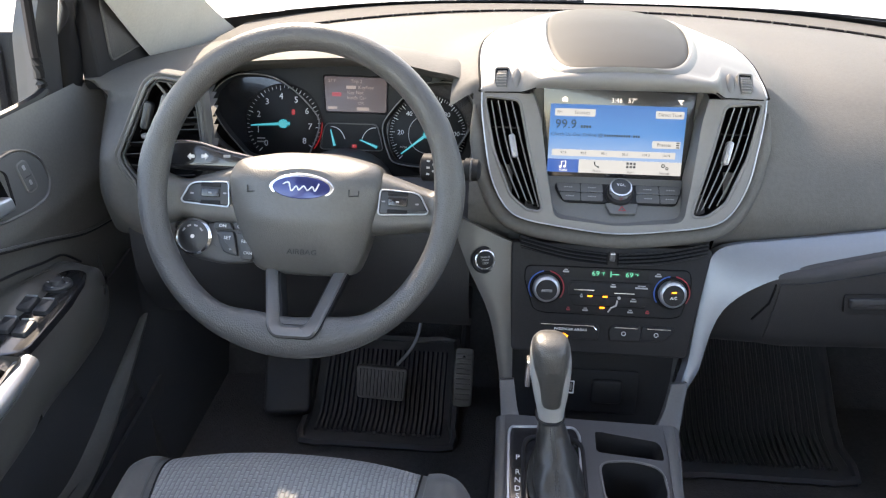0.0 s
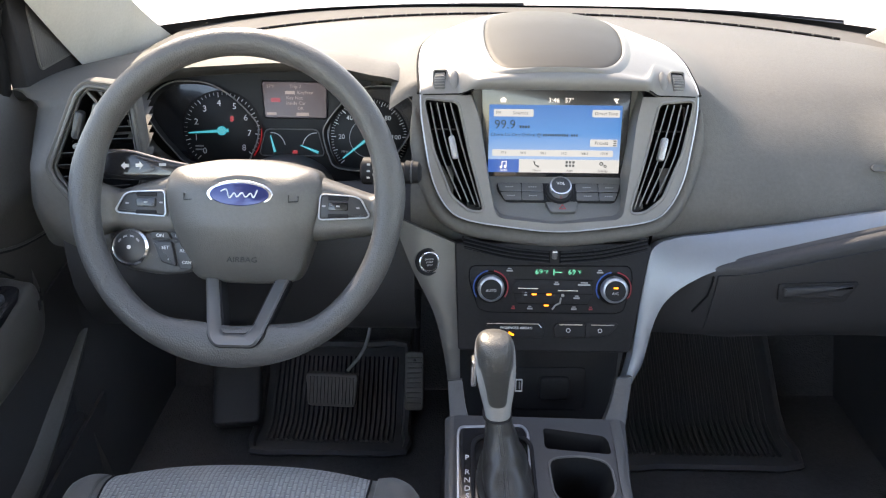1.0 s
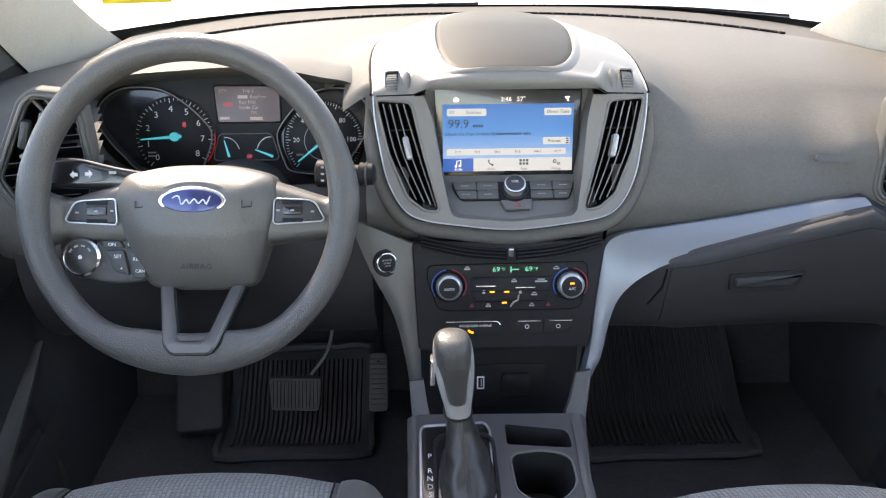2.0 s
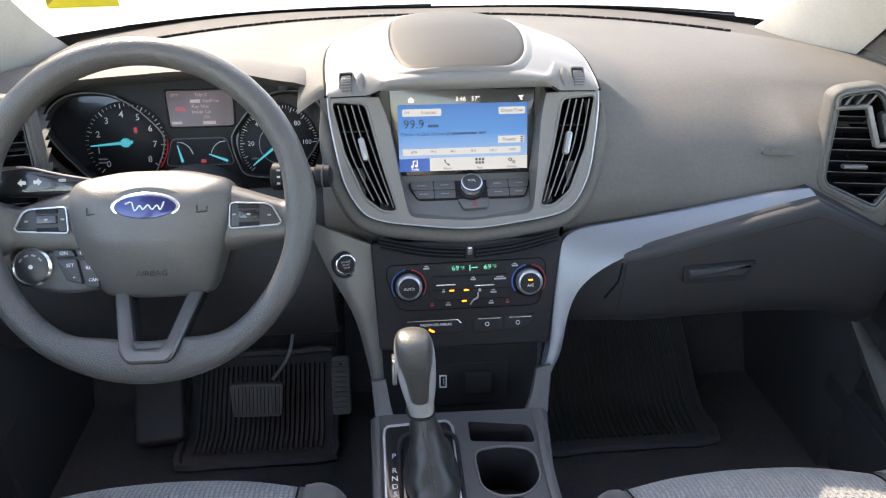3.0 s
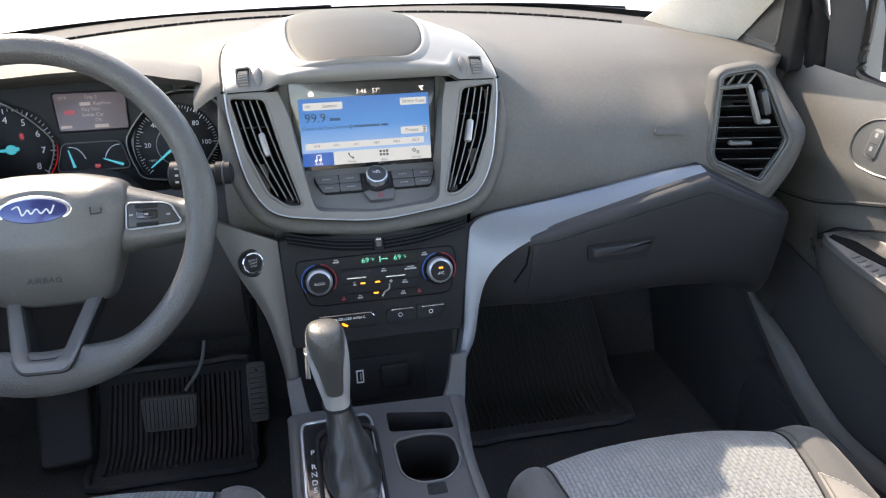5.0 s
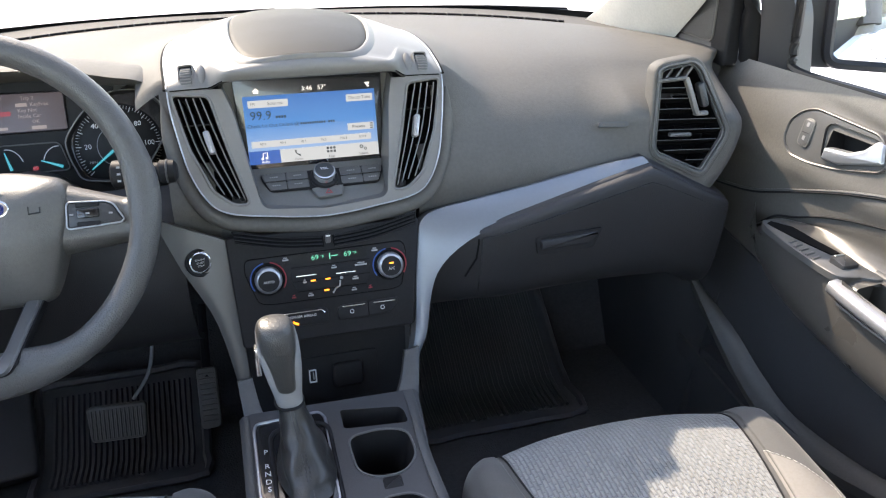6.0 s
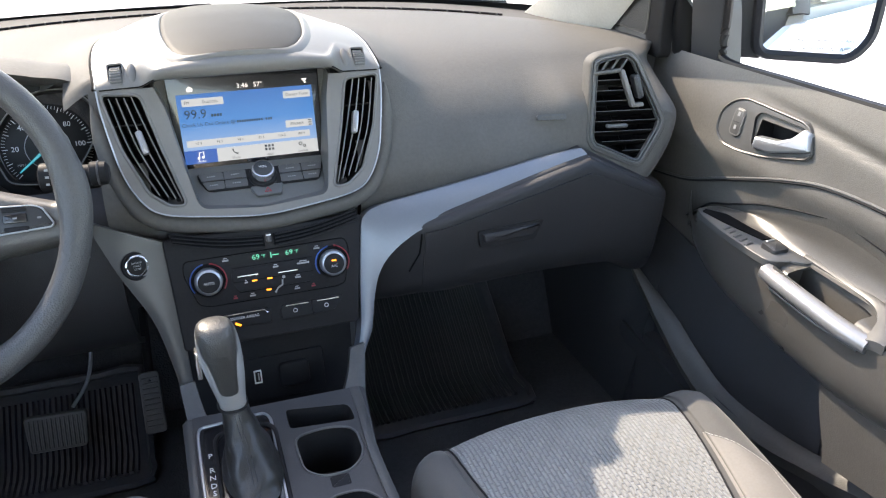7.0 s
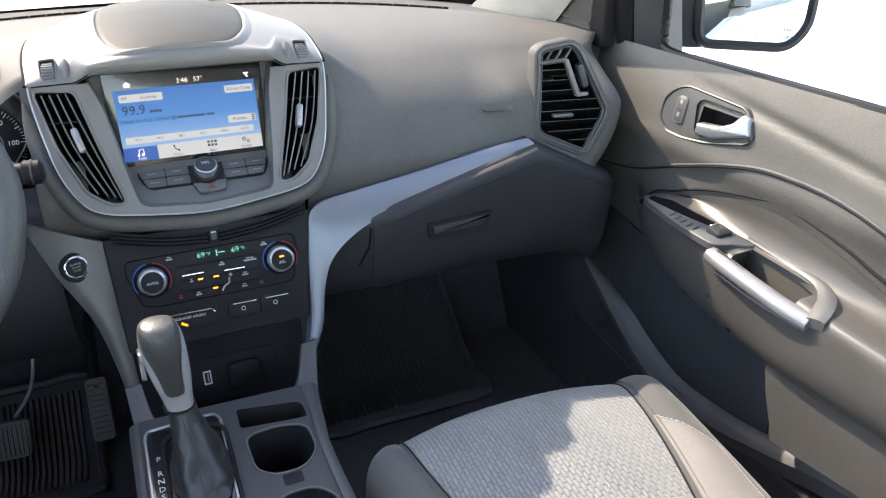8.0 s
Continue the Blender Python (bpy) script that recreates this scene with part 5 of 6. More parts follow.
for s in (-1, 1):
    def arm(u, v):
        x = 0.076 + 0.104 * u
        hi = 0.034 - 0.32 * (x - 0.076) if x < 0.150 else 0.0103 + 14.0 * (x - 0.150) ** 2
        lo = -0.049 + 0.12 * min(x - 0.076, 0.074) - 20.0 * max(0.0, x - 0.150) ** 2
        k = max(0.0, min(1.0, (x - 0.150) / 0.030))
        edge = abs(2 * v - 1) ** 6
        return Vector((s * x, lo + (hi - lo) * v, 0.0155 - 0.022 * edge + 0.034 * k * k * (3 - 2 * k)))
    part("spoke", sheet(arm, 26, 22, thick=Vector((0, 0, -0.010))), HUBSKIN, wheel, "grey horizontal spoke", m=FH)
    pad_o = rnd([(s * 0.091, 0.0085), (s * 0.132, 0.0065), (s * 0.140, 0.003), (s * 0.1505, -0.016), (s * 0.147, -0.020), (s * 0.089, -0.0235)][::s], 0.006)
    kb = part("key_pad", prism(inset(pad_o, 0.0015), 0.012, 0.0195, 0.002), KEYCAP, wheel, "thumb keys in a bright frame", m=FH)
    part("key_frame", hoop(pad_o, inset(pad_o, 0.0018), 0.012, 0.0210), SILVER, kb, m=FH)
    part("centre_key", prism(rect(0.023, 0.0100, 0.002, s * 0.113, -0.0065), 0.0195, 0.0225, 0.001), GLOSS, kb, m=FH)
    for dx, dy, w, h in ((0, 0.0045, 0.024, 0.005), (0, -0.0165, 0.024, 0.005)):
        part("key", prism(rect(w, h, 0.0015, s * 0.113 + dx, dy - 0.0015), 0.0195, 0.0212, 0.0006), BLACK, kb, m=FH)
    for x, y in ((0.113, -0.0065), (0.096, -0.0065), (0.136, -0.0080)):
        mark(0.004, 0.002, GREYMARK, kb, FH, s * x, y, 0.0222 if x == 0.113 else 0.0196)
FR = FH @ T(-0.008, 0.003, 0)
# lower left cruise keys
cr = part("cruise_pod", prism(rnd([(-0.160, -0.045), (-0.062, -0.045), (-0.052, -0.092), (-0.092, -0.096), (-0.140, -0.088)], 0.014), -0.014, 0.006, 0.006), LOWER, wheel, "dark pod with cruise keys", m=FR)
mk = FR @ T(-0.127, -0.063, 0.0)
part("selector_ring", lathe([(0.0225, 0.004), (0.0225, 0.013), (0.020, 0.0155), (0.0185, 0.0135)], mk), CHROME, cr)
part("selector_face", lathe([(0.0188, 0.004), (0.0185, 0.0135), (0.014, 0.0155), (0.001, 0.0155)], mk), KEYCAP, cr)
for a in (40, 75, 110, 145):
    part("marking", block((0.005, 0.0022, 0.0008), mk @ Matrix.Rotation(radians(a), 4, "Z") @ T(0.0135, 0, 0.0152) @ Matrix.Rotation(radians(90), 4, "Z"), 0.0002, 1), GREYMARK, cr)
part("marking", prism(circ(0.0025, 0, 0, 10), 0.0155, 0.0160), WHITEMARK, cr, m=mk)
for o, b in (([(-0.104, -0.044), (-0.083, -0.044), (-0.078, -0.053), (-0.102, -0.053)], "ON"), ([(-0.081, -0.044), (-0.060, -0.044), (-0.058, -0.053), (-0.076, -0.053)], "OFF"), ([(-0.101, -0.055), (-0.078, -0.055), (-0.072, -0.085), (-0.090, -0.080)], "SET"), ([(-0.075, -0.056), (-0.058, -0.056), (-0.053, -0.088), (-0.068, -0.088)], "RES")):
    ko = rnd(o, 0.003)
    part("key", prism(ko, 0.004, 0.011, 0.0015), KEYCAP, cr, m=FR)
    c = sum(ko, Vector()) / len(ko)
    lettering(b, 0.0058, WHITEMARK, cr, FR @ T(c.x, c.y + (0.006 if b in ("SET", "RES") else 0), 0.0113))
    if b in ("SET", "RES"):
        lettering("+" if b == "SET" else "CAN", 0.0052, WHITEMARK, cr, FR @ T(c.x + 0.004, c.y - 0.008, 0.0113))
# lower spokes
vo = rnd([(-0.056, -0.076), (0.057, -0.076), (0.037, -0.155), (0.029, -0.1675), (-0.015, -0.1675), (-0.024, -0.156)], 0.010)
vi = rnd([(-0.041, -0.076), (0.042, -0.076), (0.023, -0.147), (0.018, -0.1545), (-0.008, -0.1545), (-0.013, -0.148)], 0.007)
part("lower_spoke", dish(hoop(vo, vi, -0.034, -0.011, r=0.0028), 0.081, 0.104, 0.166), SPOKE, wheel, "dark satin lower spokes", m=FH)
part("spoke_backing", dish(hoop(inset(vo, -0.0018), inset(vi, 0.002), -0.042, -0.016), 0.081, 0.104, 0.166), BLACK, wheel, m=FH)

# ---- centre console ----
FK = F((0, 0.70, 0.82), 83)
console = thing("centre_console", (-0.02, 0.45, FLOOR), "dark grey centre console with cup holders and shifter plate", "console")
top_o = rnd([(-0.132, 0.034), (0.094, 0.030), (0.080, -0.10), (0.090, -0.50), (-0.130, -0.50)], 0.012)
plate_o = rnd([(-0.120, 0.012), (-0.040, 0.016), (-0.034, 0.004), (-0.036, -0.17), (-0.122, -0.17), (-0.123, 0.0)], 0.010)
tray_c = rnd([(-0.014, 0.014), (0.062, 0.002), (0.067, -0.006), (0.068, -0.028), (-0.014, -0.020)], 0.006)
cup_o = rnd([(-0.013, -0.036), (0.030, -0.030), (0.064, -0.040), (0.066, -0.085), (0.045, -0.108), (0.010, -0.108), (-0.010, -0.092)], 0.016, 6)
cup_2 = [Vector((p.x + 0.004, -0.245 - p.y, 0)) for p in cup_o[::-1]]
part("top", plate(top_o, [inset(plate_o, 0.004), tray_c, cup_o, cup_2], -0.02, 0.0), FOOTDARK, console, "dark satin console top", m=FK)
part("body", loft(bmesh.new(), [at(top_o, -0.004), at(inset(top_o, -0.004), -0.03), at(inset(top_o, -0.012), -0.10), at(inset(top_o, -0.02), -0.29)], True, (False, False)), BLACK, console, "dark console sides", m=FK)
part("shifter_plate", prism(plate_o, -0.006, 0.0015, 0.001), GLOSS, console, "gloss black shifter plate", m=FK)
part("plate_rim", tube(at(plate_o, 0.001), 0.0022, 6, True), SILVER, console, "silver rim round the shifter plate", m=FK)
for b, y in (("P", -0.038), ("R", -0.0605), ("N", -0.0725), ("D", -0.0845), ("S", -0.0955)):
    lettering(b, 0.0105, WHITEMARK, console, FK @ T(-0.1115, y, 0.0018))
part("phone_tray", loft(bmesh.new(), [at(tray_c, 0.0), at(inset(tray_c, 0.002), -0.012), at(inset(tray_c, 0.004), -0.035)], True, (False, True)), BLACK, console, "dark small tray", m=FK)
for o in (cup_o, cup_2):
    cup = part("cup_holder", loft(bmesh.new(), [at(o, 0.0), at(inset(o, 0.003), -0.02), at(inset(o, 0.006), -0.075)], True, (False, True)), BLACK, console, "deep black cup holder", m=FK)
    part("cup_lip", tube(at(inset(o, 0.0005), 0.0005), 0.0016, 6, True), PANELGREY, cup, m=FK)
part("cup_divider", block((0.026, 0.020, 0.03), FK @ T(0.028, -0.118, -0.014), 0.004), BLACK, console)
part("edge_strip", ribbon([(0.074, 0.03, 0.0), (0.073, -0.02, 0.003), (0.070, -0.1, 0.004), (0.078, -0.28, 0.004), (0.080, -0.5, 0.004)], [(0.092, 0.03, -0.002), (0.086, -0.02, 0.0), (0.083, -0.1, 0.0), (0.092, -0.28, 0.0), (0.094, -0.5, 0.0)], 5, 3, 0.002, (0, 0, -0.012)), LOWER, console, "satin grey edge of the console", m=FK)
part("edge_strip", ribbon([(-0.128, 0.03, 0.002), (-0.128, -0.1, 0.004), (-0.126, -0.3, 0.004), (-0.126, -0.5, 0.004)], [(-0.140, 0.03, -0.004), (-0.138, -0.1, 0.0), (-0.136, -0.3, 0.0), (-0.136, -0.5, 0.0)], 5, 3, 0.002, (0, 0, -0.012)), LOWER, console, "satin grey edge of the console", m=FK)
part("riser", ribbon([(-0.118, 0.772, 0.852), (-0.113, 0.745, 0.830), (-0.108, 0.728, 0.818)], [(-0.137, 0.772, 0.850), (-0.134, 0.742, 0.824), (-0.131, 0.722, 0.812)], 5, 4, 0.002, (0, 0.012, -0.006)), LOWER, console, "satin grey riser to the dashboard")
part("riser", ribbon([(0.088, 0.772, 0.858), (0.078, 0.748, 0.834), (0.066, 0.728, 0.818)], [(0.108, 0.772, 0.862), (0.100, 0.744, 0.828), (0.094, 0.722, 0.812)], 5, 4, 0.002, (0, 0.012, -0.006)), LOWER, console, "satin grey riser to the dashboard")

# cubby under the climate panel
cub = thing("console_cubby", (0, 0.83, 0.83), "dark cubby with a socket and a covered outlet", "cubby")
FB = F((0, 0.838, 0.80), 8)
part("back", prism(rnd([(-0.125, 0.085), (0.105, 0.085), (0.100, -0.20), (-0.125, -0.20)], 0.008), -0.02, 0.0), BLACK, cub, m=FB)
part("socket_plate", prism(rnd([(-0.055, 0.026), (0.060, 0.026), (0.060, -0.042), (-0.055, -0.042)], 0.006), 0.0, 0.003, 0.001), BLACK, cub, m=FB)
part("socket", hoop(rect(0.011, 0.021, 0.001, -0.035, -0.003), rect(0.007, 0.016, 0.001, -0.035, -0.003), 0.0, 0.0048), WHITEMARK, cub, "pale socket frame", m=FB)
part("socket_tongue", block((0.002, 0.012, 0.003), FB @ T(-0.034, -0.003, 0.002), 0.0005, 1), GREYMARK, cub)
part("outlet_cover", prism(rect(0.044, 0.038, 0.008, 0.016, -0.006), 0.002, 0.009, 0.004), BLACK, cub, "square-cornered outlet cover", m=FB)

# ---- gear shifter ----
KD = 0.010
shift = thing("gear_shifter", (-0.080, 0.645, 0.822), "automatic gear shifter with silver-framed knob and black leather boot", "gear shifter")


def sup(cx, cy, z, rx, ry, n=24, e=2.6):
    out = []
    for i in range(n):
        a = 2 * math.pi * i / n
        c, s_ = math.cos(a), math.sin(a)
        out.append(Vector((cx + rx * math.copysign(abs(c) ** (2 / e), c), cy + ry * math.copysign(abs(s_) ** (2 / e), s_), z)))
    return out


boot = [(0.816, 0.031, 0.062, 0.625, -0.066), (0.828, 0.0270, 0.050, 0.632, -0.067), (0.846, 0.0222, 0.036, 0.641, -0.069), (0.862, 0.0190, 0.027, 0.648, -0.072), (0.877, 0.0168, 0.0200, 0.652, -0.0745), (0.893, 0.0150, 0.0170, 0.655, -0.0765)]
bm = bmesh.new()
rings = []
for q in range(31):
    k = q / 30 * 5
    i = min(int(k), 4)
    z, rx, ry, cy, cx = (boot[i][j] + (boot[i + 1][j] - boot[i][j]) * (k - i) for j in range(5))
    ro = sup(cx, cy, z, rx, ry, 48)
    for j, p in enumerate(ro):
        fold = 1 + 0.070 * math.sin(q * 0.62 + 3.2 * math.sin(j * 2 * math.pi / 48 * 2 + 0.6)) * (1 - q / 40) + 0.090 * abs(math.sin(j * 2 * math.pi / 48 * 2.5 + q * 0.11)) ** 0.6 * (1 - q / 34) - 0.03
        p.x, p.y = cx + (p.x - cx) * fold, cy + (p.y - cy) * fold
    rings.append(ro)
loft(bm, rings)
part("boot", bm, LEATHER, shift, "creased black leather boot", sharp=60)
for dx in (-0.0022, 0.0022):
    ln = [Vector((cx + dx, cy - ry * 1.01 - 0.0006, z)) for z, rx, ry, cy, cx in boot]
    sp = spl(ln, 6, False)
    for i in range(0, len(sp) - 1, 1):
        part("stitch", tube([sp[i], sp[i].lerp(sp[i + 1], 0.6)], 0.0007, 4), LOWER, shift)
part("boot_frame", hoop(inset(rect(0.072, 0.142, 0.02, n=6), -0.003), rect(0.068, 0.138, 0.02, n=6), -0.002, 0.005), BLACK, shift, m=FK @ T(-0.068, -0.075))
kn = [(z - KD, a, b) for z, a, b in ((0.898, 0.0192, 0.0195), (0.905, 0.0194, 0.0198), (0.918, 0.0210, 0.022), (0.938, 0.0245, 0.026), (0.960, 0.0275, 0.029), (0.982, 0.0288, 0.031), (1.000, 0.0280, 0.030), (1.012, 0.0250, 0.026), (1.019, 0.0190, 0.018), (1.022, 0.0080, 0.008))]
kn = [tuple(q) for q in spl(kn, 4, False)]
kx = lambda z: -0.0775 - 0.075 * (z - 0.90)
ky = lambda z: 0.655 - 0.14 * (z - 0.90)
part("knob", loft(bmesh.new(), [sup(kx(z), ky(z), z, rx * 0.80, ry * 0.92, 56, 2.4) for z, rx, ry in kn]), KNOBSILVER, shift, "satin silver knob frame", sharp=60)
grip_rings = [(0.921, 0.0224, 0.0243, 0.66), (0.923, 0.0227, 0.0248, 0.82), (0.936, 0.0248, 0.0268, 0.88)] + [(z, a, b, f) for (z, a, b), f in zip(kn[20::4], (0.92, 0.96, 1.0, 1.10, 1.3))]
grip_rings = [(q.x, q.y, q.z, g.x) for q, g in zip(spl([r[:3] for r in grip_rings], 5, False), spl([(r[3], 0) for r in grip_rings], 5, False))]
part("knob_grip", loft(bmesh.new(), [sup(kx(z), ky(z) - 0.0024, z + (0.0012 if z > 0.99 else 0), rx * f * 0.8, ry * 0.92 * (0.985 if z < 0.98 else 1.02), 56, 2.3) for z, rx, ry, f in grip_rings]), GRIPSKIN, shift, "black grained grip inlay", sharp=60)
part("knob_collar", tube([p for p in sup(-0.0775, 0.655, 0.8925, 0.0158, 0.0182, 24)], 0.0018, 6, True), BLACK, shift)
part("release_button", block((0.006, 0.016, 0.034), T(kx(0.962) - 0.0250, ky(0.962), 0.960) , 0.003), CHROME, shift, "bright release button")

# ---- pedals and mats ----
PEDAL = mat("pedal_rubber", (0.13, 0.125, 0.12), 0.5, grain=0.2, size=0.002)
brake = thing("brake_pedal", (-0.345, 1.05, 0.66), "wide ribbed black brake pedal on its arm", "pedal")
FP = F((-0.343, 1.020, 0.642), 24, 0, -2)
part("pad", prism(rnd([(-0.046, 0.029), (0.046, 0.029), (0.043, -0.029), (-0.041, -0.029)], 0.008), -0.008, 0.008, 0.003), PEDAL, brake, m=FP)
for q in range(13):
    part("rib", block((0.0026, 0.048, 0.003), FP @ T(-0.0378 + 0.0063 * q, 0, 0.009), 0.001, 1), PEDAL, brake)
part("arm", tube(spl([(-0.315, 1.030, 0.675), (-0.285, 1.045, 0.715), (-0.272, 1.065, 0.78), (-0.268, 1.13, 0.90)], 5, False), 0.0030, 8), SILVER, brake, "bare steel arm")
gas = thing("accelerator_pedal", (-0.205, 1.13, 0.60), "narrow ribbed black accelerator pedal", "pedal")
FA = F((-0.200, 1.062, 0.632), 36, 0, 0)
part("pad", prism(rect(0.034, 0.105, 0.008), -0.008, 0.008, 0.003), PEDAL, gas, m=FA)
for q in range(10):
    part("rib", block((0.026, 0.003, 0.003), FA @ T(0, -0.04 + 0.009 * q, 0.009), 0.001, 1), PEDAL, gas)
part("arm", tube([(-0.200, 1.08, 0.66), (-0.200, 1.20, 0.74)], 0.008, 8), BLACK, gas)
rest = thing("footrest", (-0.56, 1.1, 0.58), "dark plastic footrest beside the pedals", "footrest")
part("pad", prism(rect(0.085, 0.26, 0.015), -0.02, 0.01, 0.006), FOOTDARK, rest, m=F((-0.535, 1.12, 0.64), 52, 8))


def mat_z(y):
    return FLOOR + 0.006 + max(0.0, (y - 1.06)) * 0.75


for s, x0, x1, y0, y1 in ((-1, -0.470, -0.235, 1.005, 1.16), (1, 0.165, 0.455, 0.985, 1.28)):
    fm = thing("floor_mat", ((x0 + x1) / 2, y0, FLOOR), "black ribbed rubber floor mat with a raised rim", "floor mat", "floor mats")
    part("base", sheet(lambda u, v: (x0 - 0.02 + (x1 - x0 + 0.04) * u, y0 - 0.03 + (y1 - y0 + 0.05) * v, mat_z(y0 - 0.03 + (y1 - y0 + 0.05) * v)), 4, 14, thick=Vector((0, 0, -0.004))), RUBBER, fm)
    edge = [(x0 - 0.02, y0 - 0.03), (x1 + 0.02, y0 - 0.03), (x1 + 0.02, y1 + 0.02), (x0 - 0.02, y1 + 0.02)]
    part("rim", tube([(p.x, p.y, mat_z(p.y) + 0.004) for p in spl([(a + (b - a) * k, c + (d - c) * k) for (a, c), (b, d) in zip(edge, edge[1:] + edge[:1]) for k in (0.02, 0.25, 0.5, 0.75)], 2)], 0.008, 6, True), RUBBER, fm)
    cnt = 26
    for i in range(cnt):
        x = x0 + (x1 - x0) * (i + 0.5) / cnt
        ys = [y0 + (y1 - y0) * k / 7 for k in range(8)]
        part("rib", tube([(x + 0.0004 * math.sin(k * 1.3 + i), y, mat_z(y) + 0.003) for k, y in enumerate(ys)], 0.0040, 5), RUBBER, fm)

# ---- seats ----
CROSS = spl([(-0.209, -0.13), (-0.210, -0.045), (-0.202, -0.010), (-0.184, 0.003), (-0.167, 0.000), (-0.157, -0.004), (-0.08, 0.003), (0, 0.006), (0.08, 0.003), (0.157, -0.004), (0.167, 0.001), (0.188, 0.007), (0.210, -0.004), (0.224, -0.045), (0.223, -0.13)], 6, False)
ALONG = spl([(0.585, 0.60), (0.618, 0.665), (0.636, 0.735), (0.628, 0.782), (0.598, 0.803), (0.55, 0.808), (0.42, 0.798), (0.25, 0.778), (0.04, 0.755)], 6, False)
SEAM = [i for i, p in enumerate(CROSS) if abs(abs(p.x) - 0.157) < 1e-6]


def seat_at(cx, i, v, dy=0.0, up=0.0):
    f = min(max(v, 0.0), 1.0) * (len(ALONG) - 1)
    k = min(int(f), len(ALONG) - 2)
    c, a = CROSS[i], ALONG[k].lerp(ALONG[k + 1], f - k)
    taper = 1 - 0.10 * max(0.0, 0.55 - v) * (abs(c.x) / 0.235)
    pinch = 0.040 * max(0.0, min(1.0, (0.57 - a.x) / 0.2)) ** 1.4 * (c.x / 0.157 if abs(c.x) <= 0.157 else math.copysign(max(0.0, (0.215 - abs(c.x)) / 0.058), c.x))
    rnd_ = 0.085 * (abs(c.x) / 0.222) ** 3 * max(0.0, 1 - v * 1.7)
    up = up - 0.022 * (abs(c.x) / 0.222) ** 3 * max(0.0, 1 - v * 1.5)
    return Vector((cx - pinch + c.x * taper * (1.0 - 0.10 * max(0, v - 0.5)), a.x - rnd_ + dy, a.y + up + c.y * (1.0 if v > 0.2 else 0.35 + 3.2 * v) ))


for cx, dy, up in ((-0.383, 0.030, 0.012), (0.325, 0.0, 0.0)):
    seat = thing("bucket_seat", (cx, 0.35, FLOOR), "front car seat cushion in pale woven cloth with darker bolsters", "car seat", "front seats")
    na = len(ALONG) - 1
    a, b = SEAM
    part("cushion", sheet(lambda u, v: seat_at(cx, a + round(u * (b - a)), v, dy, up), b - a, na), CLOTH, seat, "pale grey patterned cloth insert", sharp=60)
    for lo, hi in ((0, a), (b, len(CROSS) - 1)):
        part("bolster", sheet(lambda u, v: seat_at(cx, lo + round(u * (hi - lo)), v, dy, up), hi - lo, na), BOLSTER, seat, "dark grey bolster", sharp=60)
    for i in (a, b):
        part("piping", tube([seat_at(cx, i, k / na, dy, up) + Vector((0, 0, 0.0005)) for k in range(na + 1)], 0.0014, 6), BLACK, seat)
    # pale bolster panel inside a stitched seam
    for i0, sgn in ((b, 1),) if cx > 0 else ():
        n0 = i0 + sgn
        v0 = 0.67

        def panel(u, v):
            j = n0 + sgn * round(u * 14)
            return seat_at(cx, j, min(1.0, v0 + 0.07 * u * u + (1 - v0) * v), dy, up) + Vector((0, 0, 0.0018)) + Vector((0.0014 * sgn * u, 0, 0))
        part("bolster_panel", sheet(panel, 14, 40), SIDECLOTH, seat, "beige bolster panel", sharp=60)
        line = [panel(u / 14, 0) for u in range(15)] + [panel(1.0, v / 40) for v in range(1, 41)]
        line = [p + Vector((0, 0, 0.0012)) for p in line]
        for p, q in zip(line, line[1:]):
            cnt = max(1, round((q - p).length / 0.006))
            for r in range(cnt):
                part("stitch", tube([p.lerp(q, r / cnt), p.lerp(q, (r + 0.65) / cnt)], 0.00045, 4), THREAD, seat)
    part("base", block((0.40, 0.46, 0.16), T(cx, 0.33 + dy, FLOOR + 0.08), 0.02), LOWER, seat)

# ---- doors ----
def door_x(y, z):
    zg = 1.160 + (y - 0.77) * 0.122
    soft = 0.0045 * math.exp(-((z - zg) / 0.0075) ** 2) * max(0.0, min(1.0, (0.80 - y) / 0.15))
    return soft + 0.672 + 0.030 * max(0, min(1, (z - 1.07) / 0.12)) ** 1.6 - 0.006 * math.exp(-((z - 1.06) / 0.02) ** 2) + 0.014 * max(0, (0.9 - z)) / 0.2 * 0.3


def belt(y):
    return 1.186 - 0.006 * (y - 0.5)


def crease_z(y):
    return spl([(0.95, 0.985), (0.86, 1.0), (0.76, 1.035), (0.66, 1.068), (0.57, 1.084), (0.44, 1.078), (0.25, 1.03), (0.0, 0.97)], 5, False)


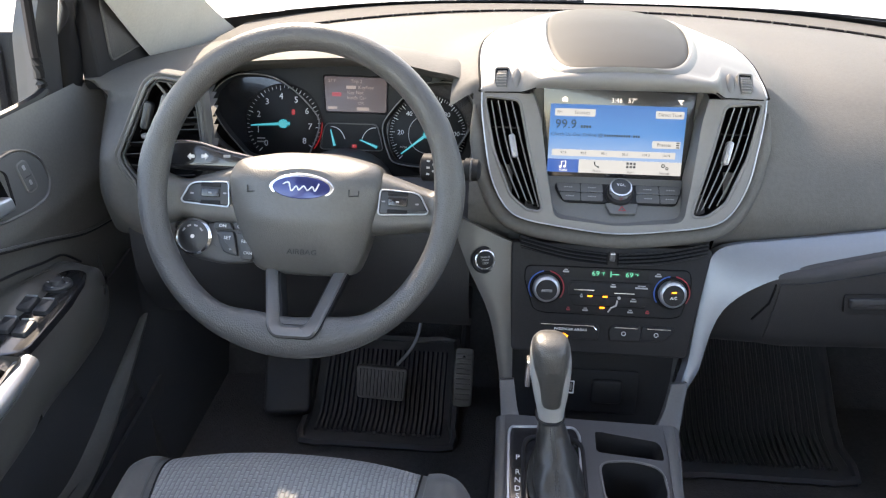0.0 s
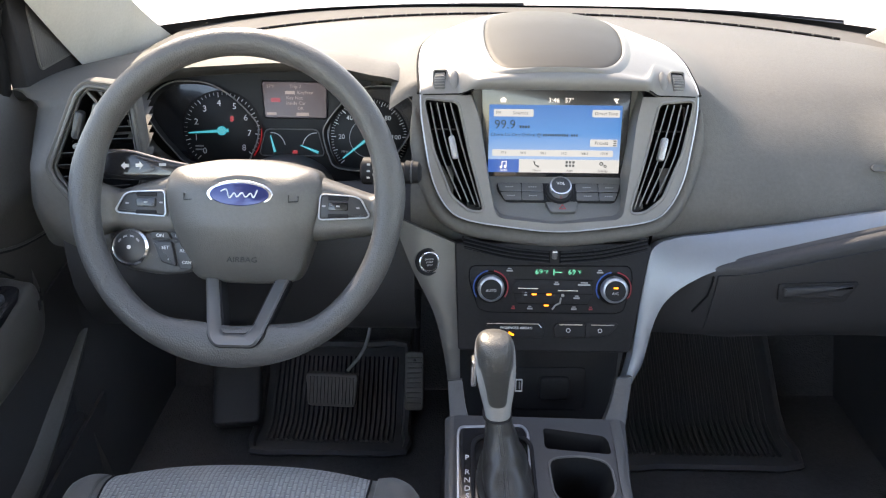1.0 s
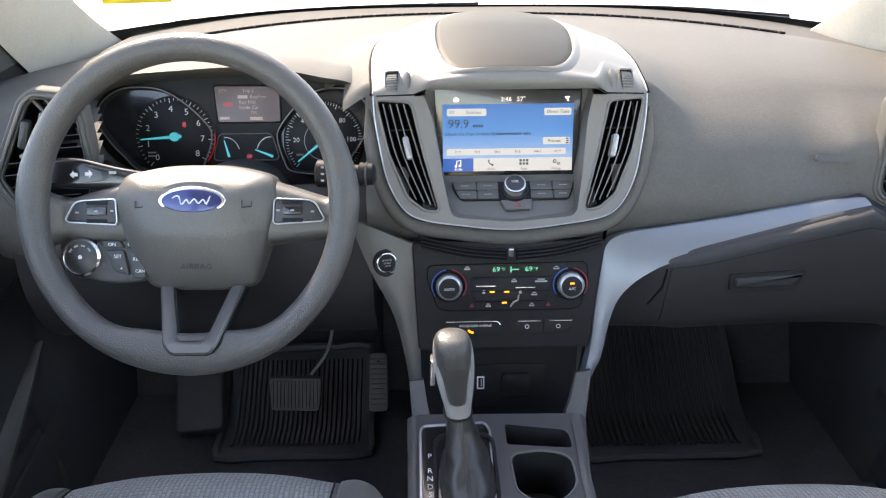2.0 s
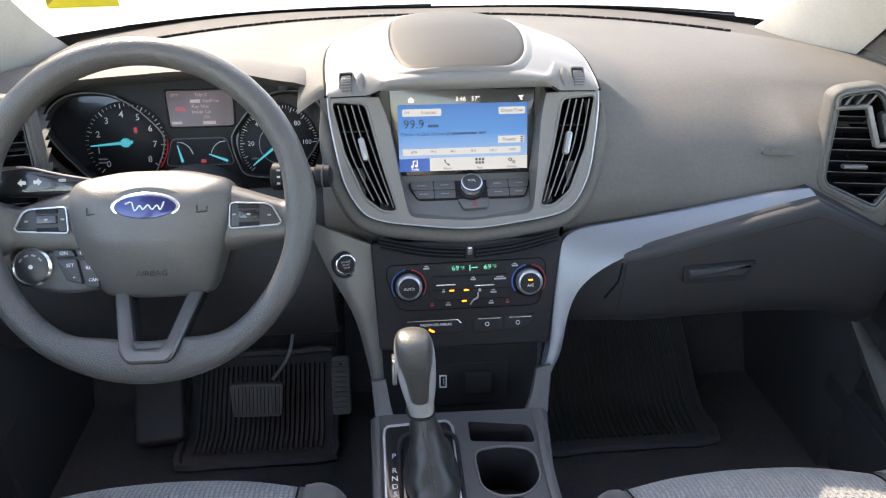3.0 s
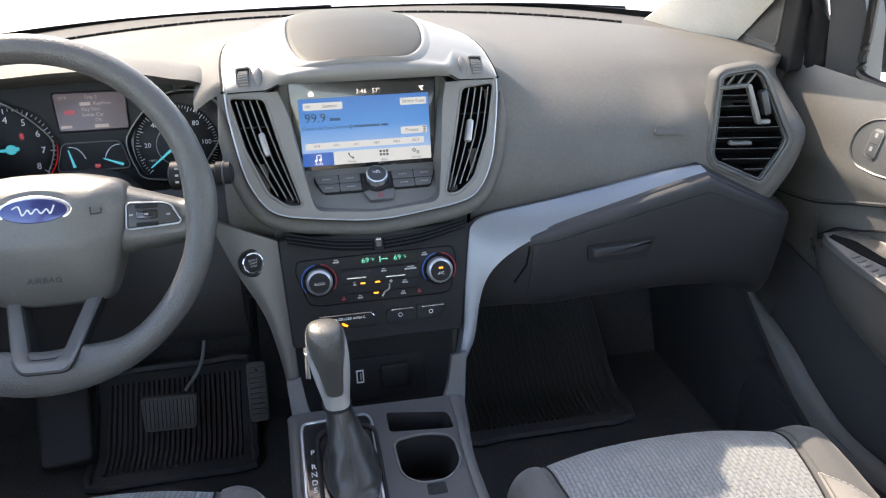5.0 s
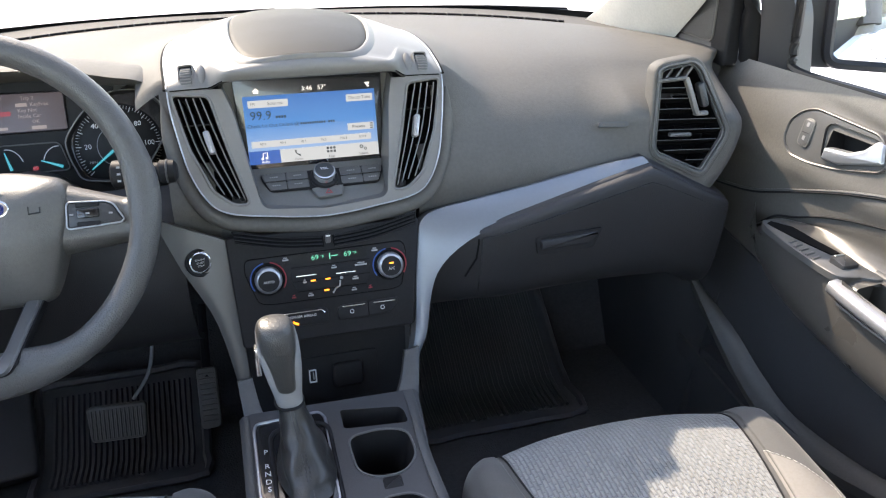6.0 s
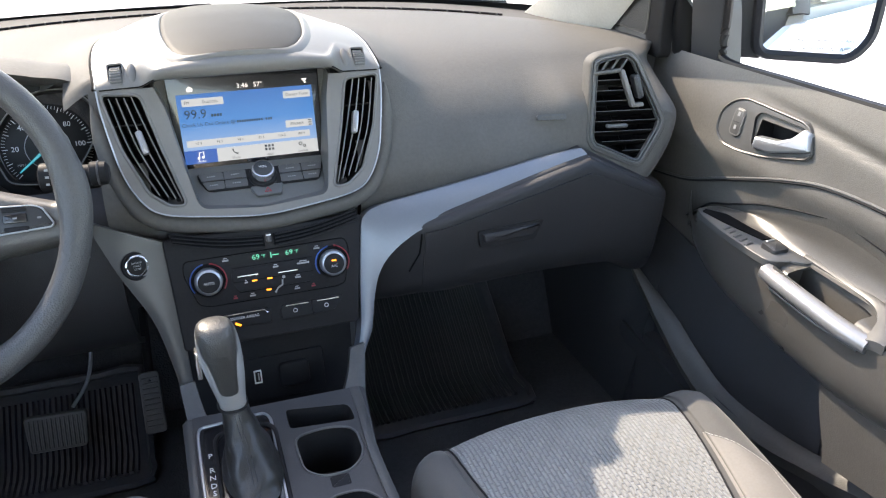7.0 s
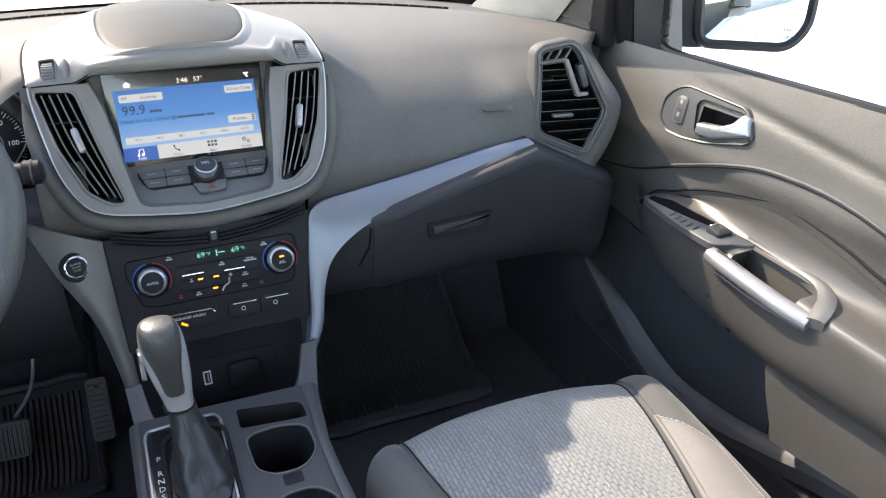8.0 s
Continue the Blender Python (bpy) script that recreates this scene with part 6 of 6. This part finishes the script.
for s in (-1, 1):
    off = -0.058 if s < 0 else 0.008
    X = lambda x: s * x + off
    door = thing("front_door", (X(0.70), 0.4, 0.68), "dark grained door panel with a padded armrest and satin pull handle", "car door", "front doors")
    inner = lambda u, v: Vector((X(door_x(1.02 - 1.22 * u, 0.69 + (belt(1.02 - 1.22 * u) - 0.69) * v)), 1.02 - 1.22 * u, 0.69 + (belt(1.02 - 1.22 * u) - 0.69) * v))
    part("panel", sheet(inner, 120, 100, skip=lambda u, v: 0.652 < 1.02 - 1.22 * u < 0.740 and 1.100 < 0.69 + 0.497 * v < 1.132), DOORSKIN, door, "grained upper door panel", sharp=60)
    cz = [Vector((X(door_x(1.0, p.y) - 0.0026), p.x, p.y)) for p in crease_z(0)]
    part("crease", tube(cz, 0.0020, 6), PANELGREY, door)
    part("crease_shadow", tube([p + Vector((s * 0.0004, 0, -0.0030)) for p in cz], 0.0022, 6), BLACK, door)
    # shaded front of the lower door: its darker colour stands in for the shadow
    part("lower_front", sheet(lambda u, v: (X(0.668 - 0.004 * v), 0.96 - 0.46 * u, 0.692 + (0.23 - 0.08 * u) * v), 12, 8, thick=Vector((s * 0.004, 0, 0))), FOOTDARK, door, "lower door ahead of the pocket, shade painted in dark plastic")
    pocket = [(0.456, 0.762), (0.462, 0.785), (0.478, 0.825), (0.492, 0.876), (0.30, 0.892), (-0.18, 0.892), (-0.18, 0.815), (0.30, 0.785)]
    part("map_pocket", loft(bmesh.new(), [[Vector((X(x), y - d, z)) for y, z in pocket] for x, d in ((0.672, 0.0), (0.622, 0.0), (0.616, 0.004))]), DOORLOW, door, "grained map pocket panel")
    # armrest
    stations = [(0.835, 0.662, 0.662, 0.950, 0.930, 0.945), (0.80, 0.642, 0.656, 0.978, 0.906, 0.968), (0.76, 0.628, 0.652, 0.992, 0.892, 0.985), (0.70, 0.614, 0.648, 1.016, 0.881, 0.990), (0.62, 0.604, 0.646, 1.036, 0.873, 0.988), (0.55, 0.600, 0.645, 1.045, 0.866, 0.984), (0.46, 0.598, 0.645, 1.032, 0.860, 0.980), (0.40, 0.597, 0.645, 1.015, 0.862, 0.976), (0.30, 0.597, 0.645, 0.998, 0.868, 0.972), (0.10, 0.600, 0.645, 0.990, 0.875, 0.970), (-0.18, 0.610, 0.650, 0.985, 0.88, 0.968)]
    if s < 0:
        stations[:4] = [(0.835, 0.645, 0.662, 0.965, 0.918, 0.955), (0.80, 0.618, 0.660, 0.994, 0.897, 0.978), (0.76, 0.606, 0.658, 1.004, 0.887, 0.988), (0.70, 0.603, 0.652, 1.020, 0.880, 0.990)]
    comps = [spl([(st[0], st[k]) for st in stations], 6, False) for k in range(1, 6)]
    ns = len(comps[0]) - 1

    def sect(i):
        y = comps[0][i].x
        xi, xs, zt, zb, zs = (c[i].y for c in comps)
        w = spl([(0.672, zb - 0.004), (xi + 0.022, zb + 0.002), (xi + 0.004, zb + 0.022), (xi - 0.002, zb + 0.060), (xi, zs - 0.016), (xi + 0.007, zs - 0.003), (xi + 0.018, zs), (xs - 0.008, zs + 0.001), (xs + 0.004, zs + 0.005), (xs + 0.016, (zs + zt) / 2 - 0.002), (0.664, zt - 0.010), (0.673, zt)], 3, False)
        return [Vector((X(p.x), y, p.y)) for p in w]
    secs = [sect(i) for i in range(ns + 1)]

    def hole(u, v):
        y = comps[0][min(ns, int(u * ns))].x
        return 0.450 < y < 0.572 and 0.36 < v < 0.72
    part("armrest", sheet(lambda u, v: secs[round(u * ns)][round(v * 30)], ns, 30, skip=hole), ARMSKIN, door, "padded brown-grey armrest", sharp=70)
    part("armrest_seam", tube([sc[-1] + Vector((-s * 0.0024, 0, 0.0)) for sc in secs], 0.0018, 6), BLACK, door)
    part("armrest_seam", tube([sc[0] + Vector((-s * 0.002, 0, 0)) for sc in secs], 0.0022, 6), BLACK, door)
    # pull pocket and grip
    part("pull_pocket", loft(bmesh.new(), [[Vector((X(x), y, z)) for x, y, z in r] for r in (((0.596, 0.578, 0.99), (0.652, 0.578, 0.99), (0.650, 0.430, 0.974), (0.596, 0.430, 0.965)), ((0.600, 0.575, 0.945), (0.642, 0.575, 0.945), (0.640, 0.436, 0.935), (0.600, 0.436, 0.935)))], True, (False, True)), ARMSKIN, door, "deep pull pocket")
    part("grip", tube(spl([(X(0.600), 0.590, 0.974), (X(0.596), 0.555, 0.972), (X(0.594), 0.50, 0.968), (X(0.595), 0.455, 0.964), (X(0.601), 0.422, 0.961)], 6, False), 0.0132, 16, flat=0.85), GRIPSILVER, door, "satin silver pull grip")
    part("grip_edge", tube(spl([(X(0.594), 0.574, 0.958), (X(0.590), 0.50, 0.954), (X(0.594), 0.430, 0.951)], 6, False), 0.0022, 6), PANELGREY, door)
    # switch plate on the shelf
    so = rnd([(0.612, 0.748), (0.622, 0.770), (0.636, 0.764), (0.652, 0.735), (0.656, 0.63), (0.656, 0.565), (0.640, 0.565), (0.628, 0.576), (0.598, 0.588), (0.597, 0.62), (0.602, 0.69)], 0.010)
    if s < 0:
        so = rnd([(0.610, 0.745), (0.622, 0.768), (0.645, 0.770), (0.660, 0.750), (0.662, 0.63), (0.656, 0.565), (0.640, 0.565), (0.628, 0.576), (0.598, 0.588), (0.599, 0.62), (0.604, 0.69)], 0.014)
    so = [Vector((X(p.x), p.y, 0)) for p in so]
    tilt_z = lambda p: 0.9862 - 0.010 * max(0, 0.55 - p.y) / 0.15 * 0.9
    part("switch_plate", loft(bmesh.new(), [[Vector((p.x, p.y, tilt_z(p) - 0.006)) for p in so], [Vector((p.x, p.y, tilt_z(p) + 0.003)) for p in so], [Vector((p.x, p.y, tilt_z(p) + 0.0045)) for p in inset(so, 0.002)]]), PANELGREY if s > 0 else GLOSS, door, "grey switch plate", sharp=50)
    part("pull_bezel", ribbon([(X(a), b, c) for a, b, c in ((0.656, 0.58, 0.9925), (0.657, 0.55, 0.991), (0.657, 0.505, 0.988), (0.652, 0.455, 0.988), (0.637, 0.424, 0.985), (0.614, 0.407, 0.981), (0.597, 0.402, 0.973))], [(X(a), b, c) for a, b, c in ((0.646, 0.58, 0.9925), (0.647, 0.55, 0.990), (0.647, 0.505, 0.986), (0.641, 0.464, 0.985), (0.626, 0.441, 0.982), (0.609, 0.431, 0.977), (0.592, 0.426, 0.969))], 6, 4, 0.0025, (0, 0, -0.012)), PANELGREY, door, "grey bezel round the pull pocket")
    if s > 0:
        part("switch_well", prism([Vector((X(a), b, 0)) for a, b in ((0.618, 0.752), (0.628, 0.757), (0.644, 0.730), (0.646, 0.640), (0.632, 0.640), (0.622, 0.70))], 0.989, 0.9922), VOID, door)
        for q in range(5):
            part("vent_rib", block((0.015, 0.005, 0.004), T(X(0.612 - 0.0012 * q), 0.690 - 0.013 * q, 0.9905, s * 14), 0.001, 1), PANELGREY, door)
    sw = [(0.628, 0.612)] if s > 0 else [(0.622, 0.672), (0.645, 0.676), (0.620, 0.626), (0.643, 0.630)]
    for a, b in sw:
        part("window_switch", block((0.018 if s < 0 else 0.026, 0.026, 0.010), T(X(a), b, 0.993) @ Matrix.Rotation(radians(8), 4, "X"), 0.003), KEYCAP, door, "rocker window switch")
        part("switch_edge", block((0.014, 0.003, 0.002), T(X(a), b + 0.010, 0.9993), 0.0005, 1), SILVER, door)
    if s < 0:
        md = T(X(0.635), 0.724, 0.991)
        part("mirror_dial", lathe([(0.017, 0), (0.017, 0.004), (0.014, 0.006), (0.009, 0.005), (0.007, 0.010), (0.001, 0.010)], md, 24), KEYCAP, door, "round mirror adjuster")
        for q in range(4):
            part("marking", block((0.003, 0.002, 0.0006), md @ Matrix.Rotation(radians(90 * q), 4, "Z") @ T(0.0125, 0, 0.0058), 0.0002, 1), WHITEMARK, door)
    # inner handle
    ho = rnd([(-0.818, 1.125), (-0.799, 1.144), (-0.775, 1.152), (-0.658, 1.147), (-0.640, 1.135), (-0.628, 1.110), (-0.637, 1.101), (-0.711, 1.082), (-0.759, 1.076), (-0.799, 1.077), (-0.818, 1.095)], 0.012)
    ho = [Vector((p.x if s > 0 else -p.x, p.y, 0)) for p in ho]
    mh = side(X(0.6715), s)

    def hug(b, m_=mh):
        b.transform(m_)
        for v in b.verts:
            v.co.x += s * (0.672 + 0.030 * max(0, min(1, (v.co.z - 1.07) / 0.12)) ** 1.6 - 0.672)
        return b
    part("handle_frame", hug(hoop(ho, inset(ho, 0.0032), -0.020, 0.0035, r=0.0014)), LEGGREY, door, "satin frame round the door handle")
    L = lambda pts: [Vector((-s * p[0], p[1], 0)) for p in pts]
    rec = rnd(L([(0.746, 1.132), (0.738, 1.140), (0.658, 1.139), (0.646, 1.133), (0.638, 1.112), (0.715, 1.091), (0.736, 1.093)]), 0.006)
    part("handle_bed", hug(plate(inset(ho, 0.004), [rec], -0.006, 0.0015)), PANELGREY, door)
    part("handle_recess", hug(loft(bmesh.new(), [at(rec, 0.0035), at(inset(rec, 0.003), -0.030)], True, (False, True))), BLACK, door, "dark handle recess")
    lever = rnd(L([(0.732, 1.092), (0.732, 1.108), (0.690, 1.113), (0.668, 1.123), (0.654, 1.139), (0.641, 1.136), (0.632, 1.114), (0.700, 1.093)]), 0.004)
    part("door_handle", hug(prism(lever, -0.004, 0.008, 0.004)), SILVER, door, "bright silver door handle")
    lo = rnd(L([(0.787, 1.098), (0.768, 1.097), (0.768, 1.133), (0.787, 1.134)]), 0.006)
    part("lock_key", hug(prism(lo, 0.000, 0.0032, 0.0015)), PANELGREY, door)
    part("lock_frame", hug(hoop(inset(lo, -0.0012), lo, 0.000, 0.0030)), SURROUND, door)
    for z in (1.108, 1.127):
        part("marking", hug(prism(rect(0.005, 0.006, 0.001, -s * 0.7775, z), 0.0030, 0.0036)), GREYMARK, door)
    part("marking", hug(prism(rect(0.012, 0.0008, 0, -s * 0.7775, 1.1155), 0.0030, 0.0036)), DARKMARK, door)
    # window glass, seals, sail panel with speaker
    fw = 0.0 if s > 0 else 0.030
    part("belt_seal", tube(spl([(X(0.690), 0.860 + fw, 1.36), (X(0.708), 0.874 + fw, 1.26), (X(0.711), 0.874 + fw, 1.205), (X(0.709), 0.855 + fw, belt(0.8) - 0.001)] + [(X(0.707), y, belt(y) - 0.001) for y in (0.7, 0.5, 0.3, 0.1, -0.15)], 5, False), 0.0070, 8), DIALBLACK, door, "black window seal")
    gl = part("window_glass", sheet(lambda u, v: (X(0.722 - 0.10 * v), (0.885 - 0.28 * v * v) * (1 - u) - 0.16 * u, 1.18 + 0.42 * v), 6, 8), GLASS, door, "clear side window")
    gl.visible_shadow = False
    part("window_bar", ribbon([(X(0.712), 0.942, 1.13), (X(0.698), 0.945, 1.25), (X(0.676), 0.925, 1.36), (X(0.632), 0.66, 1.55)], [(X(0.722), 0.868 + fw, 1.13), (X(0.712), 0.882 + fw, 1.25), (X(0.688), 0.870 + fw, 1.36), (X(0.638), 0.60, 1.56)], 6, 4, 0.004, (s * 0.03, 0, 0.0)), KEYCAP, door, "dark front window bar")
    part("bar_seal", tube(spl([(X(0.714), 0.972, 1.12), (X(0.698), 0.967, 1.25), (X(0.674), 0.947, 1.35), (X(0.630), 0.68, 1.54)], 6, False), 0.019, 10, flat=0.6), DIALBLACK, door)
    tri = rnd([(-s * 0.985, 1.165), (-s * 1.225, 1.182), (-s * 1.215, 1.196), (-s * 0.985, 1.355)], 0.010)
    ms_ = side(X(0.676), s)
    part("sail_panel", prism(tri, -0.02, 0.004, 0.004), BLACK, door, "black corner panel with a small speaker", m=ms_)
    gr = rnd([(-s * 1.025, 1.202), (-s * 1.165, 1.206), (-s * 1.160, 1.214), (-s * 1.040, 1.296), (-s * 1.025, 1.288)], 0.010)
    part("speaker_grille", prism(gr, 0.004, 0.007, 0.002), MESH, door, "black speaker mesh", m=ms_)
    part("grille_rim", tube(at(inset(gr, -0.001), 0.0045), 0.0022, 6, True), LEGGREY, door, m=ms_)
    structure("trim_pillar_" + ("left" if s < 0 else "right"), ribbon([(X(0.668), 1.16, 1.165), (X(0.660), 1.05, 1.255), (X(0.618), 0.78, 1.46), (X(0.57), 0.58, 1.60)], [(X(0.625), 1.44, 1.165), (X(0.615), 1.25, 1.262), (X(0.580), 0.90, 1.47), (X(0.54), 0.62, 1.605)], 8, 5, 0.015, (s * 0.02, 0.03, 0)), PILLAR, "pale windscreen pillar trim", "pillar")

# ---- door mirrors and outside flank ----
for s in (-1, 1):
    mir = thing("door_mirror", (s * 0.86, 1.0, 1.15), "black-cased door mirror outside the window", "door mirror", "door mirrors")
    c = Vector((s * 1.0, 0.985, 1.228 if s > 0 else 1.150))
    seen = (c - Vector((-0.09, -0.09, 1.43))).normalized()
    out = Vector((-s * 0.19, -1, -0.05)).normalized() if s > 0 else Vector((0.05, -1, 0.0)).normalized()
    nn = (out - seen).normalized()
    u = Vector((0, 0, 1)).cross(nn).normalized()
    m = Matrix((u, nn.cross(u), nn)).transposed().to_4x4()
    m.translation = c
    go = rnd([(-0.095, 0.075), (-0.085, -0.072), (0.070, -0.078), (0.096, -0.045), (0.100, 0.060), (0.085, 0.078)] if s > 0 else [(0.095, 0.075), (0.085, -0.072), (-0.070, -0.078), (-0.096, -0.045), (-0.100, 0.060), (-0.085, 0.078)], 0.02)
    part("case", loft(bmesh.new(), [at(inset(go, 0.004), -0.001), at(inset(go, -0.004), 0.008), at(inset(go, -0.013), 0.004), at(inset(go, -0.016), -0.008), at(inset(go, -0.010), -0.05), at(inset(go, 0.02), -0.09)], True, (False, True)), BLACK, mir, m=m)
    part("mirror_glass", prism(go, -0.006, 0.0), MIRROR, mir, "mirror glass", m=m)
    bo = rnd([(s * 0.020, 0.077), (s * 0.036, 0.048), (s * 0.070, 0.036), (s * 0.097, 0.040), (s * 0.097, 0.062), (s * 0.084, 0.077)][::s], 0.008)
    part("blind_spot_mirror", prism(bo, 0.0, 0.0018, 0.001), MIRROR, mir, "small convex mirror in the corner", m=m @ Matrix.Rotation(radians(s * 1.5), 4, "Y"))
    part("insert_rim", tube(at(bo, 0.0012), 0.0014, 5, True), DIALBLACK, mir, m=m)
    part("case_side", prism(rnd([(-s * 0.165, 0.085), (-s * 0.150, -0.085), (-s * 0.075, -0.088), (-s * 0.085, 0.088)][::-s], 0.012), -0.05, -0.006, 0.006), DIALBLACK, mir, m=m)
    part("cap", block((0.035, 0.02, 0.05), T(s * 0.815, 1.0, 1.290 if s > 0 else 1.20), 0.006), BODY, mir, "pale cap")
    if s > 0:
        lettering("OBJECTS IN MIRROR ARE", 0.0095, DARKMARK, mir, m @ T(0.022, -0.052, 0.0004))
        lettering("CLOSER THAN THEY APPEAR", 0.0095, DARKMARK, mir, m @ T(0.022, -0.066, 0.0004))
flank = thing("car_flank", (0.85, -0.6, 0.7), "pale blue-grey side of the car behind the door", "car body")
part("body_side", sheet(lambda u, v: (0.80 + 0.07 * math.sin(math.pi * min(1, v * 0.8 + 0.1)) - 0.05 * u ** 3, 0.9 - 3.4 * u, 0.35 + 0.80 * v - 0.10 * max(0.0, 1 - u * 6)), 24, 14, thick=Vector((-0.02, 0, 0))), BODY, flank)
part("shoulder_line", tube([(0.868 - 0.04 * (i / 8) ** 3, 0.9 - 3.4 * i / 8, 1.03) for i in range(9)], 0.012, 8), BODY, flank)
part("rear_window", sheet(lambda u, v: (0.765 - 0.13 * v - 0.04 * u ** 2, -0.28 - 1.5 * u + 0.1 * v, 1.19 + 0.34 * v * (1 - 0.3 * u * u)), 12, 6), REARGLASS, flank, "blue-tinted rear side window")
part("roof_edge", tube(spl([(0.66, 0.4, 1.60), (0.64, -0.4, 1.64), (0.62, -1.3, 1.60), (0.60, -2.1, 1.50)], 6, False), 0.03, 8), BODY, flank)
part("handle", block((0.02, 0.16, 0.03), T(0.875, -0.72, 1.06), 0.008), CHROME, flank)
